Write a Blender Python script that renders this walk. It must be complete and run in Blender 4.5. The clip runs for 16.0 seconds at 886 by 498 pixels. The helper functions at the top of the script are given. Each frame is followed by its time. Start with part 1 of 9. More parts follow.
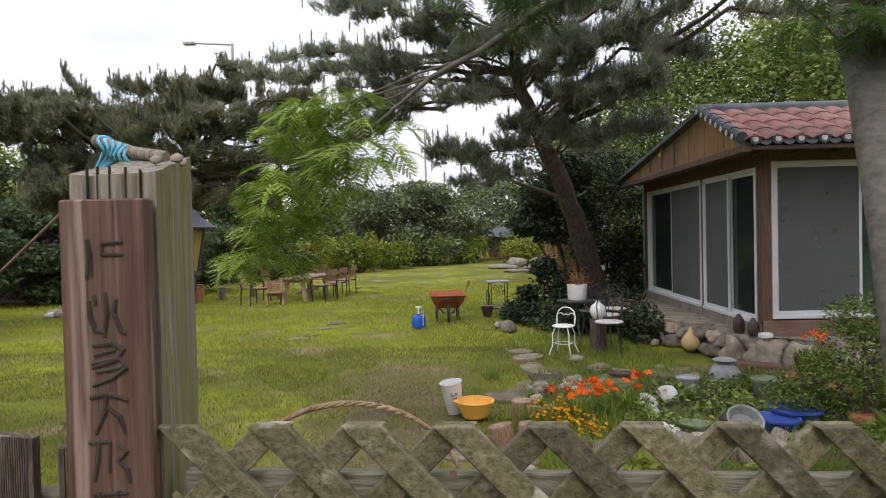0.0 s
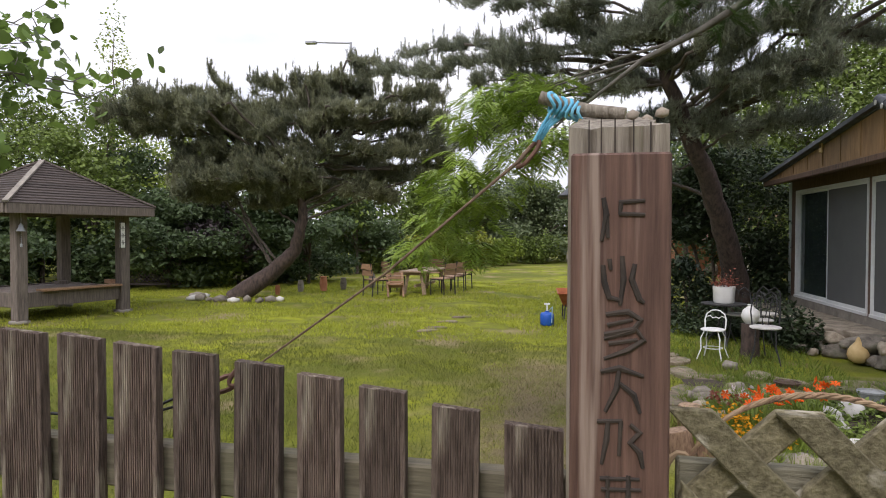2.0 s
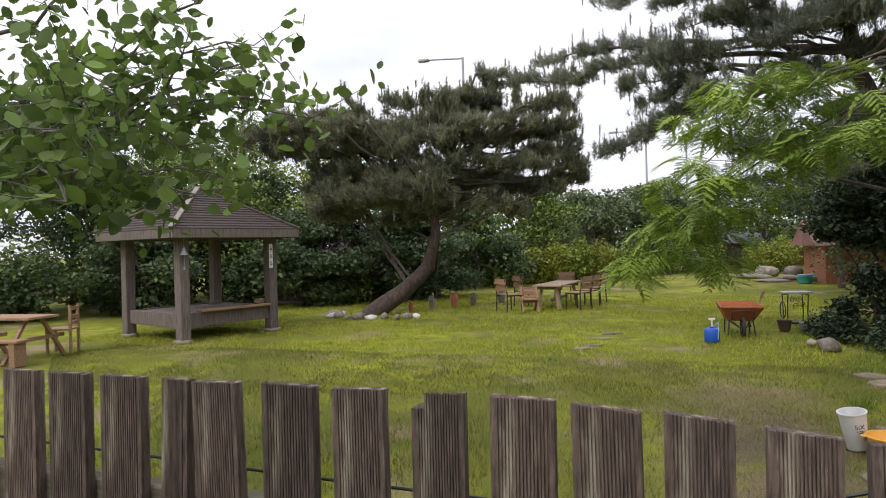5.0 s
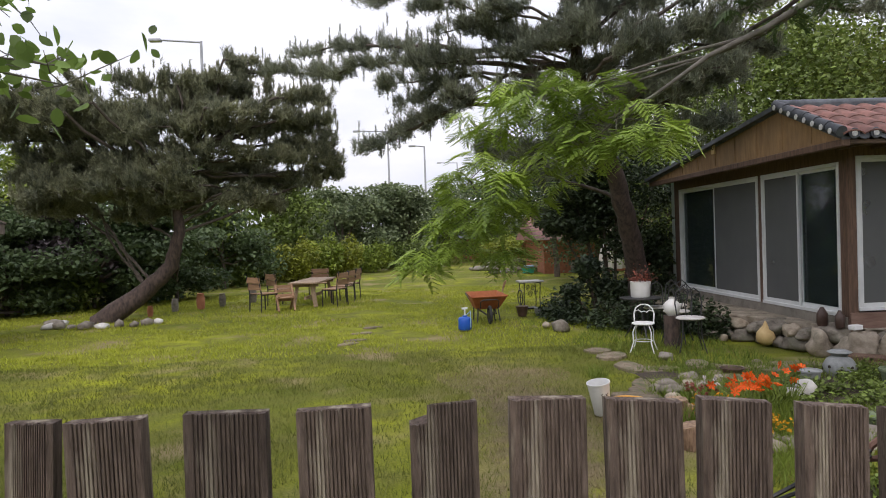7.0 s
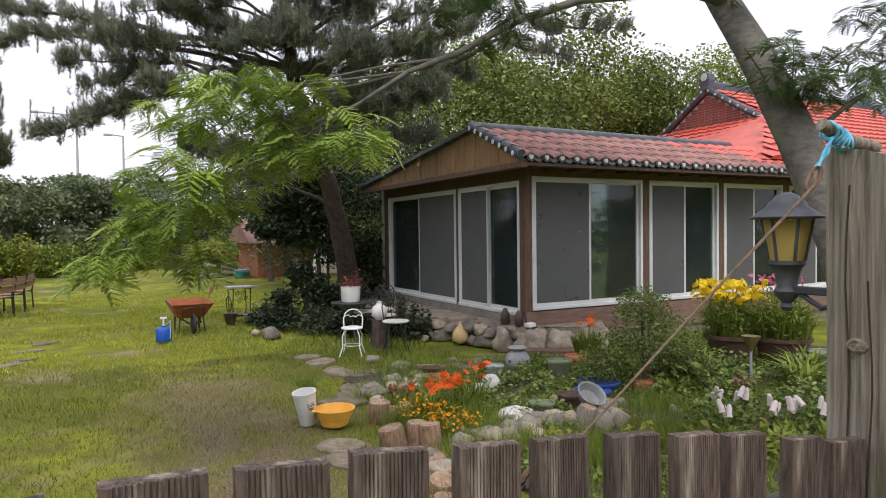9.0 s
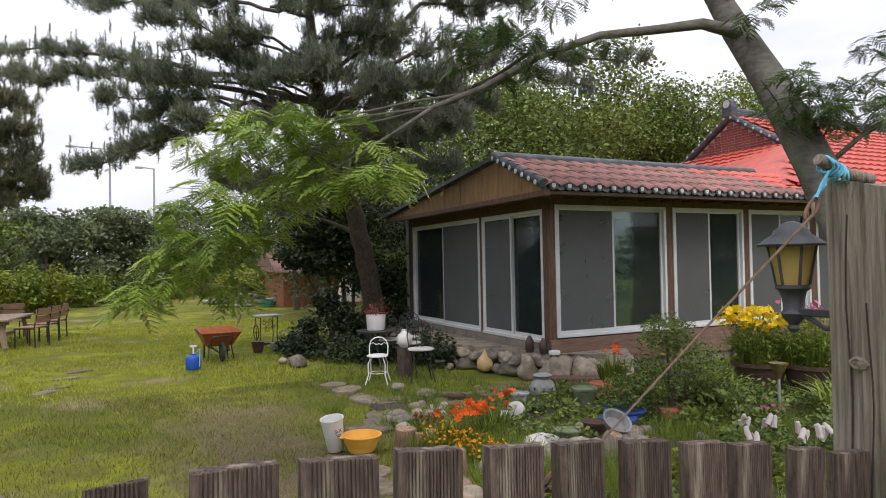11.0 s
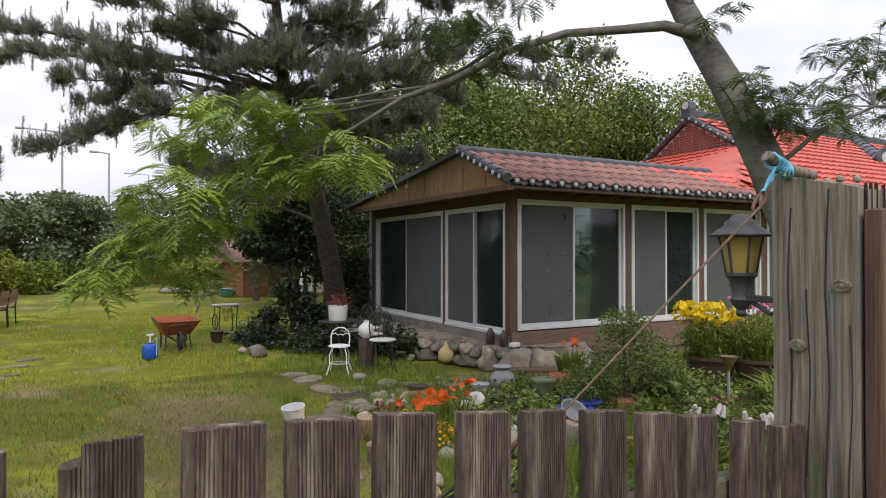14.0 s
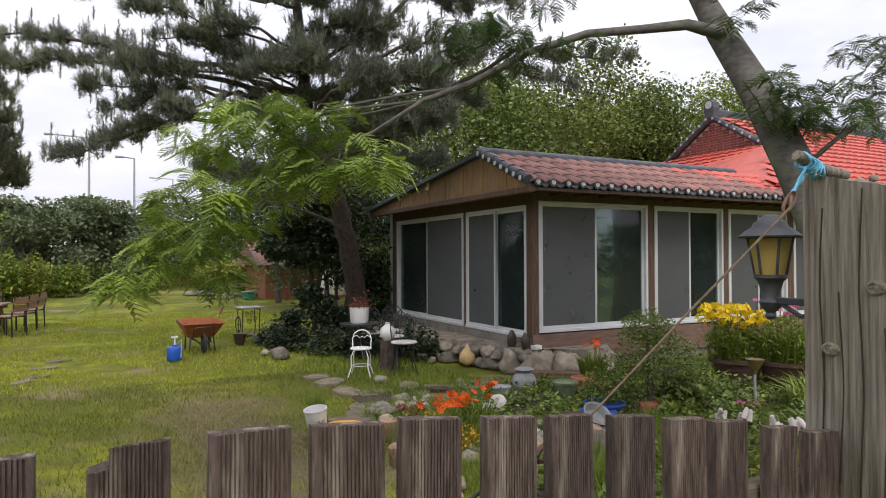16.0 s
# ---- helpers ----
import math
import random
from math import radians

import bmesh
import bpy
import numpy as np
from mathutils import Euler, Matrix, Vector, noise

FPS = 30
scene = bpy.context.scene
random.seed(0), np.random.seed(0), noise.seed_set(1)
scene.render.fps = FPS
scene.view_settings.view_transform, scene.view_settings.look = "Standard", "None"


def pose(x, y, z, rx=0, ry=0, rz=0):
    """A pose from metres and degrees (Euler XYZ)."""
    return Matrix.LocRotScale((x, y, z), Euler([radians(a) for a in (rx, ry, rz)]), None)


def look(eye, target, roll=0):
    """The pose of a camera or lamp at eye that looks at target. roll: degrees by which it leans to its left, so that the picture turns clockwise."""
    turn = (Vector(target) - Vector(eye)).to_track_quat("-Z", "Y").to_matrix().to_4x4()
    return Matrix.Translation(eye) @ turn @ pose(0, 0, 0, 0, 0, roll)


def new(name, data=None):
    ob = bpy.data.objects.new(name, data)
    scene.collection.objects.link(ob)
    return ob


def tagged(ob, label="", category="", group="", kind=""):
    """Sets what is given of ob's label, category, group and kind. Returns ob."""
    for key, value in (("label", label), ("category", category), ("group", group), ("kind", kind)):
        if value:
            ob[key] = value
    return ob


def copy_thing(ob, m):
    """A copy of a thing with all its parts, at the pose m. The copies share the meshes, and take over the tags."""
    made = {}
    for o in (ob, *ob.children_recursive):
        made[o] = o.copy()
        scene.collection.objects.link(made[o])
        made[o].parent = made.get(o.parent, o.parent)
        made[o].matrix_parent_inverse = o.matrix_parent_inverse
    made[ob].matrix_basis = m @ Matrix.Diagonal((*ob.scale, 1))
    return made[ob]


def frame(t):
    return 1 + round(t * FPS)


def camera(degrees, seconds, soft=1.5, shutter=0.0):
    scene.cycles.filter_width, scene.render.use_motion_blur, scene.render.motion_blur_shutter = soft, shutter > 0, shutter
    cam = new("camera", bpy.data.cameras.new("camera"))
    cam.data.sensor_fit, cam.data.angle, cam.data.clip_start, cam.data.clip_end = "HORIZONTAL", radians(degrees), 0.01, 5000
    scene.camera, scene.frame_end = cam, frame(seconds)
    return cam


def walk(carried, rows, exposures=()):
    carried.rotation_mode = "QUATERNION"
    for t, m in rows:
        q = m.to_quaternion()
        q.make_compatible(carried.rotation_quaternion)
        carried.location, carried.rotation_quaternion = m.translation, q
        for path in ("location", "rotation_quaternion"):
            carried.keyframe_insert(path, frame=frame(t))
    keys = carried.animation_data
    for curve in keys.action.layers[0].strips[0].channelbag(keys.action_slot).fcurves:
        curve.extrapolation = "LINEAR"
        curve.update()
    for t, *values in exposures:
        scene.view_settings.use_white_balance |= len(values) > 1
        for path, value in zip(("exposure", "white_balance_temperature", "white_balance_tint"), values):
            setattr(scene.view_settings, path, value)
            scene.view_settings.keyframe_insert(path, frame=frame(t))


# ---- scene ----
cam = camera(68.6, 16.0, soft=1.0)
PATH = [
    (0, look((1.739, -1.042, 1.646), (1.665, 0.956, 1.602), -1.3)),
    (0.5, look((1.587, -1.087, 1.621), (1.407, 0.904, 1.56), -1.7)),
    (1, look((1.479, -1.081, 1.607), (1.232, 0.902, 1.524), -1.4)),
    (1.5, look((1.327, -1.008, 1.603), (1.046, 0.971, 1.527), -2.4)),
    (2, look((1.15, -1.002, 1.604), (0.781, 0.963, 1.555), 0.1)),
    (2.5, look((0.921, -1.051, 1.608), (0.462, 0.895, 1.545), -2.2)),
    (3, look((0.781, -1.083, 1.62), (0.219, 0.835, 1.547), -1.1)),
    (3.5, look((0.635, -0.988, 1.642), (-0.001, 0.908, 1.623), -2.0)),
    (4, look((0.525, -0.92, 1.645), (-0.136, 0.968, 1.659), -1.8)),
    (4.2, look((0.482, -0.913, 1.645), (-0.195, 0.969, 1.655), -1.5)),
    (6.3, look((0.007, -0.766, 1.625), (-0.492, 1.17, 1.58), -0.1)),
    (6.5, look((-0.02, -0.754, 1.622), (-0.383, 1.213, 1.584), 0.2)),
    (7, look((-0.067, -0.749, 1.627), (0.036, 1.247, 1.589), -2.0)),
    (7.5, look((-0.03, -0.642, 1.61), (0.501, 1.285, 1.53), -0.5)),
    (8, look((0.049, -0.629, 1.634), (0.861, 1.196, 1.549), -0.0)),
    (8.5, look((0.054, -0.621, 1.645), (0.958, 1.161, 1.568), 0.0)),
    (9, look((0.053, -0.622, 1.647), (0.977, 1.151, 1.599), -0.7)),
    (9.5, look((0.046, -0.626, 1.648), (0.964, 1.15, 1.623), -2.0)),
    (9.7, look((0.05, -0.618, 1.645), (0.945, 1.171, 1.635), -2.0)),
    (11.8, look((-0.035, -0.766, 1.651), (0.84, 1.031, 1.715), -0.7)),
    (12, look((-0.007, -0.759, 1.655), (0.936, 1.003, 1.734), -0.8)),
    (12.5, look((-0.044, -0.758, 1.631), (0.914, 0.995, 1.711), 0.7)),
    (13, look((-0.056, -0.76, 1.624), (0.879, 1.007, 1.649), 0.3)),
    (13.5, look((-0.054, -0.758, 1.626), (0.913, 0.993, 1.646), 0.6)),
    (14, look((-0.051, -0.758, 1.626), (0.914, 0.994, 1.645), 0.0)),
    (14.5, look((-0.051, -0.763, 1.627), (0.958, 0.963, 1.644), 0.0)),
    (15, look((-0.051, -0.754, 1.625), (0.949, 0.978, 1.636), 0.3)),
    (15.5, look((-0.052, -0.754, 1.627), (0.891, 1.01, 1.635), 0.1)),
    (16, look((-0.052, -0.749, 1.627), (0.857, 1.032, 1.653), -0.2)),
]
walk(cam, PATH, exposures=[(0, 0.3, 6450, 17), (0.5, 0.1, 6450, 17), (1.2, 0.27, 6450, 17), (2, 0.35, 6450, 17), (3.2, 0.35, 6450, 17), (4, 0.25, 6450, 17), (6.5, 0.31, 6450, 17), (7, 0.2, 6450, 17), (8, 0.38, 6450, 17), (9.2, 0.37, 6450, 17), (12, 0.2, 6450, 17), (14, 0.2, 6450, 17), (15, 0.3, 6450, 17), (16, 0.18, 6450, 17)])

# ---- world and sun: a bright overcast day ----
world = bpy.data.worlds.new("overcast_sky")
scene.world = world
world.use_nodes = True
wn, wl = world.node_tree.nodes, world.node_tree.links
wn.clear()
w_out = wn.new("ShaderNodeOutputWorld")
w_bg = wn.new("ShaderNodeBackground")
w_sky = wn.new("ShaderNodeTexSky")
w_sky.sky_type = "NISHITA"
w_sky.sun_disc = False
w_sky.sun_elevation, w_sky.sun_rotation = radians(58), radians(200)
w_co = wn.new("ShaderNodeTexCoord")
w_map = wn.new("ShaderNodeMapping")
w_map.inputs["Scale"].default_value = (1.6, 1.6, 4.5)
w_noise = wn.new("ShaderNodeTexNoise")
w_noise.inputs["Scale"].default_value = 2.2
w_noise.inputs["Detail"].default_value = 5
w_ramp = wn.new("ShaderNodeValToRGB")
w_ramp.color_ramp.elements[0].position, w_ramp.color_ramp.elements[0].color = 0.34, (7.3, 7.8, 8.8, 1)
w_ramp.color_ramp.elements[1].position, w_ramp.color_ramp.elements[1].color = 0.66, (9.9, 10.1, 10.5, 1)
w_mix = wn.new("ShaderNodeMix")
w_mix.data_type = "RGBA"
w_mix.inputs[0].default_value = 0.93
wl.new(w_co.outputs["Generated"], w_map.inputs["Vector"])
wl.new(w_map.outputs["Vector"], w_noise.inputs["Vector"])
wl.new(w_noise.outputs["Fac"], w_ramp.inputs["Fac"])
wl.new(w_sky.outputs["Color"], w_mix.inputs[6])
# an overcast sky is brighter overhead than at the horizon
w_sep = wn.new("ShaderNodeSeparateXYZ")
w_zen = wn.new("ShaderNodeMapRange")
w_zen.inputs["To Min"].default_value, w_zen.inputs["To Max"].default_value = 0.80, 1.5
w_mul = wn.new("ShaderNodeVectorMath")
w_mul.operation = "SCALE"
wl.new(w_co.outputs["Generated"], w_sep.inputs[0])
wl.new(w_sep.outputs["Z"], w_zen.inputs["Value"])
wl.new(w_ramp.outputs["Color"], w_mul.inputs[0])
wl.new(w_zen.outputs["Result"], w_mul.inputs["Scale"])
wl.new(w_mul.outputs["Vector"], w_mix.inputs[7])
wl.new(w_mix.outputs[2], w_bg.inputs["Color"])
w_bg.inputs["Strength"].default_value = 0.105
wl.new(w_bg.outputs["Background"], w_out.inputs["Surface"])

sun_data = bpy.data.lights.new("sun", "SUN")
sun_data.energy, sun_data.angle, sun_data.color = 1.5, radians(25), (1.0, 0.96, 0.9)
sun = new("sun", sun_data)
sun.matrix_world = look((-6, -14, 25), (0, 6, 0))

rng = np.random.default_rng(7)


# ---- materials ----
def mk(name, c1, c2, scale=8.0, stretch=(1, 1, 1), rough=0.8, bump=0.25, metal=0.0, rand=0.2, island=False,
       c3=None, c3_at=(0.55, 0.75), c3_scale=1.5, trans=0.0, spec=0.4, bump_dist=0.01, streak=False):
    """Two-tone noise with a second stain tone, a brightness that varies by piece, and a bump."""
    m = bpy.data.materials.new(name)
    m.use_nodes = True
    n, l = m.node_tree.nodes, m.node_tree.links
    bsdf = n["Principled BSDF"]
    bsdf.inputs["Roughness"].default_value = rough
    bsdf.inputs["Metallic"].default_value = metal
    bsdf.inputs["Specular IOR Level"].default_value = spec
    co = n.new("ShaderNodeTexCoord")
    mp = n.new("ShaderNodeMapping")
    mp.inputs["Scale"].default_value = stretch
    l.new(co.outputs["Object"], mp.inputs["Vector"])
    no = n.new("ShaderNodeTexNoise")
    no.inputs["Scale"].default_value, no.inputs["Detail"].default_value = scale, 6
    no.inputs["Roughness"].default_value = 0.65
    l.new(mp.outputs["Vector"], no.inputs["Vector"])
    ra = n.new("ShaderNodeValToRGB")
    ra.color_ramp.elements[0].position, ra.color_ramp.elements[0].color = 0.32, (*c1, 1)
    ra.color_ramp.elements[1].position, ra.color_ramp.elements[1].color = 0.68, (*c2, 1)
    l.new(no.outputs["Fac"], ra.inputs["Fac"])
    col = ra.outputs["Color"]
    if c3:
        n3 = n.new("ShaderNodeTexNoise")
        n3.inputs["Scale"].default_value, n3.inputs["Detail"].default_value = c3_scale, 4
        l.new((mp.outputs["Vector"] if streak else co.outputs["Object"]), n3.inputs["Vector"])
        r3 = n.new("ShaderNodeMapRange")
        r3.inputs["From Min"].default_value, r3.inputs["From Max"].default_value = c3_at
        l.new(n3.outputs["Fac"], r3.inputs["Value"])
        mx = n.new("ShaderNodeMix")
        mx.data_type = "RGBA"
        mx.inputs[7].default_value = (*c3, 1)
        l.new(r3.outputs["Result"], mx.inputs[0])
        l.new(col, mx.inputs[6])
        col = mx.outputs[2]
    if rand:
        src = n.new("ShaderNodeNewGeometry").outputs["Random Per Island"] if island else n.new("ShaderNodeObjectInfo").outputs["Random"]
        mr = n.new("ShaderNodeMapRange")
        mr.inputs["To Min"].default_value, mr.inputs["To Max"].default_value = 1 - rand, 1 + rand
        l.new(src, mr.inputs["Value"])
        hs = n.new("ShaderNodeHueSaturation")
        l.new(mr.outputs["Result"], hs.inputs["Value"])
        l.new(col, hs.inputs["Color"])
        col = hs.outputs["Color"]
    l.new(col, bsdf.inputs["Base Color"])
    if bump:
        bu = n.new("ShaderNodeBump")
        bu.inputs["Strength"].default_value, bu.inputs["Distance"].default_value = bump, bump_dist
        l.new(no.outputs["Fac"], bu.inputs["Height"])
        l.new(bu.outputs["Normal"], bsdf.inputs["Normal"])
    if trans:
        tr = n.new("ShaderNodeBsdfTranslucent")
        l.new(col, tr.inputs["Color"])
        mi = n.new("ShaderNodeMixShader")
        mi.inputs[0].default_value = trans
        l.new(bsdf.outputs["BSDF"], mi.inputs[1])
        l.new(tr.outputs["BSDF"], mi.inputs[2])
        l.new(mi.outputs["Shader"], n["Material Output"].inputs["Surface"])
    return m


def leaf_mat(name, c1, c2, rand=0.35, trans=0.35, rough=0.55):
    return mk(name, c1, c2, scale=1.3, rough=rough, bump=0, rand=rand, island=True, trans=trans, spec=0.3)


M = {}
M["picket"] = mk("weathered_brown_decking", (0.045, 0.03, 0.024), (0.17, 0.125, 0.1), 14, (11, 11, 1.3), rough=0.9, bump=0.9,
                 rand=0.3, c3=(0.32, 0.275, 0.215), c3_at=(0.53, 0.68), c3_scale=4.5, streak=True)
M["rail"] = mk("greyed_softwood", (0.085, 0.075, 0.05), (0.2, 0.175, 0.12), 7, (0.6, 9, 9), rough=0.85, bump=0.4, rand=0.1, c3=(0.12, 0.14, 0.06), c3_at=(0.5, 0.8))
M["plank"] = mk("pale_greenish_plank", (0.13, 0.12, 0.08), (0.29, 0.265, 0.19), 12, (0.8, 9, 9), rough=0.9, bump=0.7, rand=0.1, c3=(0.12, 0.14, 0.06), c3_at=(0.5, 0.75))
M["post"] = mk("old_grey_timber", (0.11, 0.09, 0.065), (0.34, 0.30, 0.24), 8, (11, 11, 0.55), rough=0.9, bump=0.8, rand=0.05,
               c3=(0.2, 0.185, 0.09), c3_at=(0.56, 0.95), c3_scale=3)


def moss_face(m, axis, lo, hi, colour):
    """Moss on one weather side of a timber, broken up along its grain."""
    n, l = m.node_tree.nodes, m.node_tree.links
    bs = n["Principled BSDF"]
    old = bs.inputs["Base Color"].links[0].from_socket
    co = n.new("ShaderNodeTexCoord")
    sp = n.new("ShaderNodeSeparateXYZ")
    l.new(co.outputs["Normal"], sp.inputs[0])
    side = n.new("ShaderNodeMapRange")
    side.inputs["From Min"].default_value, side.inputs["From Max"].default_value = lo, hi
    l.new(sp.outputs[axis], side.inputs["Value"])
    mp = n.new("ShaderNodeMapping")
    mp.inputs["Scale"].default_value = (14, 14, 1.2)
    no = n.new("ShaderNodeTexNoise")
    no.inputs["Scale"].default_value, no.inputs["Detail"].default_value = 3.0, 6
    l.new(co.outputs["Object"], mp.inputs["Vector"])
    l.new(mp.outputs["Vector"], no.inputs["Vector"])
    patchy = n.new("ShaderNodeMapRange")
    patchy.inputs["From Min"].default_value, patchy.inputs["From Max"].default_value = 0.3, 0.62
    patchy.inputs["To Max"].default_value = 0.85
    l.new(no.outputs["Fac"], patchy.inputs["Value"])
    mul = n.new("ShaderNodeMath")
    mul.operation = "MULTIPLY"
    l.new(side.outputs["Result"], mul.inputs[0])
    l.new(patchy.outputs["Result"], mul.inputs[1])
    mx = n.new("ShaderNodeMix")
    mx.data_type = "RGBA"
    mx.inputs[7].default_value = (*colour, 1)
    l.new(mul.outputs[0], mx.inputs[0])
    l.new(old, mx.inputs[6])
    l.new(mx.outputs[2], bs.inputs["Base Color"])


moss_face(M["post"], "X", 0.35, 0.75, (0.2, 0.185, 0.045))
M["board"] = mk("brown_sign_board", (0.06, 0.03, 0.022), (0.16, 0.09, 0.066), 7, (14, 14, 0.6), rough=0.75, bump=0.5, rand=0.05, c3=(0.27, 0.2, 0.16), c3_at=(0.57, 0.7), c3_scale=3.2, streak=True)
M["carve"] = mk("dark_carving", (0.025, 0.02, 0.017), (0.06, 0.045, 0.035), 20, rough=0.9, rand=0)
M["lattice"] = mk("mossy_lattice_wood", (0.06, 0.05, 0.026), (0.2, 0.175, 0.105), 22, (3, 3, 3), rough=0.9, bump=0.9, rand=0.35, c3=(0.34, 0.31, 0.24), c3_at=(0.58, 0.68), c3_scale=17)
M["lawn"] = None
M["bark"] = mk("pine_bark", (0.032, 0.025, 0.022), (0.115, 0.08, 0.065), 9, (2, 2, 0.8), rough=0.95, bump=0.9, rand=0, bump_dist=0.03)
M["limb_bark"] = mk("dark_pine_limb_bark", (0.05, 0.042, 0.036), (0.13, 0.105, 0.085), 9, (2, 2, 2), rough=0.95, bump=0.6, rand=0)
M["bark_grey"] = mk("smooth_grey_bark", (0.07, 0.063, 0.052), (0.155, 0.142, 0.12), 10, (1.5, 1.5, 3), rough=0.9, bump=0.35, rand=0, c3=(0.17, 0.19, 0.12), c3_scale=5)
M["twig"] = mk("brown_twigs", (0.06, 0.045, 0.035), (0.13, 0.1, 0.08), 14, rough=0.9, rand=0)
M["needle"] = leaf_mat("pine_needles", (0.12, 0.135, 0.09), (0.29, 0.295, 0.175), 0.5, 0.35)
M["needle_r"] = leaf_mat("blue_green_pine_needles", (0.13, 0.15, 0.115), (0.3, 0.32, 0.22), 0.5, 0.4)
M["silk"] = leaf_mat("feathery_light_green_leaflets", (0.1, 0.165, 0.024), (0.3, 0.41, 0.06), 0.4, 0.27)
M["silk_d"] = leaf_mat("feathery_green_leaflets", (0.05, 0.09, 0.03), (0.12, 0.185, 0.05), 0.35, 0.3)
M["round"] = leaf_mat("rounded_tree_leaves", (0.06, 0.105, 0.025), (0.18, 0.27, 0.06), 0.45, 0.4)
M["leaf_dark"] = leaf_mat("dark_broad_leaves", (0.045, 0.075, 0.034), (0.12, 0.165, 0.068), 0.4, 0.35)
M["leaf_evergreen"] = leaf_mat("blackish_evergreen_leaves", (0.02, 0.034, 0.018), (0.06, 0.085, 0.036), 0.5, 0.15)
M["leaf_mid"] = leaf_mat("mid_green_leaves", (0.085, 0.125, 0.028), (0.19, 0.25, 0.055), 0.55, 0.25)
M["leaf_light"] = leaf_mat("light_green_leaves", (0.13, 0.19, 0.03), (0.28, 0.34, 0.055), 0.4, 0.35)
M["leaf_yellow"] = leaf_mat("yellow_green_leaves", (0.14, 0.165, 0.02), (0.26, 0.28, 0.035), 0.3, 0.3)
M["leaf_conifer"] = leaf_mat("grey_green_conifer_sprays", (0.09, 0.125, 0.06), (0.21, 0.25, 0.12), 0.4, 0.35)
M["leaf_purple"] = leaf_mat("dull_purple_leaves", (0.04, 0.032, 0.036), (0.09, 0.07, 0.07), 0.4, 0.15)
# near blades carry the trees' shade in their colour, far ones the open light
M["blade_shaded"] = leaf_mat("shaded_grass_blades", (0.096, 0.116, 0.018), (0.178, 0.186, 0.038), 0.35, 0.3)
M["blade_lit"] = leaf_mat("lit_grass_blades", (0.25, 0.29, 0.022), (0.40, 0.42, 0.05), 0.3, 0.3)
M["dry_blade"] = leaf_mat("dry_straw_blades", (0.17, 0.14, 0.07), (0.31, 0.255, 0.135), 0.4, 0.2)
M["tall"] = leaf_mat("tall_grass", (0.1, 0.15, 0.02), (0.22, 0.285, 0.045), 0.35, 0.3)
M["aluminium"] = mk("white_window_profile", (0.58, 0.59, 0.58), (0.68, 0.69, 0.68), 4, rough=0.4, bump=0.05, rand=0.04)
M["housewood"] = mk("dark_brown_house_timber", (0.07, 0.042, 0.028), (0.17, 0.1, 0.065), 6, (8, 8, 0.7), rough=0.75, bump=0.3, rand=0.1)
M["housewood_h"] = mk("dark_brown_eaves_timber", (0.06, 0.038, 0.028), (0.14, 0.09, 0.06), 6, (0.7, 8, 8), rough=0.8, bump=0.3, rand=0.1)
M["gable"] = mk("tan_gable_boarding", (0.2, 0.115, 0.05), (0.33, 0.2, 0.09), 4, (4, 4, 0.8), rough=0.8, bump=0.2, rand=0.06, c3=(0.2, 0.13, 0.07), c3_at=(0.5, 0.8))
M["skirt"] = mk("brown_plinth_board", (0.14, 0.08, 0.06), (0.25, 0.16, 0.12), 5, (0.7, 5, 5), rough=0.85, bump=0.3, rand=0.1)
M["tile_red"] = mk("red_roof_tile", (0.48, 0.072, 0.048), (0.62, 0.13, 0.085), 6, rough=0.55, bump=0.1, rand=0.12, c3=(0.24, 0.085, 0.06), c3_at=(0.52, 0.8), c3_scale=2)
M["tile_old"] = mk("dirty_red_roof_tile", (0.13, 0.075, 0.062), (0.34, 0.155, 0.125), 7, rough=0.75, bump=0.2, rand=0.22, c3=(0.13, 0.075, 0.055), c3_at=(0.42, 0.72), c3_scale=1.2)
M["tile_grey"] = mk("dark_grey_ridge_tile", (0.045, 0.05, 0.058), (0.12, 0.13, 0.145), 7, rough=0.6, bump=0.15, rand=0.15)
M["disc"] = mk("pale_tile_medallion", (0.42, 0.42, 0.42), (0.62, 0.62, 0.6), 30, rough=0.7, rand=0.1)
M["brick"] = mk("red_brick", (0.20, 0.055, 0.045), (0.34, 0.10, 0.08), 12, rough=0.85, bump=0.3, rand=0.2)
M["mortar"] = mk("pale_mortar", (0.4, 0.36, 0.33), (0.52, 0.48, 0.44), 30, rough=0.95, rand=0)
M["stone"] = mk("grey_brown_fieldstone", (0.11, 0.095, 0.075), (0.33, 0.29, 0.24), 7, rough=0.95, bump=0.7, rand=0.25, c3=(0.09, 0.1, 0.06), c3_at=(0.5, 0.75), c3_scale=4, bump_dist=0.02)
M["paver"] = mk("grey_stepping_stone", (0.115, 0.088, 0.06), (0.29, 0.235, 0.17), 13, rough=0.95, bump=0.8, rand=0.25, c3=(0.09, 0.1, 0.045), c3_at=(0.5, 0.7), c3_scale=7)
M["stone_tan"] = mk("tan_fieldstone", (0.2, 0.16, 0.115), (0.44, 0.38, 0.3), 6, rough=0.95, bump=0.8, rand=0.25, c3=(0.13, 0.12, 0.08), c3_at=(0.5, 0.75), c3_scale=5, bump_dist=0.02)
M["soil"] = mk("dark_bed_soil", (0.045, 0.045, 0.02), (0.12, 0.115, 0.05), 14, rough=0.95, bump=0.8, rand=0, c3=(0.07, 0.1, 0.025), c3_at=(0.45, 0.65), c3_scale=6, bump_dist=0.03)
M["quartz"] = mk("pale_stone", (0.42, 0.4, 0.37), (0.66, 0.64, 0.6), 9, rough=0.85, bump=0.4, rand=0.1)
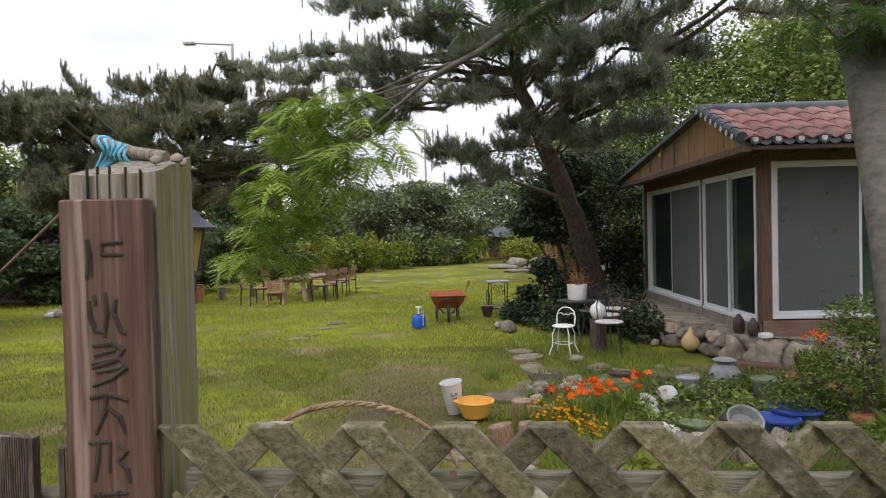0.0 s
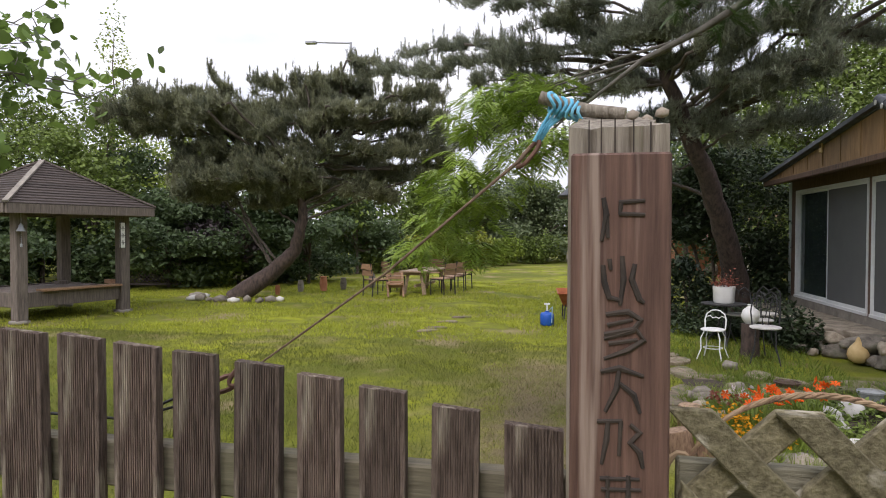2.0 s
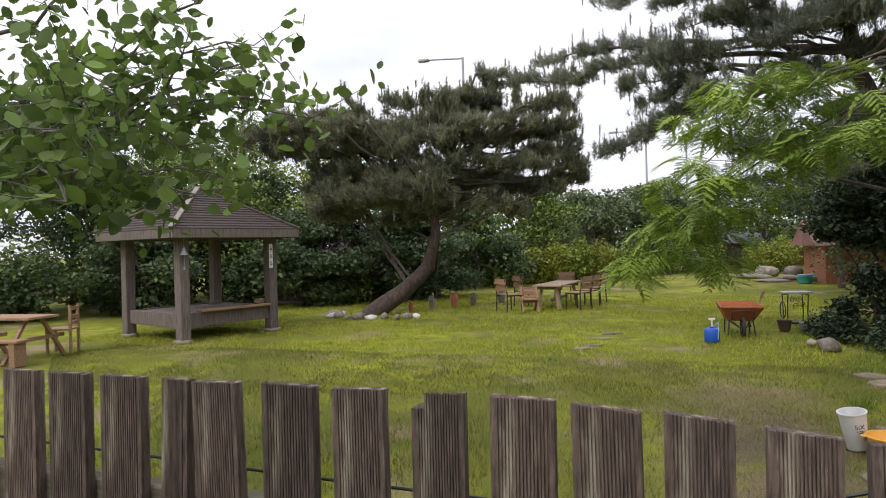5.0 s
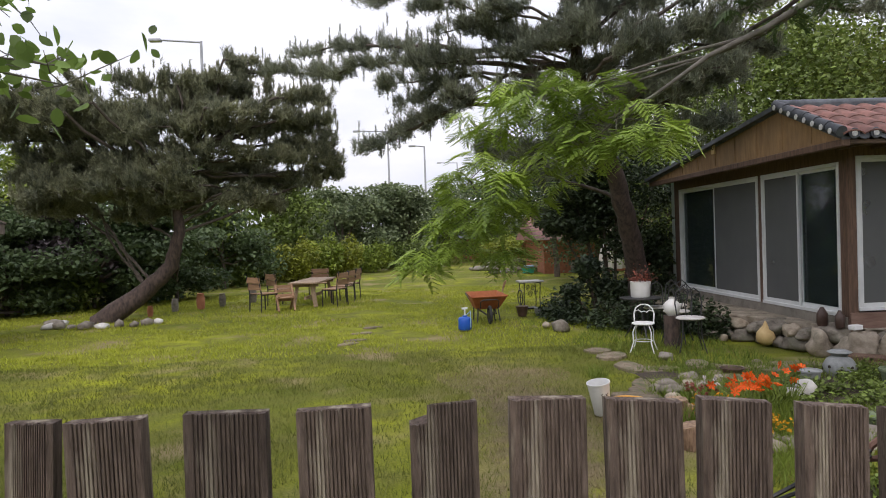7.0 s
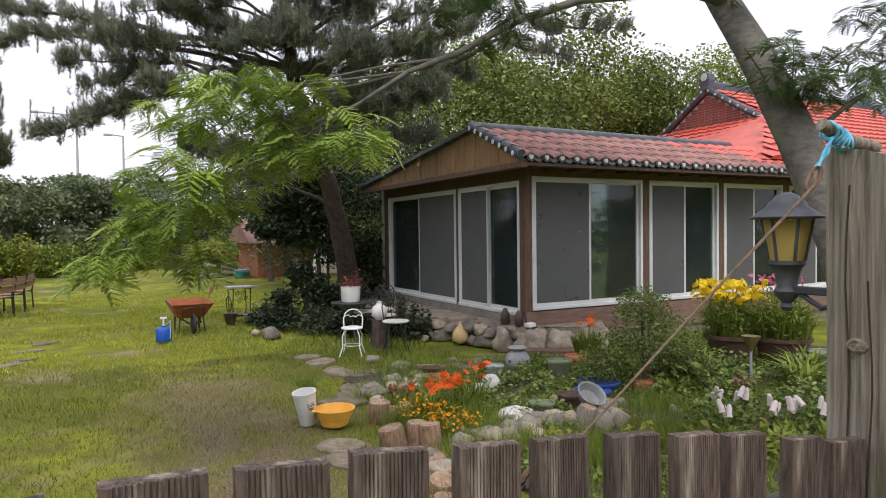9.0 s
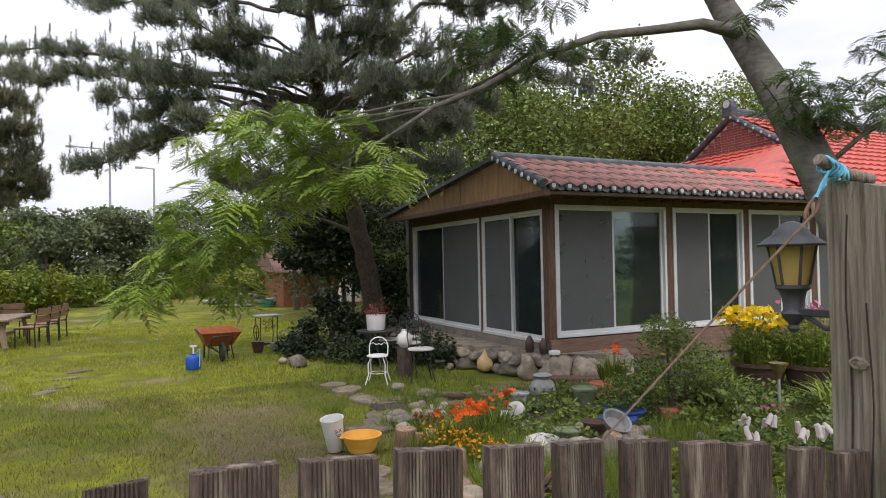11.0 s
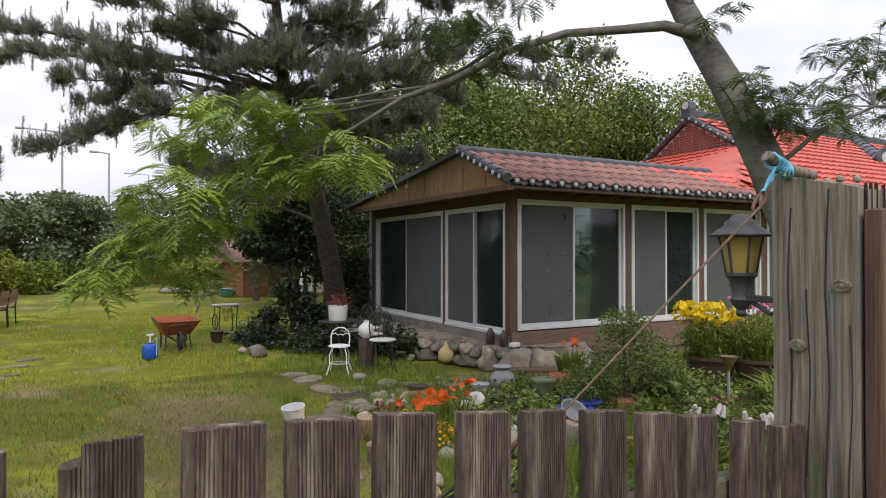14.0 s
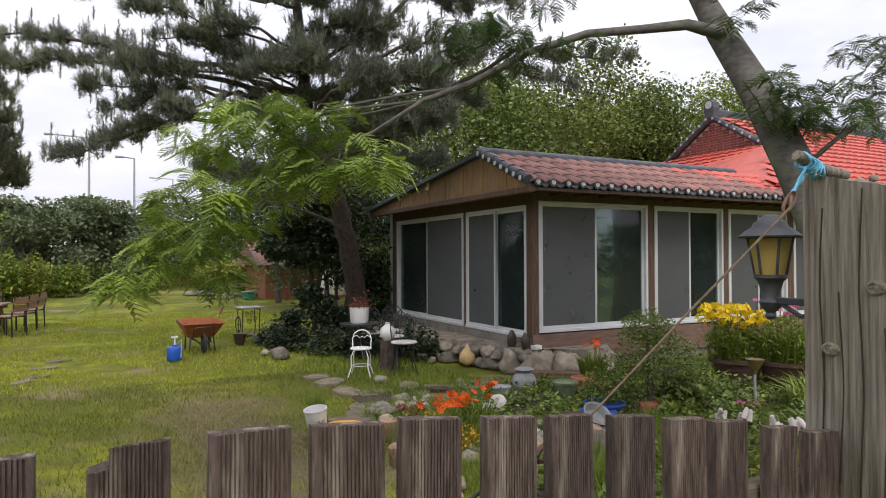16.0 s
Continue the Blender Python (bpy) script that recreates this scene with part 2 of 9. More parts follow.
M["concrete"] = mk("worn_concrete", (0.17, 0.15, 0.125), (0.3, 0.27, 0.225), 6, rough=0.95, bump=0.4, rand=0.05, c3=(0.18, 0.17, 0.14))
M["log"] = mk("sawn_log_bark", (0.13, 0.075, 0.045), (0.36, 0.235, 0.145), 14, (5, 5, 1.0), rough=0.9, bump=0.9, rand=0.2, c3=(0.1, 0.06, 0.04), c3_at=(0.55, 0.7), c3_scale=7)
M["logend"] = mk("log_end_grain", (0.2, 0.125, 0.08), (0.42, 0.29, 0.19), 24, rough=0.9, bump=0.6, rand=0.15, c3=(0.12, 0.08, 0.055), c3_at=(0.52, 0.66), c3_scale=16)
M["gz"] = mk("greyed_pavilion_timber", (0.085, 0.068, 0.058), (0.2, 0.165, 0.14), 6, (7, 7, 0.6), rough=0.85, bump=0.4, rand=0.12)
M["gz_roof"] = mk("dark_brown_shingles", (0.03, 0.023, 0.02), (0.08, 0.062, 0.052), 5, (1, 8, 8), rough=0.85, bump=0.3, rand=0.25)
M["table_wood"] = mk("sunbleached_table_wood", (0.22, 0.15, 0.095), (0.42, 0.31, 0.21), 6, (0.6, 7, 7), rough=0.8, bump=0.3, rand=0.1)
M["chair_wood"] = mk("brown_slat_wood", (0.2, 0.115, 0.06), (0.36, 0.22, 0.13), 6, (0.6, 7, 7), rough=0.75, bump=0.2, rand=0.1)
M["iron"] = mk("black_iron", (0.012, 0.012, 0.013), (0.035, 0.034, 0.034), 20, rough=0.5, bump=0.1, rand=0.1, spec=0.5)
M["rust"] = mk("rusty_steel", (0.085, 0.045, 0.033), (0.19, 0.105, 0.075), 25, rough=0.85, bump=0.4, rand=0)
M["barrow"] = mk("rusty_orange_barrow_tray", (0.28, 0.075, 0.028), (0.44, 0.15, 0.055), 8, rough=0.7, bump=0.2, rand=0)
M["white_paint"] = mk("white_painted_metal", (0.64, 0.64, 0.62), (0.78, 0.78, 0.76), 12, rough=0.5, bump=0.1, rand=0.05, c3=(0.45, 0.38, 0.3), c3_at=(0.65, 0.85), c3_scale=9)
M["white_glaze"] = mk("white_glazed_ceramic", (0.66, 0.65, 0.62), (0.78, 0.77, 0.74), 5, rough=0.3, bump=0.05, rand=0.03)
M["plastic_white"] = mk("white_plastic", (0.68, 0.68, 0.65), (0.78, 0.78, 0.76), 5, rough=0.45, bump=0.03, rand=0.03)
M["plastic_yellow"] = mk("yellow_plastic", (0.72, 0.36, 0.05), (0.82, 0.46, 0.09), 5, rough=0.4, bump=0.03, rand=0.03)
M["plastic_blue"] = mk("blue_plastic", (0.012, 0.07, 0.36), (0.02, 0.11, 0.46), 5, rough=0.4, bump=0.03, rand=0.03)
M["plastic_turq"] = mk("turquoise_plastic", (0.05, 0.5, 0.5), (0.1, 0.6, 0.62), 5, rough=0.4, bump=0.03, rand=0.03)
M["plastic_pale"] = mk("pale_blue_plastic", (0.30, 0.46, 0.62), (0.4, 0.56, 0.7), 5, rough=0.4, bump=0.03, rand=0.03)
M["gourd"] = mk("dried_gourd_skin", (0.5, 0.34, 0.14), (0.66, 0.5, 0.26), 5, rough=0.6, bump=0.1, rand=0)
M["brass"] = mk("tarnished_brass", (0.11, 0.085, 0.035), (0.26, 0.2, 0.075), 9, rough=0.45, metal=0.5, bump=0.1, rand=0)
M["terra"] = mk("terracotta", (0.3, 0.11, 0.055), (0.44, 0.19, 0.1), 8, rough=0.85, bump=0.2, rand=0.15)
M["pot_dark"] = mk("dark_brown_glazed_pot", (0.045, 0.026, 0.02), (0.10, 0.06, 0.045), 6, rough=0.4, bump=0.1, rand=0.15)
M["pot_green"] = mk("dull_green_pot", (0.09, 0.12, 0.07), (0.2, 0.24, 0.14), 6, rough=0.55, bump=0.1, rand=0.2)
M["pot_blue"] = mk("blue_glazed_pot", (0.02, 0.045, 0.22), (0.05, 0.10, 0.36), 6, rough=0.35, bump=0.1, rand=0.15)
M["pot_grey"] = mk("grey_stone_pot", (0.16, 0.17, 0.17), (0.34, 0.35, 0.34), 8, rough=0.8, bump=0.3, rand=0.2)
M["soil"] = mk("shade_darkened_soil", (0.03, 0.022, 0.016), (0.075, 0.055, 0.04), 25, rough=0.95, bump=0.6, rand=0)
M["orange"] = leaf_mat("orange_lily_petals", (0.74, 0.09, 0.006), (0.86, 0.15, 0.012), 0.25, 0.25)
M["yellow"] = leaf_mat("yellow_petals", (0.8, 0.52, 0.01), (0.9, 0.68, 0.02), 0.15, 0.3)
M["amber"] = leaf_mat("amber_petals", (0.72, 0.3, 0.01), (0.85, 0.45, 0.02), 0.25, 0.3)
M["redp"] = leaf_mat("dark_red_petals", (0.16, 0.05, 0.035), (0.32, 0.1, 0.06), 0.25, 0.3)
M["pink"] = leaf_mat("pink_petals", (0.55, 0.1, 0.26), (0.7, 0.2, 0.38), 0.25, 0.3)
M["whitep"] = leaf_mat("pinkish_white_bells", (0.6, 0.53, 0.52), (0.78, 0.72, 0.7), 0.12, 0.4)
M["rope_blue"] = mk("cyan_nylon_cord", (0.06, 0.33, 0.52), (0.22, 0.55, 0.72), 40, rough=0.6, bump=0.4, rand=0.1)
M["rope"] = mk("brown_braided_cane", (0.2, 0.13, 0.07), (0.42, 0.3, 0.18), 30, rough=0.8, bump=0.4, rand=0.2)
M["rope_dark"] = mk("dark_weathered_rope", (0.09, 0.06, 0.04), (0.2, 0.14, 0.09), 60, rough=0.9, bump=0.5, rand=0)
M["lampglass"] = mk("amber_lantern_glass", (0.5, 0.36, 0.10), (0.62, 0.46, 0.15), 6, rough=0.35, bump=0.05, rand=0, trans=0.35)
M["lampmetal"] = mk("weathered_black_lantern_metal", (0.03, 0.032, 0.036), (0.085, 0.088, 0.095), 12, rough=0.55, bump=0.15, rand=0)
M["dark_room"] = mk("dim_interior_wall", (0.42, 0.5, 0.47), (0.56, 0.62, 0.58), 3, rough=0.9, bump=0.1, rand=0)
M["cloth"] = mk("off_white_sheet", (0.5, 0.47, 0.43), (0.68, 0.65, 0.6), 5, (3, 3, 0.5), rough=0.9, bump=0.5, rand=0)
M["galv"] = mk("galvanised_steel", (0.3, 0.31, 0.33), (0.42, 0.43, 0.45), 8, rough=0.5, metal=0.3, bump=0.05, rand=0)
M["rubber"] = mk("black_rubber", (0.02, 0.02, 0.02), (0.04, 0.04, 0.04), 20, rough=0.85, rand=0)


def glass_mat(name, dark):
    m = bpy.data.materials.new(name)
    m.use_nodes = True
    n, l = m.node_tree.nodes, m.node_tree.links
    n.remove(n["Principled BSDF"])
    tr = n.new("ShaderNodeBsdfTransparent")
    tr.inputs["Color"].default_value = (dark * 0.9, dark * 1.04, dark * 1.0, 1)
    gl = n.new("ShaderNodeBsdfGlossy")
    gl.inputs["Roughness"].default_value = 0.03
    fr = n.new("ShaderNodeFresnel")
    fr.inputs["IOR"].default_value = 1.5
    mi = n.new("ShaderNodeMixShader")
    # patchy teal haze on the pane, in place of the garden's reflection
    haze_bsdf = n.new("ShaderNodeBsdfDiffuse")
    haze_bsdf.inputs["Color"].default_value = (0.34, 0.48, 0.46, 1)
    co = n.new("ShaderNodeTexCoord")
    no = n.new("ShaderNodeTexNoise")
    no.inputs["Scale"].default_value, no.inputs["Detail"].default_value = 1.6, 4
    mr = n.new("ShaderNodeMapRange")
    mr.inputs["To Min"].default_value, mr.inputs["To Max"].default_value = 0.02, 0.1
    l.new(co.outputs["Object"], no.inputs["Vector"])
    l.new(no.outputs["Fac"], mr.inputs["Value"])
    haze_mix = n.new("ShaderNodeMixShader")
    l.new(mr.outputs["Result"], haze_mix.inputs[0])
    l.new(tr.outputs["BSDF"], haze_mix.inputs[1])
    l.new(haze_bsdf.outputs["BSDF"], haze_mix.inputs[2])
    l.new(fr.outputs["Fac"], mi.inputs[0])
    l.new(haze_mix.outputs["Shader"], mi.inputs[1])
    l.new(gl.outputs["BSDF"], mi.inputs[2])
    l.new(mi.outputs["Shader"], n["Material Output"].inputs["Surface"])
    return m


M["glass"] = glass_mat("window_glass", 0.75)


def screen_mat():
    m = bpy.data.materials.new("grey_insect_screen")
    m.use_nodes = True
    n, l = m.node_tree.nodes, m.node_tree.links
    bs = n["Principled BSDF"]
    bs.inputs["Base Color"].default_value = (0.125, 0.128, 0.125, 1)
    bs.inputs["Roughness"].default_value = 0.7
    co = n.new("ShaderNodeTexCoord")
    no = n.new("ShaderNodeTexNoise")
    no.inputs["Scale"].default_value = 2.5
    mr = n.new("ShaderNodeMapRange")
    mr.inputs["To Min"].default_value, mr.inputs["To Max"].default_value = 0.62, 0.78
    l.new(co.outputs["Object"], no.inputs["Vector"])
    l.new(no.outputs["Fac"], mr.inputs["Value"])
    tr = n.new("ShaderNodeBsdfTransparent")
    mi = n.new("ShaderNodeMixShader")
    l.new(mr.outputs["Result"], mi.inputs[0])
    l.new(tr.outputs["BSDF"], mi.inputs[1])
    l.new(bs.outputs["BSDF"], mi.inputs[2])
    l.new(mi.outputs["Shader"], n["Material Output"].inputs["Surface"])
    return m


M["screen"] = screen_mat()


def lawn_mat():
    m = bpy.data.materials.new("mown_lawn")
    m.use_nodes = True
    n, l = m.node_tree.nodes, m.node_tree.links
    bs = n["Principled BSDF"]
    bs.inputs["Roughness"].default_value = 0.95
    bs.inputs["Specular IOR Level"].default_value = 0.1
    co = n.new("ShaderNodeTexCoord")

    def noise_at(scale, detail, lo, hi):
        no = n.new("ShaderNodeTexNoise")
        no.inputs["Scale"].default_value, no.inputs["Detail"].default_value = scale, detail
        l.new(co.outputs["Object"], no.inputs["Vector"])
        mr = n.new("ShaderNodeMapRange")
        mr.inputs["From Min"].default_value, mr.inputs["From Max"].default_value = lo, hi
        l.new(no.outputs["Fac"], mr.inputs["Value"])
        return mr.outputs["Result"], no

    def blend(fac, a, b):
        mx = n.new("ShaderNodeMix")
        mx.data_type = "RGBA"
        l.new(fac, mx.inputs[0])
        for s, v in ((6, a), (7, b)):
            if isinstance(v, tuple):
                mx.inputs[s].default_value = (*v, 1)
            else:
                l.new(v, mx.inputs[s])
        return mx.outputs[2]

    fine, fno = noise_at(60, 5, 0.3, 0.7)
    mid, _ = noise_at(2.5, 5, 0.35, 0.65)
    big, _ = noise_at(0.35, 4, 0.42, 0.62)
    dry, _ = noise_at(0.8, 6, 0.54, 0.68)
    green = blend(fine, (0.08, 0.107, 0.014), (0.155, 0.175, 0.027))
    lush = blend(fine, (0.24, 0.27, 0.016), (0.37, 0.39, 0.035))
    c = blend(big, green, lush)
    c = blend(mid, c, blend(fine, (0.1, 0.114, 0.02), (0.19, 0.19, 0.047)))
    c = blend(dry, c, (0.27, 0.22, 0.115))
    # a worn track leads from the gate past the bucket
    sep = n.new("ShaderNodeSeparateXYZ")
    l.new(co.outputs["Object"], sep.inputs[0])

    def math_node(op, a, b=None):
        q = n.new("ShaderNodeMath")
        q.operation = op
        for i, v in enumerate((a, b)):
            if v is None:
                continue
            if isinstance(v, (int, float)):
                q.inputs[i].default_value = v
            else:
                l.new(v, q.inputs[i])
        return q.outputs[0]

    dx = math_node("ABSOLUTE", math_node("SUBTRACT", sep.outputs["X"], 0.95))
    near = n.new("ShaderNodeMapRange")
    near.inputs["From Min"].default_value, near.inputs["From Max"].default_value = 1.0, 0.25
    l.new(dx, near.inputs["Value"])
    yy = n.new("ShaderNodeMapRange")
    yy.inputs["From Min"].default_value, yy.inputs["From Max"].default_value = 8.5, 5.5
    l.new(sep.outputs["Y"], yy.inputs["Value"])
    worn, _ = noise_at(3.0, 6, 0.28, 0.55)
    f = math_node("MULTIPLY", math_node("MULTIPLY", near.outputs["Result"], yy.outputs["Result"]), worn)
    c = blend(f, c, blend(fine, (0.135, 0.108, 0.06), (0.26, 0.21, 0.125)))
    l.new(c, bs.inputs["Base Color"])
    bu = n.new("ShaderNodeBump")
    bu.inputs["Strength"].default_value, bu.inputs["Distance"].default_value = 0.9, 0.03
    l.new(fno.outputs["Fac"], bu.inputs["Height"])
    l.new(bu.outputs["Normal"], bs.inputs["Normal"])
    return m


M["lawn"] = lawn_mat()


# ---- shapes ----
class Shape:
    """Collects vertices and faces."""

    def __init__(self):
        self.v, self.f = [], []

    def add(self, verts, faces):
        o = len(self.v)
        self.v += [tuple(p) for p in verts]
        self.f += [tuple(i + o for i in q) for q in faces]
        return self

    def box(self, x0, x1, y0, y1, z0, z1):
        v = [(x, y, z) for z in (z0, z1) for x, y in ((x0, y0), (x1, y0), (x1, y1), (x0, y1))]
        return self.add(v, [(3, 2, 1, 0), (4, 5, 6, 7), (0, 1, 5, 4), (1, 2, 6, 5), (2, 3, 7, 6), (3, 0, 4, 7)])

    def beam(self, a, b, w, h, up=(0, 0, 1)):
        a, b = Vector(a), Vector(b)
        d = (b - a).normalized()
        s = d.cross(Vector(up))
        s = (Vector((1, 0, 0)) if s.length < 1e-4 else s.normalized()) * (w / 2)
        u = s.cross(d).normalized() * (h / 2)
        v = [p + q for p in (a, b) for q in (-s - u, s - u, s + u, -s + u)]
        return self.add(v, [(3, 2, 1, 0), (4, 5, 6, 7), (0, 1, 5, 4), (1, 2, 6, 5), (2, 3, 7, 6), (3, 0, 4, 7)])

    def tube(self, pts, radii, seg=8):
        pts = [Vector(p) for p in pts]
        if isinstance(radii, (int, float)):
            radii = [radii] * len(pts)
        rings, ref = [], None
        for i, p in enumerate(pts):
            d = (pts[min(i + 1, len(pts) - 1)] - pts[max(i - 1, 0)]).normalized()
            if ref is None:
                ref = d.orthogonal().normalized()
            ref = (ref - d * ref.dot(d)).normalized()
            s = d.cross(ref)
            rings.append([p + (ref * math.cos(k * 2 * math.pi / seg) + s * math.sin(k * 2 * math.pi / seg)) * radii[i] for k in range(seg)])
        v = [q for r in rings for q in r]
        f = [(i * seg + k, i * seg + (k + 1) % seg, (i + 1) * seg + (k + 1) % seg, (i + 1) * seg + k) for i in range(len(pts) - 1) for k in range(seg)]
        f += [tuple(range(seg - 1, -1, -1)), tuple((len(pts) - 1) * seg + k for k in range(seg))]
        return self.add(v, f)

    def lathe(self, profile, seg=20, at=(0, 0, 0), squash=1.0):
        v = [(at[0] + r * math.cos(k * 2 * math.pi / seg), at[1] + squash * r * math.sin(k * 2 * math.pi / seg), at[2] + z) for r, z in profile for k in range(seg)]
        n = len(profile)
        f = [(i * seg + k, i * seg + (k + 1) % seg, (i + 1) * seg + (k + 1) % seg, (i + 1) * seg + k) for i in range(n - 1) for k in range(seg)]
        f += [tuple(range(seg - 1, -1, -1)), tuple((n - 1) * seg + k for k in range(seg))]
        return self.add(v, f)

    def prism(self, poly, y0, y1):
        """A polygon in x and z, drawn out along y."""
        n = len(poly)
        v = [(x, y, z) for y in (y0, y1) for x, z in poly]
        f = [tuple(range(n)), tuple(range(2 * n - 1, n - 1, -1))]
        f += [(k, k + n, (k + 1) % n + n, (k + 1) % n) for k in range(n)]
        return self.add(v, f)

    def moved(self, m):
        self.v = [tuple(m @ Vector(p)) for p in self.v]
        return self


def S():
    return Shape()


def rough_stone(sx, sy, sz, seed, sub=2, rough=0.28):
    """An uneven boulder that sits on z = 0."""
    bm = bmesh.new()
    bmesh.ops.create_icosphere(bm, subdivisions=sub, radius=1)
    for v in bm.verts:
        k = 1 + rough * noise.noise(v.co * 1.3 + Vector((seed * 3.1, seed * 1.7, 0))) + rough * 0.5 * noise.noise(v.co * 3.1 + Vector((0, seed * 2.3, 5)))
        v.co = Vector((v.co.x * sx * k, v.co.y * sy * k, v.co.z * sz * k))
    lo = min(v.co.z for v in bm.verts) * 0.7
    for v in bm.verts:
        v.co.z = max(v.co.z - lo, 0.0)
    me = bpy.data.meshes.new("stone")
    bm.to_mesh(me)
    bm.free()
    for p in me.polygons:
        p.use_smooth = True
    return me


def to_mesh(name, g, mat, bevel=0.0, smooth=False):
    me = bpy.data.meshes.new(name)
    me.from_pydata(g.v, [], g.f)
    if bevel:
        bm = bmesh.new()
        bm.from_mesh(me)
        ed = [e for e in bm.edges if len(e.link_faces) == 2 and e.calc_face_angle(0) > 0.6]
        bmesh.ops.bevel(bm, geom=ed, offset=bevel, segments=1, affect="EDGES", clamp_overlap=True)
        bm.to_mesh(me)
        bm.free()
    if smooth:
        me.polygons.foreach_set("use_smooth", [True] * len(me.polygons))
        me.set_sharp_from_angle(angle=radians(42))
    me.materials.append(mat)
    return me


def thing(name, x, y, z=0.0, rz=0.0, label="", category="", group=""):
    ob = new(name)
    ob.matrix_basis = pose(x, y, z, 0, 0, rz)
    ob.empty_display_size = 0.1
    return tagged(ob, label, category, group)


def part(name, g, mat, parent=None, label="", bevel=0.0, smooth=False, kind=""):
    me = g if isinstance(g, bpy.types.Mesh) else to_mesh(name, g, mat, bevel, smooth)
    if isinstance(g, bpy.types.Mesh) and not me.materials:
        me.materials.append(mat)
    ob = new(name, me)
    if parent:
        ob.parent = parent
    return tagged(ob, label, kind=kind)


def structure(name, g, mat, label, category, bevel=0.0, smooth=False):
    return tagged(part(name, g, mat, None, "", bevel, smooth), label, category, kind="structure")


def mesh_np(name, v, f, mat):
    """A mesh from arrays of vertices and of equal faces."""
    v, f = np.asarray(v, np.float32), np.asarray(f, np.int32)
    me = bpy.data.meshes.new(name)
    me.vertices.add(len(v))
    me.vertices.foreach_set("co", v.ravel())
    me.loops.add(f.size)
    me.loops.foreach_set("vertex_index", f.ravel())
    me.polygons.add(len(f))
    me.polygons.foreach_set("loop_start", np.arange(0, f.size, f.shape[1], dtype=np.int32))
    me.update(calc_edges=True)
    me.materials.append(mat)
    return me


def unit(a):
    return a / np.maximum(np.linalg.norm(a, axis=-1, keepdims=True), 1e-9)


def leaves(pos, size, aspect=0.55, up=0.5, rs=None, normal=None):
    """Pointed leaves, two triangles folded on the midrib, about the points."""
    rs = rs or rng
    n = len(pos)
    size = np.broadcast_to(np.asarray(size, float), (n,)) * rs.uniform(0.7, 1.3, n)
    nor = rs.normal(size=(n, 3)) if normal is None else normal + 0.6 * rs.normal(size=(n, 3))
    nor[:, 2] = np.abs(nor[:, 2]) + up
    nor = unit(nor)
    d = unit(np.cross(nor, rs.normal(size=(n, 3))))
    s = np.cross(nor, d)
    L = size[:, None]
    a = pos - d * L * 0.5
    b = pos + s * L * aspect * 0.5 + nor * L * 0.08
    c = pos + d * L * 0.5
    e = pos - s * L * aspect * 0.5 + nor * L * 0.08
    v = np.stack([a, b, c, e], 1).reshape(-1, 3)
    k = np.arange(n)[:, None] * 4
    f = np.concatenate([k + np.array([[0, 1, 2]]), k + np.array([[0, 2, 3]])], 1).reshape(-1, 3)
    return v, f


def blob_points(blobs, per, shell=0.55, rs=None):
    """Points in ellipsoids (x, y, z, rx, ry, rz), mostly towards their outsides, with gaps where a noise says so."""
    rs = rs or rng
    out, nrm = [], []
    for b in blobs:
        k = int(per * b[6]) if len(b) > 6 else per
        d = unit(rs.normal(size=(k, 3)))
        r = 1 - shell * rs.random(k) ** 1.5
        lump = 1 + 0.16 * np.sin(d[:, 0] * 5 + b[0] * 3) * np.cos(d[:, 1] * 6 + b[1]) + 0.12 * np.sin(d[:, 2] * 9 + b[2] * 5)
        p = d * (r * lump)[:, None] * np.array(b[3:6]) + np.array(b[:3])
        out.append(p)
        nrm.append(d)
    return np.concatenate(out), np.concatenate(nrm)


def bush(name, blobs, mat, per, size, label, category="shrub", stems=True, aspect=0.55, group="", kind=""):
    """A shrub: leaves in uneven clumps on a few stems from its base."""
    cx, cy = np.mean([b[0] for b in blobs]), np.mean([b[1] for b in blobs])
    ob = thing(name, cx, cy, 0, 0, label, category, group)
    rel = [(b[0] - cx, b[1] - cy, *b[2:]) for b in blobs]
    p, nr = blob_points(rel, per)
    p = p[p[:, 2] > 0.02]
    v, f = leaves(p, size, aspect)
    lv = part("foliage", mesh_np("foliage", v, f, mat), mat, ob, kind=kind)
    if stems:
        for b in rel:
            part("stem", S().tube([(b[0] * 0.25, b[1] * 0.25, -0.05), (b[0] * 0.6, b[1] * 0.6, b[2] * 0.55), (b[0], b[1], b[2])], [0.035, 0.024, 0.01], 6), M["twig"], ob, smooth=True)
    return ob


def limb(g, a, b, ra, rb, wob=0.12, n=6, rs=None):
    """A crooked limb from a to b; returns its points."""
    rs = rs or rng
    a, b = np.array(a, float), np.array(b, float)
    L = np.linalg.norm(b - a)
    pts = []
    for i in range(n + 1):
        t = i / n
        w = math.sin(math.pi * t) * wob * L
        pts.append(a + (b - a) * t + rs.normal(size=3) * w * 0.35)
    g.tube([tuple(p) for p in pts], [ra + (rb - ra) * i / n for i in range(n + 1)], 8)
    return np.array(pts)


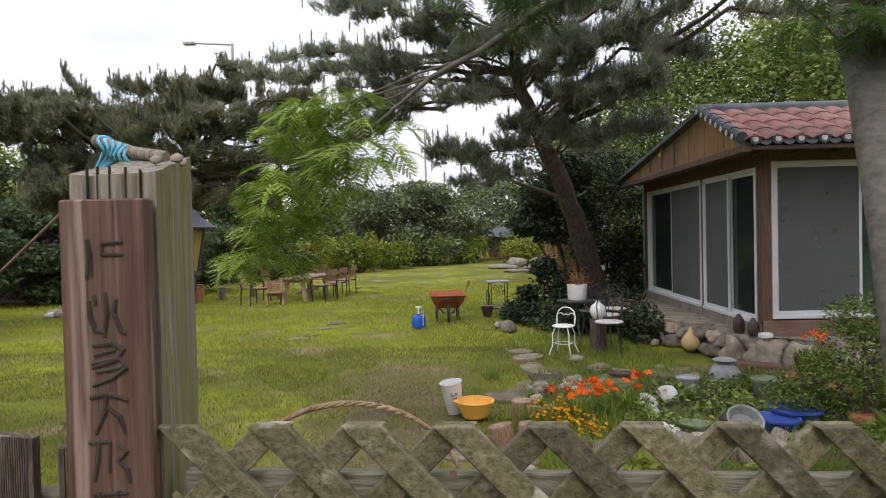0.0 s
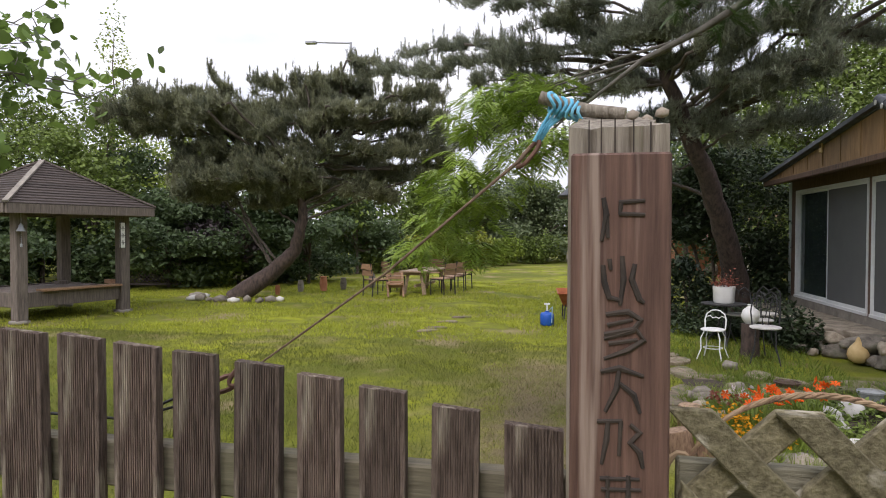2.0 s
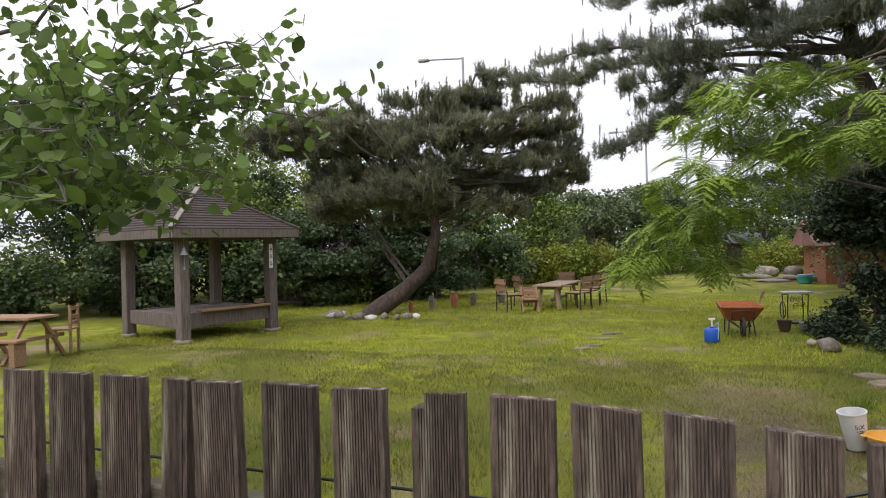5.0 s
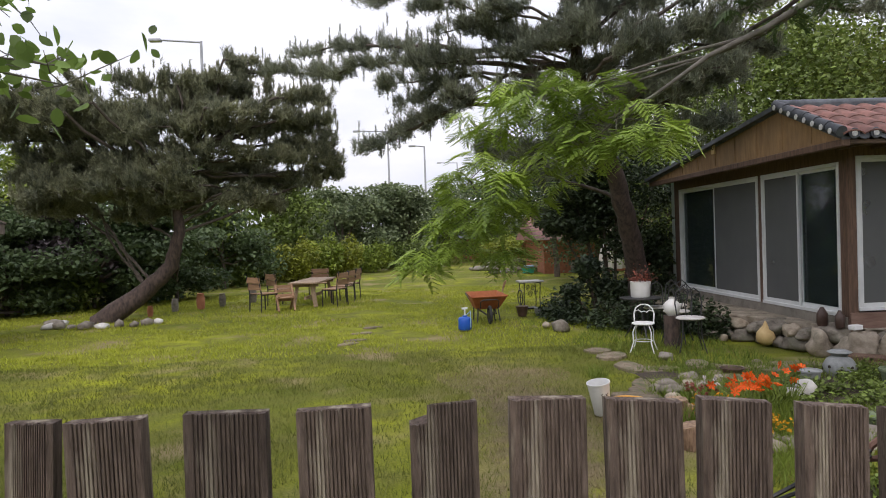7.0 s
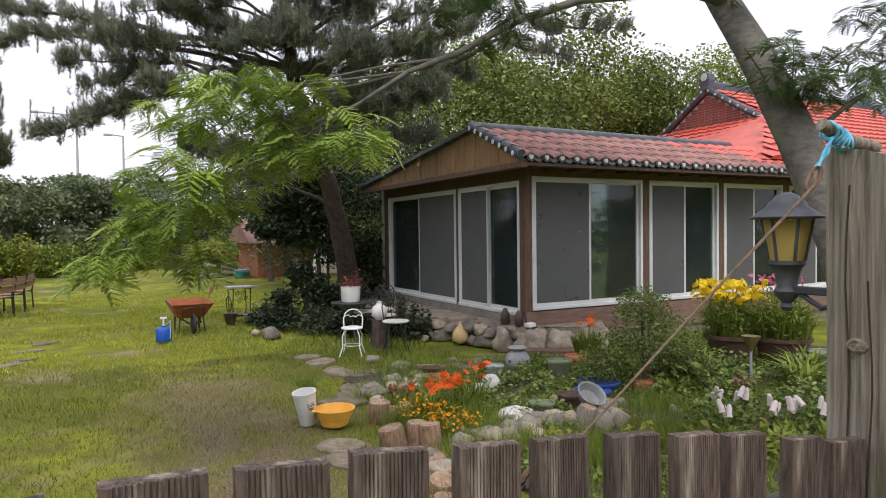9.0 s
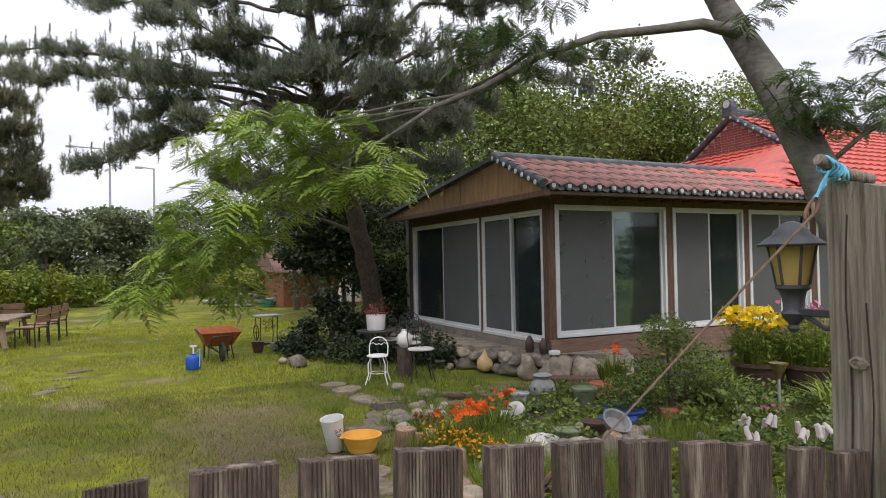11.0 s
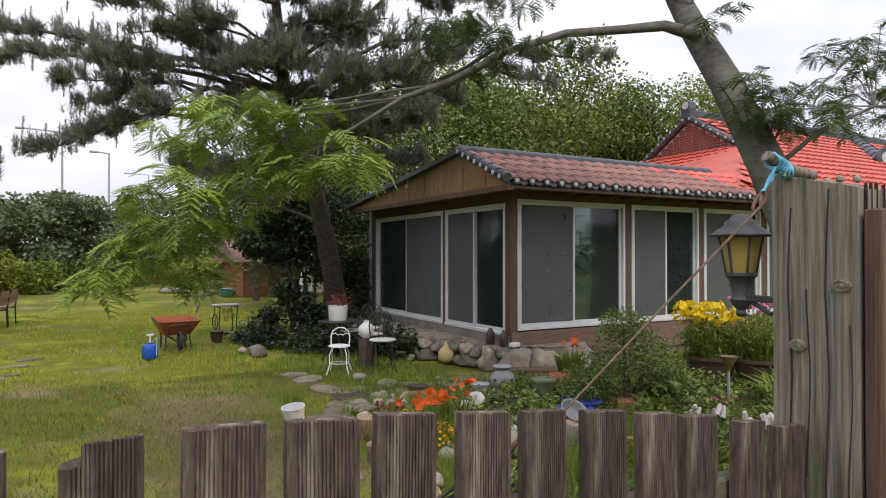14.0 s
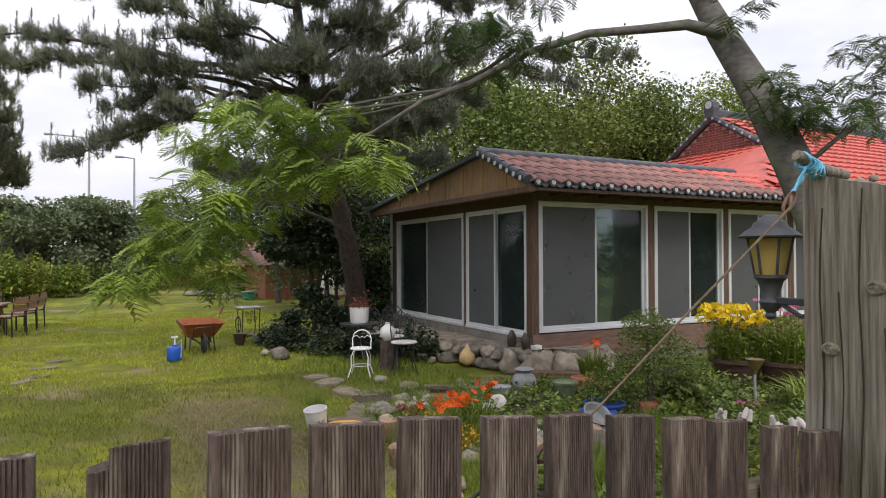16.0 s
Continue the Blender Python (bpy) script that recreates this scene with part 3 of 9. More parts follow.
def needle_tufts(pos, dirs, length, per, width, rs=None):
    """Brushes of pine needles: thin triangles fanning out from each shoot tip."""
    rs = rs or rng
    n = len(pos)
    P = np.repeat(pos, per, 0)
    D = np.repeat(unit(dirs), per, 0)
    d = unit(D * 0.95 + rs.normal(size=(n * per, 3)) * 0.48)
    L = length * rs.uniform(0.6, 1.15, n * per)[:, None]
    base = P + D * (rs.uniform(-0.9, 0.5, n * per)[:, None] * length * 0.8)
    s = unit(np.cross(d, rs.normal(size=(n * per, 3)))) * width
    v = np.stack([base - s, base + s, base + d * L], 1).reshape(-1, 3)
    f = np.arange(n * per * 3).reshape(-1, 3)
    return v, f


def deciduous(name, x, y, h, w, mat, label, leaf=0.16, count=5200, trunk=True, seed=1, z0=0.25, category="tree", group=""):
    """A tree in the distance: a forked trunk and a crown of separate lumps of leaves."""
    rs = np.random.default_rng(seed)
    ob = thing(name, x, y, 0, 0, label, category, group)
    blobs = []
    nb = 11
    for i in range(nb):
        a = rs.uniform(0, 2 * math.pi)
        r = w * 0.36 * math.sqrt(rs.random())
        z = h * (z0 + (0.92 - z0) * (i + 0.5) / nb)
        top = 1 - 0.5 * max(0, (z / h - 0.55)) / 0.45
        blobs.append((r * math.cos(a) * top * 1.3, r * math.sin(a) * top * 1.3, z, w * rs.uniform(0.2, 0.34) * (0.55 + 0.45 * top), w * rs.uniform(0.2, 0.34) * (0.55 + 0.45 * top), h * rs.uniform(0.10, 0.17)))
    p, nr = blob_points(blobs, count // nb, 0.7, rs)
    p = p[p[:, 2] > 0.05]
    v, f = leaves(p, leaf, 0.6, 0.4, rs)
    part("crown", mesh_np("crown", v, f, mat), mat, ob)
    if trunk:
        g = S()
        limb(g, (0, 0, -0.1), (0, 0, h * 0.6), 0.035 * h * 0.6, 0.02 * h * 0.5, 0.03, 5, rs)
        for b in blobs[::2]:
            limb(g, (0, 0, h * 0.28), b[:3], 0.05, 0.015, 0.1, 4, rs)
        part("trunk", g, M["twig"], ob, smooth=True)
    return ob


# ---- ground ----
def ground():
    bm = bmesh.new()
    bmesh.ops.create_grid(bm, x_segments=120, y_segments=120, size=30)
    for v in bm.verts:
        v.co.x, v.co.y = v.co.x, v.co.y + 15
        if abs(v.co.x) < 29.9 and -14.9 < v.co.y < 44.9:
            v.co.z = 0.025 * noise.noise(v.co * 0.6) + 0.012 * noise.noise(v.co * 2.1) - 0.02
        else:
            v.co.z = -0.02
    far = 600
    ring = [(-30, -15), (30, -15), (30, 45), (-30, 45)]
    out = [(-far, -far), (far, -far), (far, far), (-far, far)]
    a = [bm.verts.new((x, y, -0.02)) for x, y in ring]
    b = [bm.verts.new((x, y, -0.02)) for x, y in out]
    for k in range(4):
        bm.faces.new((b[k], b[(k + 1) % 4], a[(k + 1) % 4], a[k]))
    me = bpy.data.meshes.new("ground")
    bm.to_mesh(me)
    bm.free()
    me.materials.append(M["lawn"])
    for p in me.polygons:
        p.use_smooth = True
    tagged(new("ground", me), "mown green lawn with dry and worn patches", "lawn", kind="structure")


ground()


# ---- the picket gate, its post and the lattice fence ----
def picket_shape(w, z1, tilt, notch, seed):
    rs = np.random.default_rng(seed)
    ribs = 15
    prof = [(-w / 2, 0.004), (-w / 2, -0.009), (-w / 2 + 0.007, -0.0105)]
    for i in range(ribs):
        x = -w / 2 + 0.008 + (w - 0.016) * i / ribs
        dx = (w - 0.016) / ribs
        prof += [(x + dx * 0.08, -0.0105), (x + dx * 0.64, -0.0105), (x + dx * 0.74, -0.008), (x + dx * 0.96, -0.008)]
    prof += [(w / 2 - 0.007, -0.0105), (w / 2, -0.009), (w / 2, 0.004), (w / 2, 0.011), (-w / 2, 0.011)]
    n = len(prof)

    def top(x):
        z = z1 + tilt * x + rs.uniform(-0.0012, 0.0012)
        if notch and x < -w / 2 + 0.02:
            z -= 0.022
        return z

    v = [(x, y, 0.06) for x, y in prof] + [(x, y, top(x)) for x, y in prof]
    f = [(k, (k + 1) % n, (k + 1) % n + n, k + n) for k in range(n)]
    f += [tuple(range(n, 2 * n))]
    return S().add(v, f)


gate = thing("picket_gate", 0.2, 0, 0, 0, "weathered brown picket gate of ribbed decking boards on a rail", "gate")
EDGES = [(-0.657, -0.571, 0.5), (-0.533, -0.481, 2.5), (-0.453, -0.367, -1.0), (-0.331, -0.238, 0.4), (-0.2, -0.116, -0.5), (-0.074, 0.004, 0.0), (0.041, 0.13, 0.45), (0.157, 0.245, -0.6), (0.269, 0.352, 0.35),
         (0.387, 0.467, 0.1), (0.497, 0.572, -0.5), (0.608, 0.688, 0.55), (0.722, 0.796, -0.25), (0.826, 0.902, -0.3), (0.946, 1.02, 0.5), (1.06, 1.15, -0.2)]
PICKETS = [(-0.614 - 0.122 * k, 0.084, 0) for k in range(1, 7)][::-1] + [((a + b) / 2, b - a, q) for a, b, q in EDGES]
for i, (px, pw, lean) in enumerate(PICKETS):
    zt = 1.435 if px < 0 else 1.436 - 0.02 * px - 0.088 * px * px
    g = picket_shape(pw, zt, -0.09 if px > 0.1 else 0.02 * math.sin(i * 1.9), abs(px + 0.035) < 0.02, i)
    ob = part("picket", g, M["picket"], gate)
    ob.matrix_basis = Matrix.Translation((px - 0.2, 0.004 * math.sin(i * 3.7), 0)) @ Matrix.Translation((0, 0, 1.2)) @ pose(0, 0, 0, 0.5 * math.sin(i), lean, 2.2 * math.sin(i * 1.3)) @ Matrix.Translation((0, 0, -1.2))
rail = S().beam((-1.75, 0.032, 1.215), (0.97, 0.032, 1.185), 0.038, 0.082)
part("rail", rail, M["rail"], gate, "greenish grey timber rail", bevel=0.004)
# hinge cable stay: a rusty rod from the post down to the gate, a chain link and a thin wire
stay = thing("gate_stay", 0.6, 0.065, 1.2, 0, "rusty rope stay tied from the post top to the gate", "cable")
part("rope", S().tube([(0.493, -0.02, 0.54), (0.478, -0.03, 0.519), (0.25, 0, 0.335), (0.0, 0.0, 0.158)], [0.0032, 0.0028, 0.0022, 0.0018], 8), M["rope_dark"], stay, smooth=True)
for k, (lx, lz, tilt) in enumerate(((-0.016, 0.151, 40), (-0.05, 0.132, 25))):
    ring = [(lx + 0.03 * math.cos(a) * math.cos(radians(tilt)) - 0.012 * math.sin(a) * math.sin(radians(tilt)), 0.004 * k,
             lz + 0.03 * math.cos(a) * math.sin(radians(tilt)) + 0.012 * math.sin(a) * math.cos(radians(tilt))) for a in np.linspace(0, 2 * math.pi, 15)]
    part("chain_link", S().tube(ring, 0.0045, 6), M["rust"], stay, smooth=True)
part("wire", S().tube([(-0.075, 0, 0.122), (-0.122, 0, 0.095), (-0.24, 0, 0.058), (-0.5, 0, 0.062), (-0.9, 0, 0.068), (-1.9, 0, 0.09)], 0.0028, 6), M["iron"], stay, "thin dark wire", smooth=True)
part("wire", S().tube([(-0.075, 0, 0.128), (-0.122, 0, 0.114), (-0.24, 0, 0.06)], 0.0028, 6), M["iron"], stay, smooth=True)

part("eyelet", S().tube([(-0.25 + 0.011 * math.cos(a), 0.002 * math.sin(a), 0.058 + 0.011 * math.sin(a)) for a in np.linspace(0, 2 * math.pi, 15)], 0.0034, 6), M["rust"], stay, "rusty eyelet joining the wires", smooth=True)

gpost = thing("gate_post", 1.219, -0.012, 0, 0, "old grey cracked timber gate post with mossy faces", "post")
pw, pd = 0.13, 0.18


def taper(y):
    """The post is narrower towards the garden."""
    return 1 - 0.36 * (y + pd / 2) / pd


def post_shape():
    g = S()
    nx, ny = 9, 11
    rim = [(-pw / 2 + pw * i / nx, -pd / 2) for i in range(nx)] + [(pw / 2, -pd / 2 + pd * i / ny) for i in range(ny)]
    rim += [(pw / 2 - pw * i / nx, pd / 2) for i in range(nx)] + [(-pw / 2, pd / 2 - pd * i / ny) for i in range(ny)]
    n = len(rim)
    zs = [0, 0.6, 1.0, 1.2, 1.35, 1.45, 1.55, 1.62, 1.69, 1.74, 1.77]
    v = []
    for zi, z in enumerate(zs):
        for k, (x, y) in enumerate(rim):
            crack = 0.006 if (k % 5 == 2 and (k * 7 + zi) % 9 < 7) else 0.0
            wob = 0.0022 * noise.noise(Vector((x * 30, y * 30, z * 2.0))) - crack
            s = 1 + wob / max(abs(x), abs(y), 0.03)
            zz = z
            if zi == len(zs) - 1:
                zz = 1.771 + 0.25 * y + 0.006 * noise.noise(Vector((x * 40, y * 40, 0))) - 0.05 * max(0, x - 0.03)
            v.append((x * s * taper(y), y * s, zz))
    f = [(r * n + k, r * n + (k + 1) % n, (r + 1) * n + (k + 1) % n, (r + 1) * n + k) for r in range(len(zs) - 1) for k in range(n)]
    f.append(tuple((len(zs) - 1) * n + k for k in range(n)))
    return g.add(v, f)


part("shaft", post_shape(), M["post"], gpost)
for ky, kz, kr in ((0.032, 1.45, 0.013), (-0.058, 1.57, 0.014)):
    kn = S().lathe([(kr, -0.004), (kr * 0.9, 0.002), (kr * 0.62, 0.0035), (kr * 0.55, 0.0015), (kr * 0.2, 0.003), (0.0005, 0.0032)], 18, squash=1.6)
    ob = part("knot", kn, M["post"], gpost, "dark knot in the wood", smooth=True)
    ob.matrix_basis = pose(-pw / 2 * taper(ky) - 0.001, ky, kz, 0, -90, -7)
for cx_, cz0, cz1 in ((-0.038, 1.72, 1.756), (-0.022, 1.718, 1.758), (-0.004, 1.715, 1.758), (0.02, 1.72, 1.756), (0.042, 1.725, 1.752)):
    part("crack", S().box(cx_ - 0.0007, cx_ + 0.0007, -pd / 2 - 0.0022, -pd / 2 + 0.004, cz0 - 0.03, cz1), M["carve"], gpost)
for ky, kz0, kz1 in ((-0.03, 1.0, 1.75), (0.01, 1.2, 1.56), (0.05, 1.05, 1.72), (-0.075, 1.1, 1.5)):
    part("crack", S().tube([(-pw / 2 * taper(ky) - 0.0005, ky + 0.004 * math.sin(z * 17), z) for z in np.linspace(kz0, kz1, 9)], 0.0016, 5), M["carve"], gpost)
# the wooden bar on the post top, bound with cyan cord
bar = thing("wooden_bar", 1.18, 0.04, 1.782, 0, "grey wooden peg lying on the post top", "peg")
part("peg", S().tube([(-0.07, 0.005, 0.038), (0, 0, 0.014), (0.06, -0.01, 0.004)], [0.0105, 0.011, 0.0105], 10), M["post"], bar, smooth=True)
cord = thing("cyan_cord", 1.158, 0.043, 1.785, 0, "cyan nylon cord wound round the peg and a rusty shackle", "cord")
for k in range(6):
    ring = [(-0.03 + 0.009 * k + 0.005 * math.sin(a * 2 + k), 0.0145 * math.cos(a), 0.026 - 0.004 * k + 0.0145 * math.sin(a)) for a in np.linspace(0, 2 * math.pi, 13)]
    part("cord_turn", S().tube(ring, 0.0029, 6), M["rope_blue"], cord, smooth=True)
for k in range(4):
    part("cord_strand", S().tube([(-0.03 + 0.008 * k, -0.006 + 0.006 * k, 0.012), (-0.045 + 0.004 * k, 0, -0.012), (-0.058 + 0.003 * k, 0.004 * k, -0.035)], 0.0026, 6), M["rope_blue"], cord, smooth=True)
ring = [(-0.066 + 0.017 * math.sin(a) - 0.0045 * math.cos(a), 0.004 + 0.004 * math.cos(a), -0.055 + 0.02 * math.sin(a) + 0.004 * math.cos(a)) for a in np.linspace(0, 2 * math.pi, 17)]
part("shackle", S().tube(ring, 0.0036, 8), M["rust"], cord, "rusty steel shackle", smooth=True)
for k, (sx_, sy_) in enumerate(((1.245, -0.02), (1.27, 0.02), (1.285, -0.03))):
    st = part("pebble", rough_stone(0.011, 0.009, 0.009, 40 + k, 1), M["stone_tan"])
    st.matrix_basis = Matrix.Translation((sx_, sy_, 1.768))
    tagged(st, "small pale pebble on the post top", "stone", "pebbles on the post")

# the carved name board
board = thing("sign_board", 1.2205, -0.123, 0, 0, "brown weathered board with carved vertical characters on the gate post", "sign")
bp = S()
bp.box(-0.063, 0.063, -0.014, 0.014, 0.35, 1.708)
part("panel", bp, M["board"], board, bevel=0.003)


def strokes(cz, lines, w=0.0042):
    """One carved character of thick strokes about the height cz."""
    for ln in lines:
        pts = [(x, -0.0142, cz + z) for x, z in ln]
        part("carved_stroke", S().tube(pts, [w * 0.75] + [w] * (len(pts) - 2) + [w * 0.6], 6), M["carve"], board)


strokes(1.628, [[(-0.022, 0.022), (-0.018, 0.0), (-0.024, -0.034)], [(-0.018, 0.004), (-0.016, -0.03)], [(-0.002, 0.016), (0.030, 0.018)], [(-0.002, 0.001), (0.03, 0.0)], [(0.0, 0.018), (-0.001, 0.0)]])
strokes(1.545, [[(-0.022, 0.018), (-0.02, -0.005), (-0.014, -0.024), (0.002, -0.028)], [(0.002, 0.03), (0.004, 0.0), (0.0, -0.034)], [(0.018, 0.02), (0.014, 0.0), (0.024, -0.026), (0.03, -0.03)], [(-0.014, 0.026), (-0.012, 0.012)]])
strokes(1.473, [[(-0.018, 0.026), (0.01, 0.03), (0.026, 0.02), (0.016, 0.006), (-0.02, -0.006)], [(-0.016, 0.012), (0.016, 0.02)], [(-0.02, 0.0), (0.02, 0.008), (0.03, -0.006), (0.01, -0.02), (-0.02, -0.032)], [(-0.014, -0.012), (0.022, -0.006)]])
strokes(1.402, [[(-0.024, 0.022), (0.0, 0.028), (0.03, 0.018)], [(0.0, 0.03), (-0.004, 0.0), (-0.018, -0.03)], [(0.0, 0.008), (0.018, -0.006), (0.026, -0.03)]])
strokes(1.335, [[(-0.028, 0.024), (0.004, 0.026)], [(-0.014, 0.024), (-0.016, 0.0), (-0.022, -0.032)], [(0.002, 0.026), (0.0, -0.02)], [(0.014, 0.022), (0.026, 0.012), (0.014, -0.002), (0.026, -0.014), (0.03, -0.034)]])
strokes(1.258, [[(-0.024, 0.026), (0.026, 0.028)], [(-0.022, 0.012), (0.028, 0.014)], [(-0.014, 0.03), (-0.014, -0.03)], [(0.012, 0.032), (0.012, 0.0), (0.028, -0.03)], [(-0.026, -0.006), (0.024, -0.004)], [(-0.004, 0.0), (-0.02, -0.034)]])

# lattice fence
lat = thing("lattice_fence", 2.2, -0.105, 0, 0, "weathered mossy diagonal lattice fence panel with a plank behind", "fence")
LP, LW, LZ = 0.1345, 0.043, 1.376
Lx0 = 1.312 - 2.2
for i in range(-9, 12):
    x = Lx0 + LP * i
    # strips of both directions, cut level along the top
    for sgn, y in ((1, -0.0085), (-1, 0.0085)):
        xa = x + (0.0 if sgn > 0 else 0.006)
        h = LW * 0.72
        poly = [(xa - h, LZ), (xa + h * 0.9, LZ), (xa + h * 0.9 + sgn * 1.0, LZ - 1.0), (xa - h + sgn * 1.0, LZ - 1.0)]
        if sgn > 0 and poly[1][0] < Lx0 - 0.05:
            cut = Lx0 - 0.01
            za, zb = LZ - (cut - poly[0][0]), LZ - (cut - poly[1][0])
            if za < LZ - 1.0:
                continue
            poly = [(cut, zb), (poly[2][0], LZ - 1.0), (poly[3][0], LZ - 1.0), (cut, max(za, LZ - 1.0))]
        if sgn < 0:
            cut = Lx0 - 0.01
            if xa - h < cut:
                continue
            zl0, zl1 = LZ - (xa - h - cut), LZ - (xa + h * 0.9 - cut)
            if zl1 > LZ - 1.0:
                poly = [(xa - h, LZ), (xa + h * 0.9, LZ), (cut, zl1), (cut, zl0)]
        poly = [(min(p[0], 2.6), p[1] - 0.012 * (p[0] + 0.9)) for p in poly]
        if len(poly) == 4:
            part("lattice_strip", S().prism(poly, y - 0.0075, y + 0.0075), M["lattice"], lat, bevel=0.0018)
part("plank", S().beam((Lx0 - 0.01, 0.036, 1.247), (2.6, 0.036, 1.19), 0.022, 0.098), M["plank"], lat, "horizontal greenish plank", bevel=0.003)
part("plank", S().beam((Lx0 - 0.01, 0.036, 0.62), (2.6, 0.036, 0.6), 0.022, 0.098), M["plank"], lat, bevel=0.003)
part("fence_post", S().box(2.45, 2.53, 0.05, 0.13, 0, 1.36), M["post"], lat, bevel=0.004)
part("screw", S().lathe([(0.006, 0), (0.006, 0.003), (0.001, 0.003)], 10).moved(pose(-0.488, -0.0165, 1.304, 90, 0, 0)), M["rust"], lat, "rusty screw head")

# lantern on the back of the post
lamp = thing("post_lantern", 1.2, 0.168, 1.486, 0, "black metal wall lantern with amber glass on the gate post", "lantern")
part("roof", S().lathe([(0.064, 0.205), (0.066, 0.209), (0.058, 0.214), (0.05, 0.222), (0.036, 0.232), (0.033, 0.242), (0.024, 0.248), (0.02, 0.256), (0.006, 0.262), (0.001, 0.262)], 20), M["lampmetal"], lamp, smooth=True)
for k in range(6):
    a0, a1 = k * math.pi / 3, (k + 1) * math.pi / 3
    r0, r1, z0, z1 = 0.03, 0.044, 0.115, 0.203
    q = [(r0 * math.cos(a0), r0 * math.sin(a0), z0), (r0 * math.cos(a1), r0 * math.sin(a1), z0), (r1 * math.cos(a1), r1 * math.sin(a1), z1), (r1 * math.cos(a0), r1 * math.sin(a0), z1)]
    qi = [(x * 0.93, y * 0.93, z) for x, y, z in q]
    part("pane", S().add(q + qi, [(0, 1, 2, 3), (7, 6, 5, 4), (0, 4, 5, 1), (1, 5, 6, 2), (2, 6, 7, 3), (3, 7, 4, 0)]), M["lampglass"], lamp, "amber glass pane")
    part("bar", S().tube([(q[0][0] * 1.02, q[0][1] * 1.02, z0), (q[3][0] * 1.02, q[3][1] * 1.02, z1 + 0.003)], 0.0032, 6), M["lampmetal"], lamp)
part("base", S().lathe([(0.008, 0.008), (0.012, 0.016), (0.009, 0.024), (0.02, 0.038), (0.024, 0.05), (0.018, 0.06), (0.022, 0.085), (0.026, 0.1), (0.034, 0.108), (0.033, 0.116), (0.001, 0.116)], 18), M["lampmetal"], lamp, smooth=True)
part("bracket", S().box(-0.009, 0.009, -0.11, -0.012, 0.046, 0.062).tube([(0, -0.02, 0.05), (0, -0.07, 0.02), (0, -0.12, 0.035)], 0.006, 8), M["lampmetal"], lamp, bevel=0.002)

lamp.matrix_basis = lamp.matrix_basis @ Matrix.Diagonal((0.98, 0.98, 0.88, 1))

# ---- the house ----
WX, WY = 5.3, 6.95          # outer faces of its two walls
Z0, Z1, ZE = 0.535, 2.44, 2.6   # sill, window head, eaves
ZL0, ZL1 = 0.455, 2.385        # sill and head of the side windows
house_floor = S().box(WX - 0.02, 22, WY + 0.02, 12.1, -0.05, 0.46)
structure("house_floor", house_floor, M["concrete"], "raised concrete house floor slab", "floor")
# head beams, sills and posts around the window openings
LEFT = [(7.08, 8.86), (8.96, 11.86)]
FRONT = [(5.42, 7.52), (7.66, 9.24), (9.37, 10.92), (11.1, 12.7), (13.0, 14.6)]


def wall_left():
    g = S()
    edges = [WY] + [e for ab in LEFT for e in ab] + [12.1]
    for a, b in zip(edges[::2], edges[1::2]):
        g.box(WX, WX + 0.14, a, b, 0.44, ZL1)
    g.box(WX, WX + 0.14, WY, 12.1, ZL1, ZE + 0.3)
    g.box(WX, WX + 0.14, WY + 0.01, 12.1, 0.3, ZL0 - 0.004)
    return g


def wall_front():
    g = S()
    edges = [WX + 0.14] + [e for ab in FRONT for e in ab] + [22]
    edges[0] = WX + 0.004
    for a, b in zip(edges[::2], edges[1::2]):
        if b > a:
            g.box(a, b, WY - 0.003, WY + 0.14, 0.46, Z1)
    g.box(WX + 0.004, 22, WY - 0.003, WY + 0.14, Z1, ZE + 0.3)
    return g


structure("wall_left", wall_left(), M["housewood"], "dark brown timber wall with sliding window openings", "wall")
structure("wall_front", wall_front(), M["housewood"], "dark brown timber wall with sliding window openings", "wall")
structure("wall_front_plinth", S().box(WX + 0.004, 22, WY - 0.03, WY + 0.1, 0.12, Z0 - 0.02), M["skirt"], "brown boarded plinth under the front windows", "wall", bevel=0.004)
structure("wall_back", S().box(WX, 22, 12.1, 12.25, 0.0, 3.0), M["dark_room"], "plain back wall of the house", "wall")
structure("wall_right", S().box(22, 22.15, WY, 12.25, 0.0, 3.0), M["dark_room"], "plain end wall of the house", "wall")
structure("ceiling", S().box(WX + 0.14, 22, WY + 0.14, 12.1, 2.62, 2.68), M["dark_room"], "dim plain ceiling inside the house", "ceiling")
structure("wall_partition", S().box(10.9, 11.0, WY + 0.14, 12.1, 0.46, 2.62), M["dark_room"], "dim partition wall inside the house", "wall")


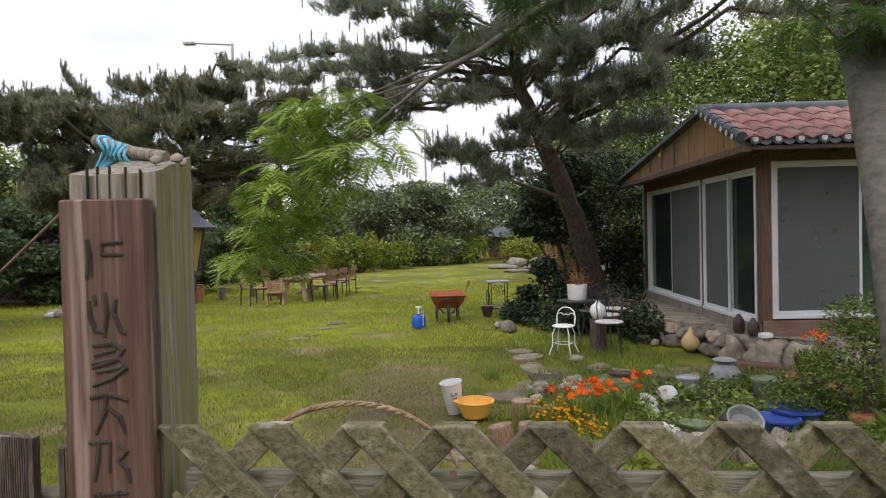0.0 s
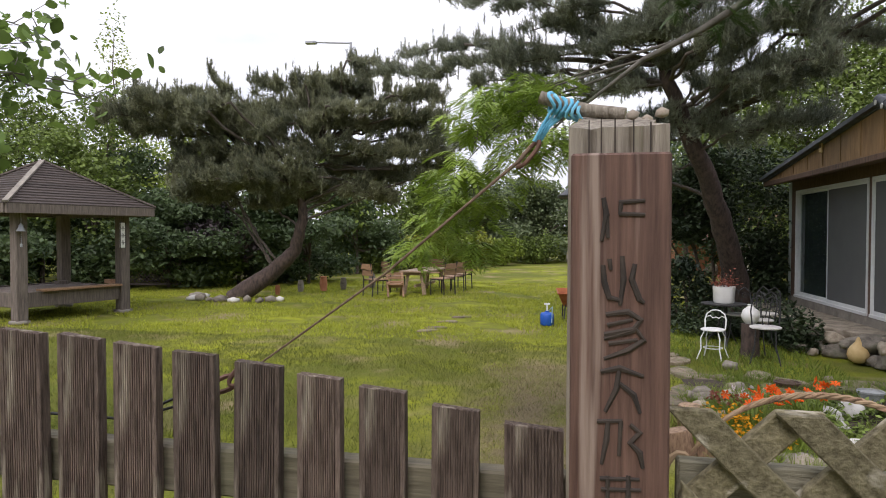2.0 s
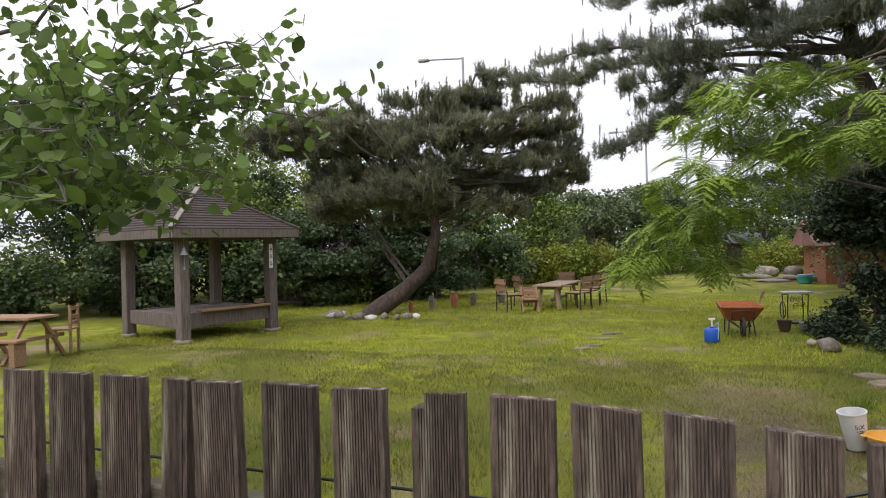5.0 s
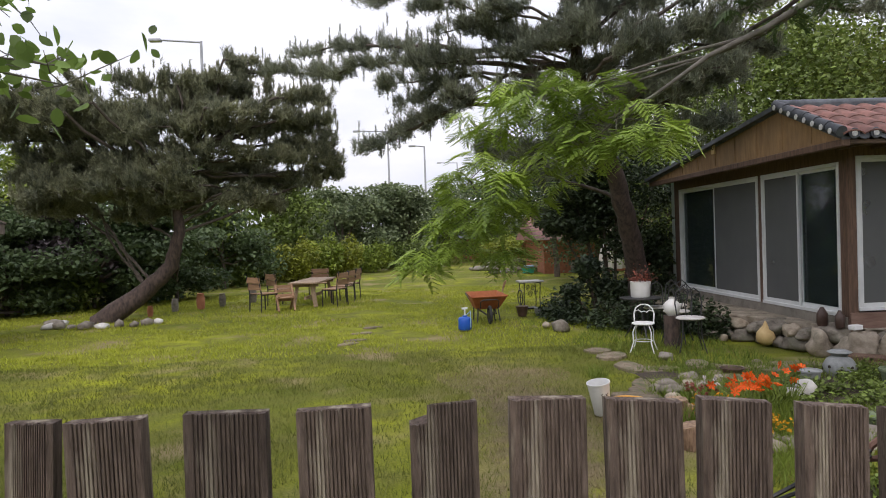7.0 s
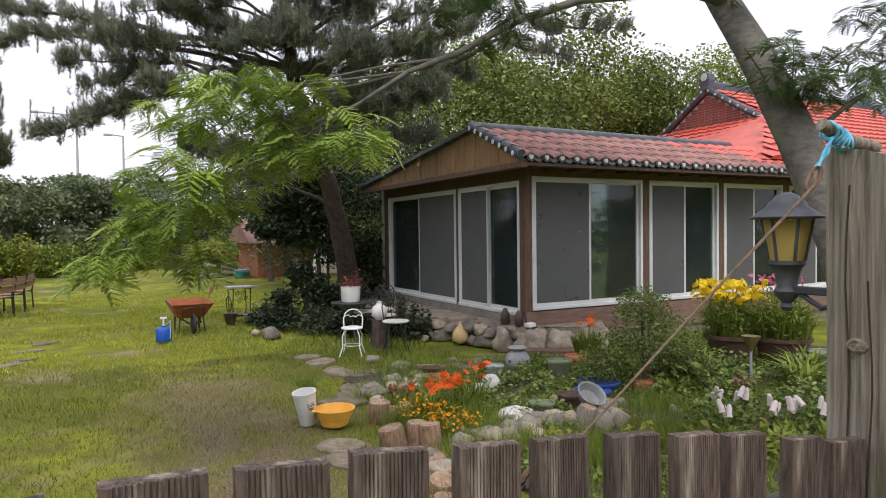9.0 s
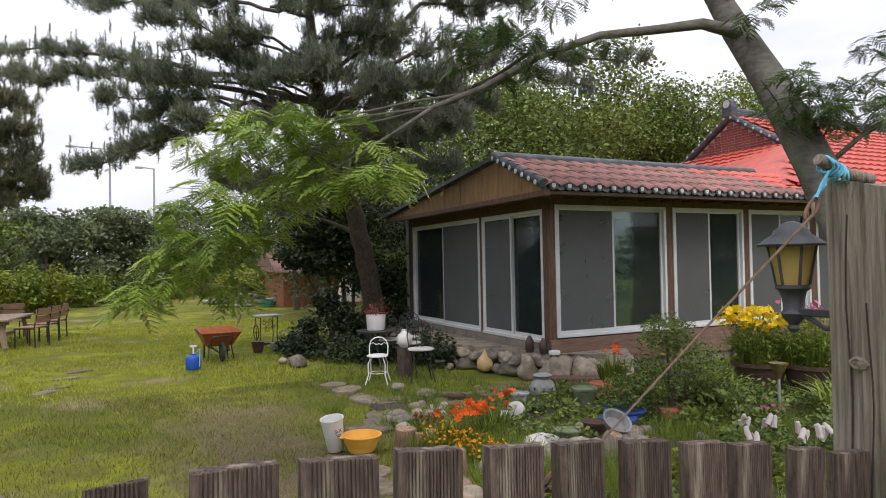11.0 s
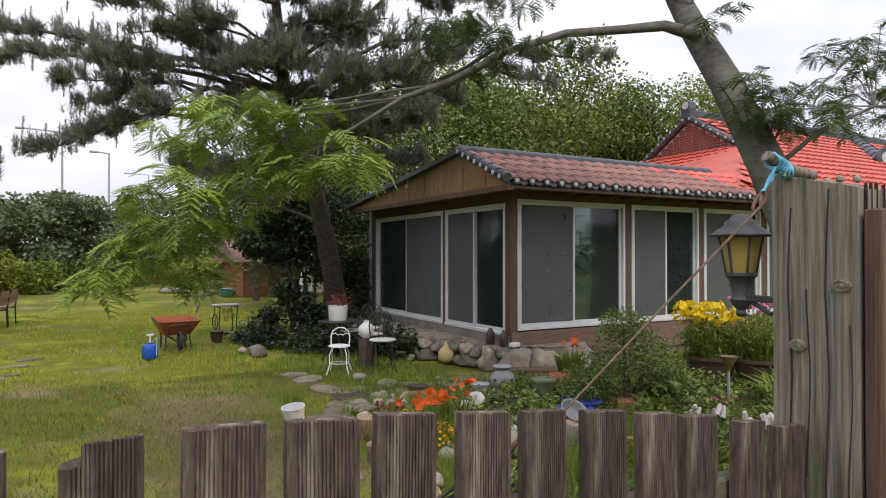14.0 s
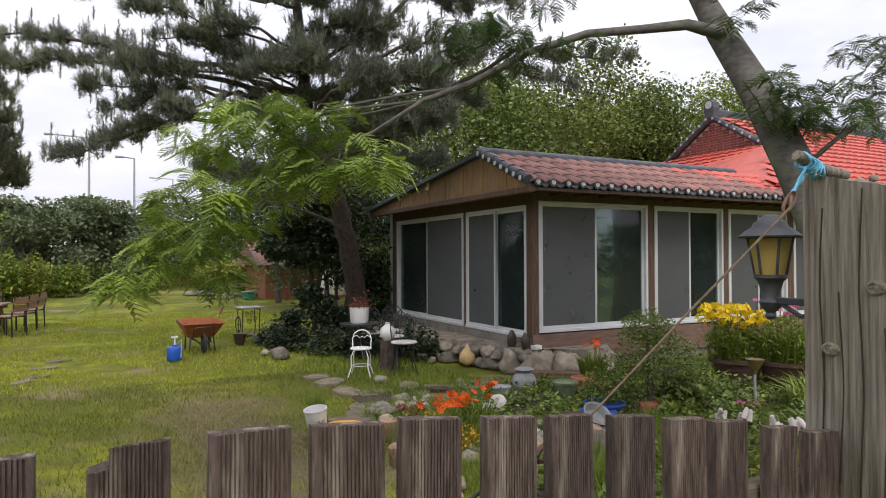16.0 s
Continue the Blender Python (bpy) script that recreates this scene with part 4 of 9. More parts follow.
def sliding_window(n, a, b, axis, dark_first, label):
    """A white two-sash sliding window in the wall: frame, a screened half and a bare glass half."""
    ob = thing("window_%d" % n, *((WX + 0.03, (a + b) / 2) if axis == "y" else ((a + b) / 2, WY + 0.03)), ZL0 if axis == "y" else Z0, 90 if axis == "y" else 0)
    tagged(ob, label, "window", "sliding house windows", "structure")
    w, h = (b - a) / 2, ZL1 - ZL0 if axis == "y" else Z1 - Z0

    def bx(x0, x1, y0, y1, z0, z1):
        # local y runs into the house for both walls
        if axis == "y":
            return S().box(x0, x1, -y1, -y0, z0, z1)
        return S().box(x0, x1, y0, y1, z0, z1)

    fr = 0.045
    for nm, q in (("frame_head", (-w, w, -0.045, 0.07, h - fr, h)), ("frame_sill", (-w, w, -0.06, 0.07, 0, fr)), ("frame_jamb", (-w, -w + fr, -0.045, 0.07, fr, h - fr)), ("frame_jamb", (w - fr, w, -0.045, 0.07, fr, h - fr))):
        part(nm, bx(*q), M["aluminium"], ob, bevel=0.004)
    mid = 0.0
    halves = ((-w + fr, mid + 0.02, not dark_first), (mid - 0.02, w - fr, dark_first))
    for x0, x1, scr in halves:
        y0 = -0.03 if scr else 0.012
        sash = part("sash", bx(x0, x0 + 0.032, y0, y0 + 0.026, fr, h - fr), M["aluminium"], ob)
        part("sash", bx(x1 - 0.032, x1, y0, y0 + 0.026, fr, h - fr), M["aluminium"], ob)
        part("sash", bx(x0 + 0.032, x1 - 0.032, y0, y0 + 0.026, fr, fr + 0.05), M["aluminium"], ob)
        part("sash", bx(x0 + 0.032, x1 - 0.032, y0, y0 + 0.026, h - fr - 0.032, h - fr), M["aluminium"], ob)
        if scr:
            p = part("insect_screen", bx(x0 + 0.032, x1 - 0.032, y0 + 0.004, y0 + 0.007, fr + 0.05, h - fr - 0.032), M["screen"], ob, "grey insect screen")
        p = part("pane", bx(x0 + 0.032, x1 - 0.032, y0 + 0.018, y0 + 0.022, fr + 0.05, h - fr - 0.032), M["glass"], ob, "dark window glass")
        p.visible_shadow = False
    part("handle", bx(-0.005, 0.016, -0.012, 0.0, h * 0.42, h * 0.5), M["galv"], ob, "metal sash handle")
    return ob


sliding_window(1, *LEFT[1], "y", False, "white sliding window with glass and a screened sash")
sliding_window(2, *LEFT[0], "y", True, "white sliding window with a screened and a glass sash")
for k, (a, b) in enumerate(FRONT):
    sliding_window(3 + k, a, b, "x", False, "white sliding window with grey screen and dark glass")

# roof of the front room: gable boarding, soffit, tiles
RX0, RY0, RYr, RZr = 4.83, 6.33, 7.6, 3.15
SL = (RZr - ZE) / (RYr - RY0)
gab = S()
gp = [(RY0 + 0.05, ZE - 0.03), (12.15, ZE - 0.03), (12.15, ZE + 0.02), (RYr, RZr - 0.03), (RY0 + 0.05, ZE + 0.02)]
n = len(gp)
gab.add([(RX0 + 0.02, y, z) for y, z in gp] + [(RX0 + 0.06, y, z) for y, z in gp], [tuple(range(n)), tuple(range(2 * n - 1, n - 1, -1))] + [(k, (k + 1) % n, (k + 1) % n + n, k + n) for k in range(n)])
structure("gable", gab, M["gable"], "tan boarded gable under the tiled roof", "gable")
for yb in np.arange(6.9, 12.0, 0.62):
    top = RZr - (yb - RYr) * (RZr - ZE) / (12.15 - RYr) if yb > RYr else ZE + (yb - RY0) * SL
    structure("trim", S().box(RX0 + 0.008, RX0 + 0.02, yb - 0.004, yb + 0.004, ZE, top - 0.05), M["gable"], "thin joint strip of the gable boarding", "trim")
structure("trim", S().box(RX0, RX0 + 0.1, RY0, 12.2, ZE - 0.11, ZE - 0.03), M["housewood"], "brown beam under the gable", "beam", bevel=0.006)
structure("trim", S().box(RX0 + 0.1, 16, RY0, RY0 + 0.06, ZE - 0.09, ZE - 0.01), M["housewood_h"], "brown eaves beam", "beam", bevel=0.006)
structure("soffit", S().box(RX0 + 0.1, 16, RY0 + 0.06, WY, ZE - 0.04, ZE - 0.015).box(RX0 + 0.1, WX, WY, 12.1, ZE - 0.04, ZE - 0.015), M["housewood_h"], "dark boarded soffit under the eaves", "soffit")
for xr in np.arange(5.2, 12.5, 0.45):
    structure("trim", S().box(xr - 0.025, xr + 0.025, RY0 + 0.06, WY - 0.004, ZE - 0.085, ZE - 0.042), M["housewood_h"], "brown rafter end under the eaves", "rafter")
deck = S().add([(RX0, RY0, ZE), (16, RY0, ZE), (16, RYr, RZr), (RX0, RYr, RZr), (RX0, 12.2, ZE), (16, 12.2, ZE)] + [(x, y, z - 0.04) for x, y, z in ((RX0, RY0, ZE), (16, RY0, ZE), (16, RYr, RZr), (RX0, RYr, RZr), (RX0, 12.2, ZE), (16, 12.2, ZE))],
               [(0, 1, 2, 3), (3, 2, 5, 4), (9, 8, 7, 6), (10, 11, 8, 9), (0, 3, 9, 6), (3, 4, 10, 9), (1, 0, 6, 7), (4, 5, 11, 10)])
house_roof = structure("roof_front", deck, M["tile_grey"], "low roof of dirty red tiles over the front room", "roof")


def tile_mesh(w, L, mat):
    """A barrel roof tile along y, its lower lip proud of the next."""
    g = S()
    k = 7
    rows = []
    for y, lift in ((0, 0.012), (0.02, 0.016), (L, 0.0)):
        rows.append([(w * (i / (k - 1) - 0.5), y, lift + 0.045 * math.sin(math.pi * i / (k - 1)) ** 0.8) for i in range(k)])
    v = [p for r in rows for p in r]
    f = [(r * k + i, r * k + i + 1, (r + 1) * k + i + 1, (r + 1) * k + i) for r in range(2) for i in range(k - 1)]
    low = len(v)
    v += [(x, y, z - 0.016) for x, y, z in rows[0]]
    f += [(i + 1, i, low + i, low + i + 1) for i in range(k - 1)]
    return to_mesh("tile", g.add(v, f), mat, smooth=True)


tw = 0.25
tilt = math.degrees(math.atan(SL))
tl = math.hypot(RYr - RY0, RZr - ZE)
old_tile = tile_mesh(tw * 1.02, tl / 4 + 0.03, M["tile_old"])
red_tile = tile_mesh(tw * 1.02, tl / 4 + 0.03, M["tile_red"])
end_cap = to_mesh("end_tile", S().lathe([(0.06, 0), (0.062, 0.02), (0.05, 0.024), (0.046, 0.016), (0.012, 0.016), (0.001, 0.02)], 14), M["tile_grey"], smooth=True)
end_disc = to_mesh("medallion", S().lathe([(0.034, 0.0), (0.034, 0.004), (0.02, 0.0055), (0.001, 0.004)], 12), M["disc"])
for c in range(44):
    x = RX0 + tw * (c + 0.5)
    for r in range(4):
        u = r / 4
        ob = new("tile", old_tile if c < 15 + 2 * (3 - r) + (c * 7 + r * 5) % 4 else red_tile)
        ob.parent = house_roof
        ob.matrix_basis = pose(x, RY0 - 0.03 + (RYr - RY0) * u, ZE + 0.012 + (RZr - ZE) * u, tilt, 0, 0)
    ob = new("end_tile", end_cap)
    ob.parent = house_roof
    ob.matrix_basis = pose(x, RY0 - 0.02, ZE + 0.025, 90, 0, 0)
    dk = new("medallion", end_disc)
    dk.parent = ob
    dk.matrix_basis = pose(0, 0, 0.02)
    if c == 0:
        trough = to_mesh("trough_tile", S().add([(-0.075, 0, 0.01), (0.075, 0, 0.01), (0.055, -0.006, -0.035), (0, -0.008, -0.055), (-0.055, -0.006, -0.035), (-0.075, 0.03, 0.01), (0.075, 0.03, 0.01), (0.055, 0.03, -0.03), (0, 0.03, -0.05), (-0.055, 0.03, -0.03)],
                                               [(0, 4, 3, 2, 1), (5, 6, 7, 8, 9), (0, 1, 6, 5), (1, 2, 7, 6), (2, 3, 8, 7), (3, 4, 9, 8), (4, 0, 5, 9)]), M["tile_grey"])
    ob = new("trough_tile", trough)
    ob.parent = house_roof
    ob.matrix_basis = pose(x + tw / 2, RY0 - 0.02, ZE + 0.012)
# ridge of grey caps and the verge caps down the gable
rs_ = S().tube([(RX0 - 0.03, RYr, RZr + 0.045), (10.3, RYr, RZr + 0.045)], 0.075, 12).box(RX0 - 0.02, 10.3, RYr - 0.09, RYr + 0.09, RZr - 0.01, RZr + 0.06)
part("ridge", rs_, M["tile_grey"], house_roof, "dark grey ridge tiles", smooth=True)
vg = S()
for k in range(6):
    u0, u1 = k / 6, (k + 1) / 6
    vg.tube([(RX0 - 0.02, RY0 - 0.03 + (RYr - RY0) * u0, ZE + 0.05 + (RZr - ZE) * u0), (RX0 - 0.02, RY0 - 0.03 + (RYr - RY0) * (u1 + 0.03), ZE + 0.06 + (RZr - ZE) * u1)], [0.065, 0.055], 10)
part("verge", vg, M["tile_grey"], house_roof, "dark grey verge tiles", smooth=True)
vb = S().beam((RX0 - 0.02, RYr, RZr + 0.01), (RX0 - 0.02, 12.25, ZE + 0.02), 0.1, 0.06)
part("verge", vb, M["tile_grey"], house_roof)
for k in range(8):
    u = (k + 0.5) / 8
    ob = new("medallion", end_disc)
    ob.parent = house_roof
    ob.matrix_basis = pose(RX0 - 0.085, RY0 + (RYr - RY0) * u, ZE + 0.04 + (RZr - ZE) * u, 0, -90, 0)

plq = thing("gable_plaque", RX0 + 0.006, 9.4, 2.79, 0, "small pale wooden plaque fixed to the gable boarding", "plaque")
part("plate", S().box(-0.02, 0.004, -0.055, 0.055, 0, 0.19), M["gourd"], plq, bevel=0.006)
part("ring", S().tube([(-0.022, 0.03 * math.cos(a), 0.115 + 0.045 * math.sin(a)) for a in np.linspace(0, 2 * math.pi, 15)], 0.008, 6), M["housewood"], plq, "dark carved ring", smooth=True)

# the main house behind, with a red hipped roof and a brick gable
main_roof = thing("main_house", 14, 11, 0, 0, "house with bright red tiled hipped roof and brick gable", "house")
GX, RIDY, RIDZ = 13.8 - 14, 11.0 - 11, 5.2


def roof_z(y):
    return ZE + 0.05 + (y + 11 - RY0) * 0.555


YM, XM = 6.7, 10.0          # foot of the front slope and of its valley
slope = S().add([(XM - 14, YM - 11, roof_z(YM - 11)), (10, YM - 11, roof_z(YM - 11)), (10, 0, roof_z(0)), (GX, 0, roof_z(0)), (GX, 9.35 - 11, roof_z(9.35 - 11)),
                 (10, 4.5, ZE), (GX - 2.6, 4.5, ZE), (GX, 1.5, 4.2)],
                [(0, 1, 2, 3, 4), (3, 2, 5, 6, 7), (0, 4, 7, 6)])
part("roof", slope, M["tile_red"], main_roof, "bright red tiled roof")
part("wall", S().box(-2.3, 10, -3.2, 4.2, 0, 2.7), M["brick"], main_roof)
# tile courses on the front slope and on the hip, joined
v_all, f_all = [], []


def course_tiles(org, ux, uy, cols, rows, keep):
    """Scalloped tiles laid over a slope: org, across and up vectors."""
    ux, uy, org = Vector(ux), Vector(uy), Vector(org)
    nz = ux.cross(uy).normalized()
    for r in range(rows):
        for c in range(cols):
            p = org + ux * c + uy * r
            if not keep(p + ux * 0.5 + uy * 0.5):
                continue
            k = 5
            o = len(v_all)
            for t, lift in ((-0.04, 0.05), (1.05, 0.008)):
                for i in range(k):
                    s = i / (k - 1)
                    v_all.append(tuple(p + ux * s + uy * t + nz * (lift + 0.035 * math.sin(math.pi * s))))
            for i in range(k):
                s = i / (k - 1)
                v_all.append(tuple(p + ux * s + uy * (-0.04) + nz * 0.002))
            for i in range(k - 1):
                f_all.append((o + i, o + i + 1, o + k + i + 1, o + k + i))
                f_all.append((o + 2 * k + i, o + 2 * k + i + 1, o + i + 1, o + i))


course_tiles((XM - 14, YM - 11, roof_z(YM - 11) + 0.01), (0.26, 0, 0), (0, 0.30, 0.30 * 0.555), 49, 15,
             lambda p: p.y < 0.02 and (p.x > GX + 0.02 or (p.x - (11.3 - 14)) / 2.5 > (p.y - (RYr - 11)) / 1.75))
course_tiles((11.15 - 14, 4.3, 3.05), (0, -0.26, 0), (0.30, 0, 0.30 * 0.46), 28, 9,
             lambda p: p.x < GX - 0.02 and (p.x - (11.3 - 14)) / 2.5 < (p.y - (RYr - 11)) / 1.75 and p.y < 4.2 - (p.x + 2.7) * 1.05)
me_ = S().add(v_all, f_all)
part("tiles", me_, M["tile_red"], main_roof, "rows of bright red roof tiles", smooth=True, kind="stuff")
hip_b = S().add([(11.1 - 14, RYr - 11, 3.0), (GX, 9.35 - 11, 4.2), (GX, 1.5, 4.2), (11.1 - 14, 4.4, 3.0)], [(0, 1, 2, 3)])
part("hip_slope", hip_b, M["tile_red"], main_roof)
gbw = part("gable_wall", S().add([(GX, 9.35 - 11, 4.12), (GX, 1.55, 4.12), (GX, 0, 5.12), (GX + 0.2, 9.35 - 11, 4.12), (GX + 0.2, 1.55, 4.12), (GX + 0.2, 0, 5.12)], [(0, 2, 1), (3, 4, 5), (0, 1, 4, 3), (0, 3, 5, 2), (1, 2, 5, 4)]), M["mortar"], main_roof, "red brick gable")
brick_me = to_mesh("brick", S().box(-0.012, 0.01, -0.098, 0.098, -0.028, 0.028), M["brick"], bevel=0.003)
for r in range(15):
    z = 4.16 + 0.066 * r
    ylo, yhi = -1.65 * (1 - (z - 4.12) / 1.0), 1.55 * (1 - (z - 4.12) / 1.0)
    y = ylo + 0.1 + (0.105 if r % 2 else 0)
    while y < yhi - 0.08:
        ob = new("brick", brick_me)
        ob.parent = gbw
        ob.matrix_basis = pose(GX, y, z)
        y += 0.21
for sgn, ye in ((-1, -1.75), (1, 1.65)):
    nseg = 9
    for k in range(nseg):
        a, b = k / nseg, (k + 1.1) / nseg
        part("verge_tile", S().tube([(GX - 0.06, ye * (1 - a), 4.15 + 1.08 * a), (GX - 0.06, ye * (1 - b), 4.15 + 1.08 * b)], [0.09, 0.075], 8), M["tile_grey"], main_roof, smooth=True)
for k in range(8):
    for ye in (-1.75, 1.65):
        a = (k + 0.5) / 8
        ob = new("medallion", end_disc)
        ob.parent = main_roof
        ob.matrix_basis = pose(GX - 0.15, ye * (1 - a), 4.18 + 1.06 * a, 0, -90, 0)
part("ridge", S().box(GX - 0.05, 10, -0.14, 0.14, 5.08, 5.32).tube([(GX - 0.1, 0, 5.36), (10, 0, 5.36)], 0.1, 10), M["tile_grey"], main_roof, "dark grey stacked ridge", bevel=0.01)
hip_a, hip_b_ = Vector((22.4 - 14, 12.1 - 11, 5.9)), Vector((19.0 - 14, 9.0 - 11, 4.18))
for k in range(12):
    a, b = hip_a.lerp(hip_b_, k / 12), hip_a.lerp(hip_b_, (k + 1.15) / 12)
    part("hip_tile", S().tube([tuple(a), tuple(b)], [0.19, 0.22], 10), M["tile_grey"], main_roof, smooth=True)
hip_end = part("hip_end", S().lathe([(0.3, 0), (0.31, 0.1), (0.24, 0.12), (0.22, 0.08), (0.001, 0.08)], 18).moved(pose(*(hip_b_ + Vector((-0.05, -0.12, 0.08))), 90, 0, -22)), M["tile_grey"], main_roof, "dark grey round hip end tile", smooth=True)
part("roundel", S().lathe([(0.17, 0.08), (0.17, 0.1), (0.13, 0.1), (0.12, 0.09), (0.06, 0.09), (0.05, 0.1), (0.001, 0.1)], 16).moved(pose(*(hip_b_ + Vector((-0.05, -0.12, 0.08))), 90, 0, -22)), M["disc"], hip_end, "pale moulded roundel")
part("finial", S().add([(GX - 0.16, y, z) for y, z in ((-0.14, 5.2), (-0.16, 5.45), (-0.13, 5.6), (0, 5.68), (0.13, 5.6), (0.16, 5.45), (0.14, 5.2))] + [(GX + 0.06, y, z) for y, z in ((-0.14, 5.2), (-0.16, 5.45), (-0.13, 5.6), (0, 5.68), (0.13, 5.6), (0.16, 5.45), (0.14, 5.2))],
                      [tuple(range(6, -1, -1)), tuple(range(7, 14))] + [(k, (k + 1) % 7, (k + 1) % 7 + 7, k + 7) for k in range(7)]), M["tile_grey"], main_roof, "upright grey ridge end tile", bevel=0.015)
part("finial_disc", S().lathe([(0.10, 0), (0.10, 0.012), (0.08, 0.016), (0.07, 0.008), (0.04, 0.008), (0.03, 0.014), (0.001, 0.014)], 16).moved(pose(GX - 0.16, 0, 5.53, 0, -90, 0)), M["disc"], main_roof)


# ---- the pavilion ----
def pavilion():
    side, th = 2.0, 72.0
    ob = thing("garden_pavilion", -8.94, 10.11, 0, th - 90, "open square timber pavilion with a shingled pyramid roof and raised deck", "pavilion")
    h = side / 2
    for sx in (-1, 1):
        for sy in (-1, 1):
            part("post", S().box(sx * h - 0.1, sx * h + 0.1, sy * h - 0.1, sy * h + 0.1, 0.02, 2.0), M["gz"], ob, bevel=0.012)
            st = part("footing", rough_stone(0.2, 0.2, 0.06, sx + 2 * sy, 1, 0.12), M["concrete"], ob)
            st.matrix_basis = Matrix.Translation((sx * h, sy * h, -0.03))
    for k in range(14):
        y0 = -h + side * k / 14
        part("deck_board", S().box(-h + 0.09, h - 0.09, y0 + 0.004, y0 + side / 14 - 0.004, 0.47, 0.51), M["gz"], ob, bevel=0.003)
    for sx in (-1, 1):
        part("skirt_beam", S().box(sx * h - 0.03, sx * h + 0.03, -h + 0.09, h - 0.09, 0.26, 0.53), M["gz"], ob, bevel=0.008)
        part("skirt_beam", S().box(-h + 0.09, h - 0.09, sx * h - 0.03, sx * h + 0.03, 0.26, 0.53), M["gz"], ob, bevel=0.008)
    part("bench_board", S().box(h - 0.12, h + 0.14, -h + 0.35, h - 0.1, 0.535, 0.575), M["chair_wood"], ob, "reddish seat board along the deck", bevel=0.006)
    part("box", S().box(-h + 0.25, -h + 0.42, h - 0.35, h - 0.15, 0.51, 0.58), M["gz"], ob)
    part("box", S().box(h - 0.3, h - 0.12, h - 0.2, h - 0.05, 0.575, 0.66), M["chair_wood"], ob)
    e, zE, zA = h + 0.42, 1.98, 2.98
    for sx in (-1, 1):
        part("eaves_beam", S().box(sx * e - 0.03, sx * e + 0.03, -e, e, zE - 0.05, zE + 0.12), M["gz"], ob, bevel=0.006)
        part("eaves_beam", S().box(-e + 0.03, e - 0.03, sx * e - 0.03, sx * e + 0.03, zE - 0.05, zE + 0.12), M["gz"], ob, bevel=0.006)
        part("plate", S().box(sx * h - 0.06, sx * h + 0.06, -h, h, zE - 0.02, zE + 0.1), M["gz"], ob)
        part("plate", S().box(-h, h, sx * h - 0.06, sx * h + 0.06, zE - 0.018, zE + 0.098), M["gz"], ob)
    rf = part("roof", S().add([(-e, -e, zE + 0.1), (e, -e, zE + 0.1), (e, e, zE + 0.1), (-e, e, zE + 0.1), (0, 0, zA)], [(0, 1, 4), (1, 2, 4), (2, 3, 4), (3, 0, 4), (3, 2, 1, 0)]), M["gz_roof"], ob, "dark brown shingled pyramid roof")
    rows = 17
    for q in range(4):
        for r in range(rows):
            a, b = r / rows, (r + 1.12) / rows
            ra, rb = (e + 0.03) * (1 - a) , (e + 0.03) * max(1 - b, 0)
            za, zb = zE + 0.135 + (zA - zE - 0.1) * a, zE + 0.112 + (zA - zE - 0.1) * min(b, 1)
            g = S().add([(-ra, -ra, za), (ra, -ra, za), (rb, -rb, zb), (-rb, -rb, zb), (-ra, -ra, za - 0.022), (ra, -ra, za - 0.022)],
                        [(0, 1, 2, 3), (4, 5, 1, 0)])
            o = part("shingle_course", g, M["gz_roof"], rf)
            o.matrix_basis = pose(0, 0, 0, 0, 0, 90 * q)
    for k, (sx, sy) in enumerate(((-1, -1), (1, -1), (1, 1), (-1, 1))):
        part("hip_cap", S().beam((sx * e * 1.02, sy * e * 1.02, zE + 0.15), (0, 0, zA + 0.04), 0.09, 0.03), M["concrete"] if (sx, sy) == (1, -1) else M["gz"], rf, "pale weathered hip board")
    return ob


pavilion()
bell = thing("hanging_bell", -8.13, 8.73, 1.62, 0, "pale metal bell with a chime hung from the pavilion eaves", "bell")
part("dome", S().lathe([(0.075, 0), (0.078, 0.005), (0.062, 0.03), (0.045, 0.07), (0.035, 0.11), (0.018, 0.13), (0.006, 0.15), (0.004, 0.34), (0.001, 0.34)], 16), M["galv"], bell, smooth=True)
part("clapper", S().tube([(0, 0, 0.02), (0, 0, -0.22)], 0.004, 6).lathe([(0.018, -0.27), (0.018, -0.22), (0.001, -0.21)], 8), M["galv"], bell)
plaque = thing("name_plaque", -7.57, 10.62, 1.3, -18, "narrow white plaque with dark characters on a pavilion post", "sign")
part("plate", S().box(-0.02, 0.0, -0.055, 0.055, 0, 0.5).box(0.0, 0.008, -0.045, 0.045, 0.02, 0.48), M["plastic_white"], plaque)
part("rim", S().box(-0.004, 0.006, -0.062, -0.05, -0.01, 0.51).box(-0.004, 0.006, 0.05, 0.062, -0.01, 0.51), M["iron"], plaque)
for k in range(3):
    for dz, w in ((0.0, 0.03), (0.028, 0.036), (0.056, 0.024)):
        part("character_bar", S().box(0.008, 0.011, -w, w, 0.07 + 0.14 * k + dz, 0.08 + 0.14 * k + dz), M["carve"], plaque)
    part("character_bar", S().box(0.008, 0.012, -0.006, 0.004, 0.062 + 0.14 * k, 0.15 + 0.14 * k), M["carve"], plaque)


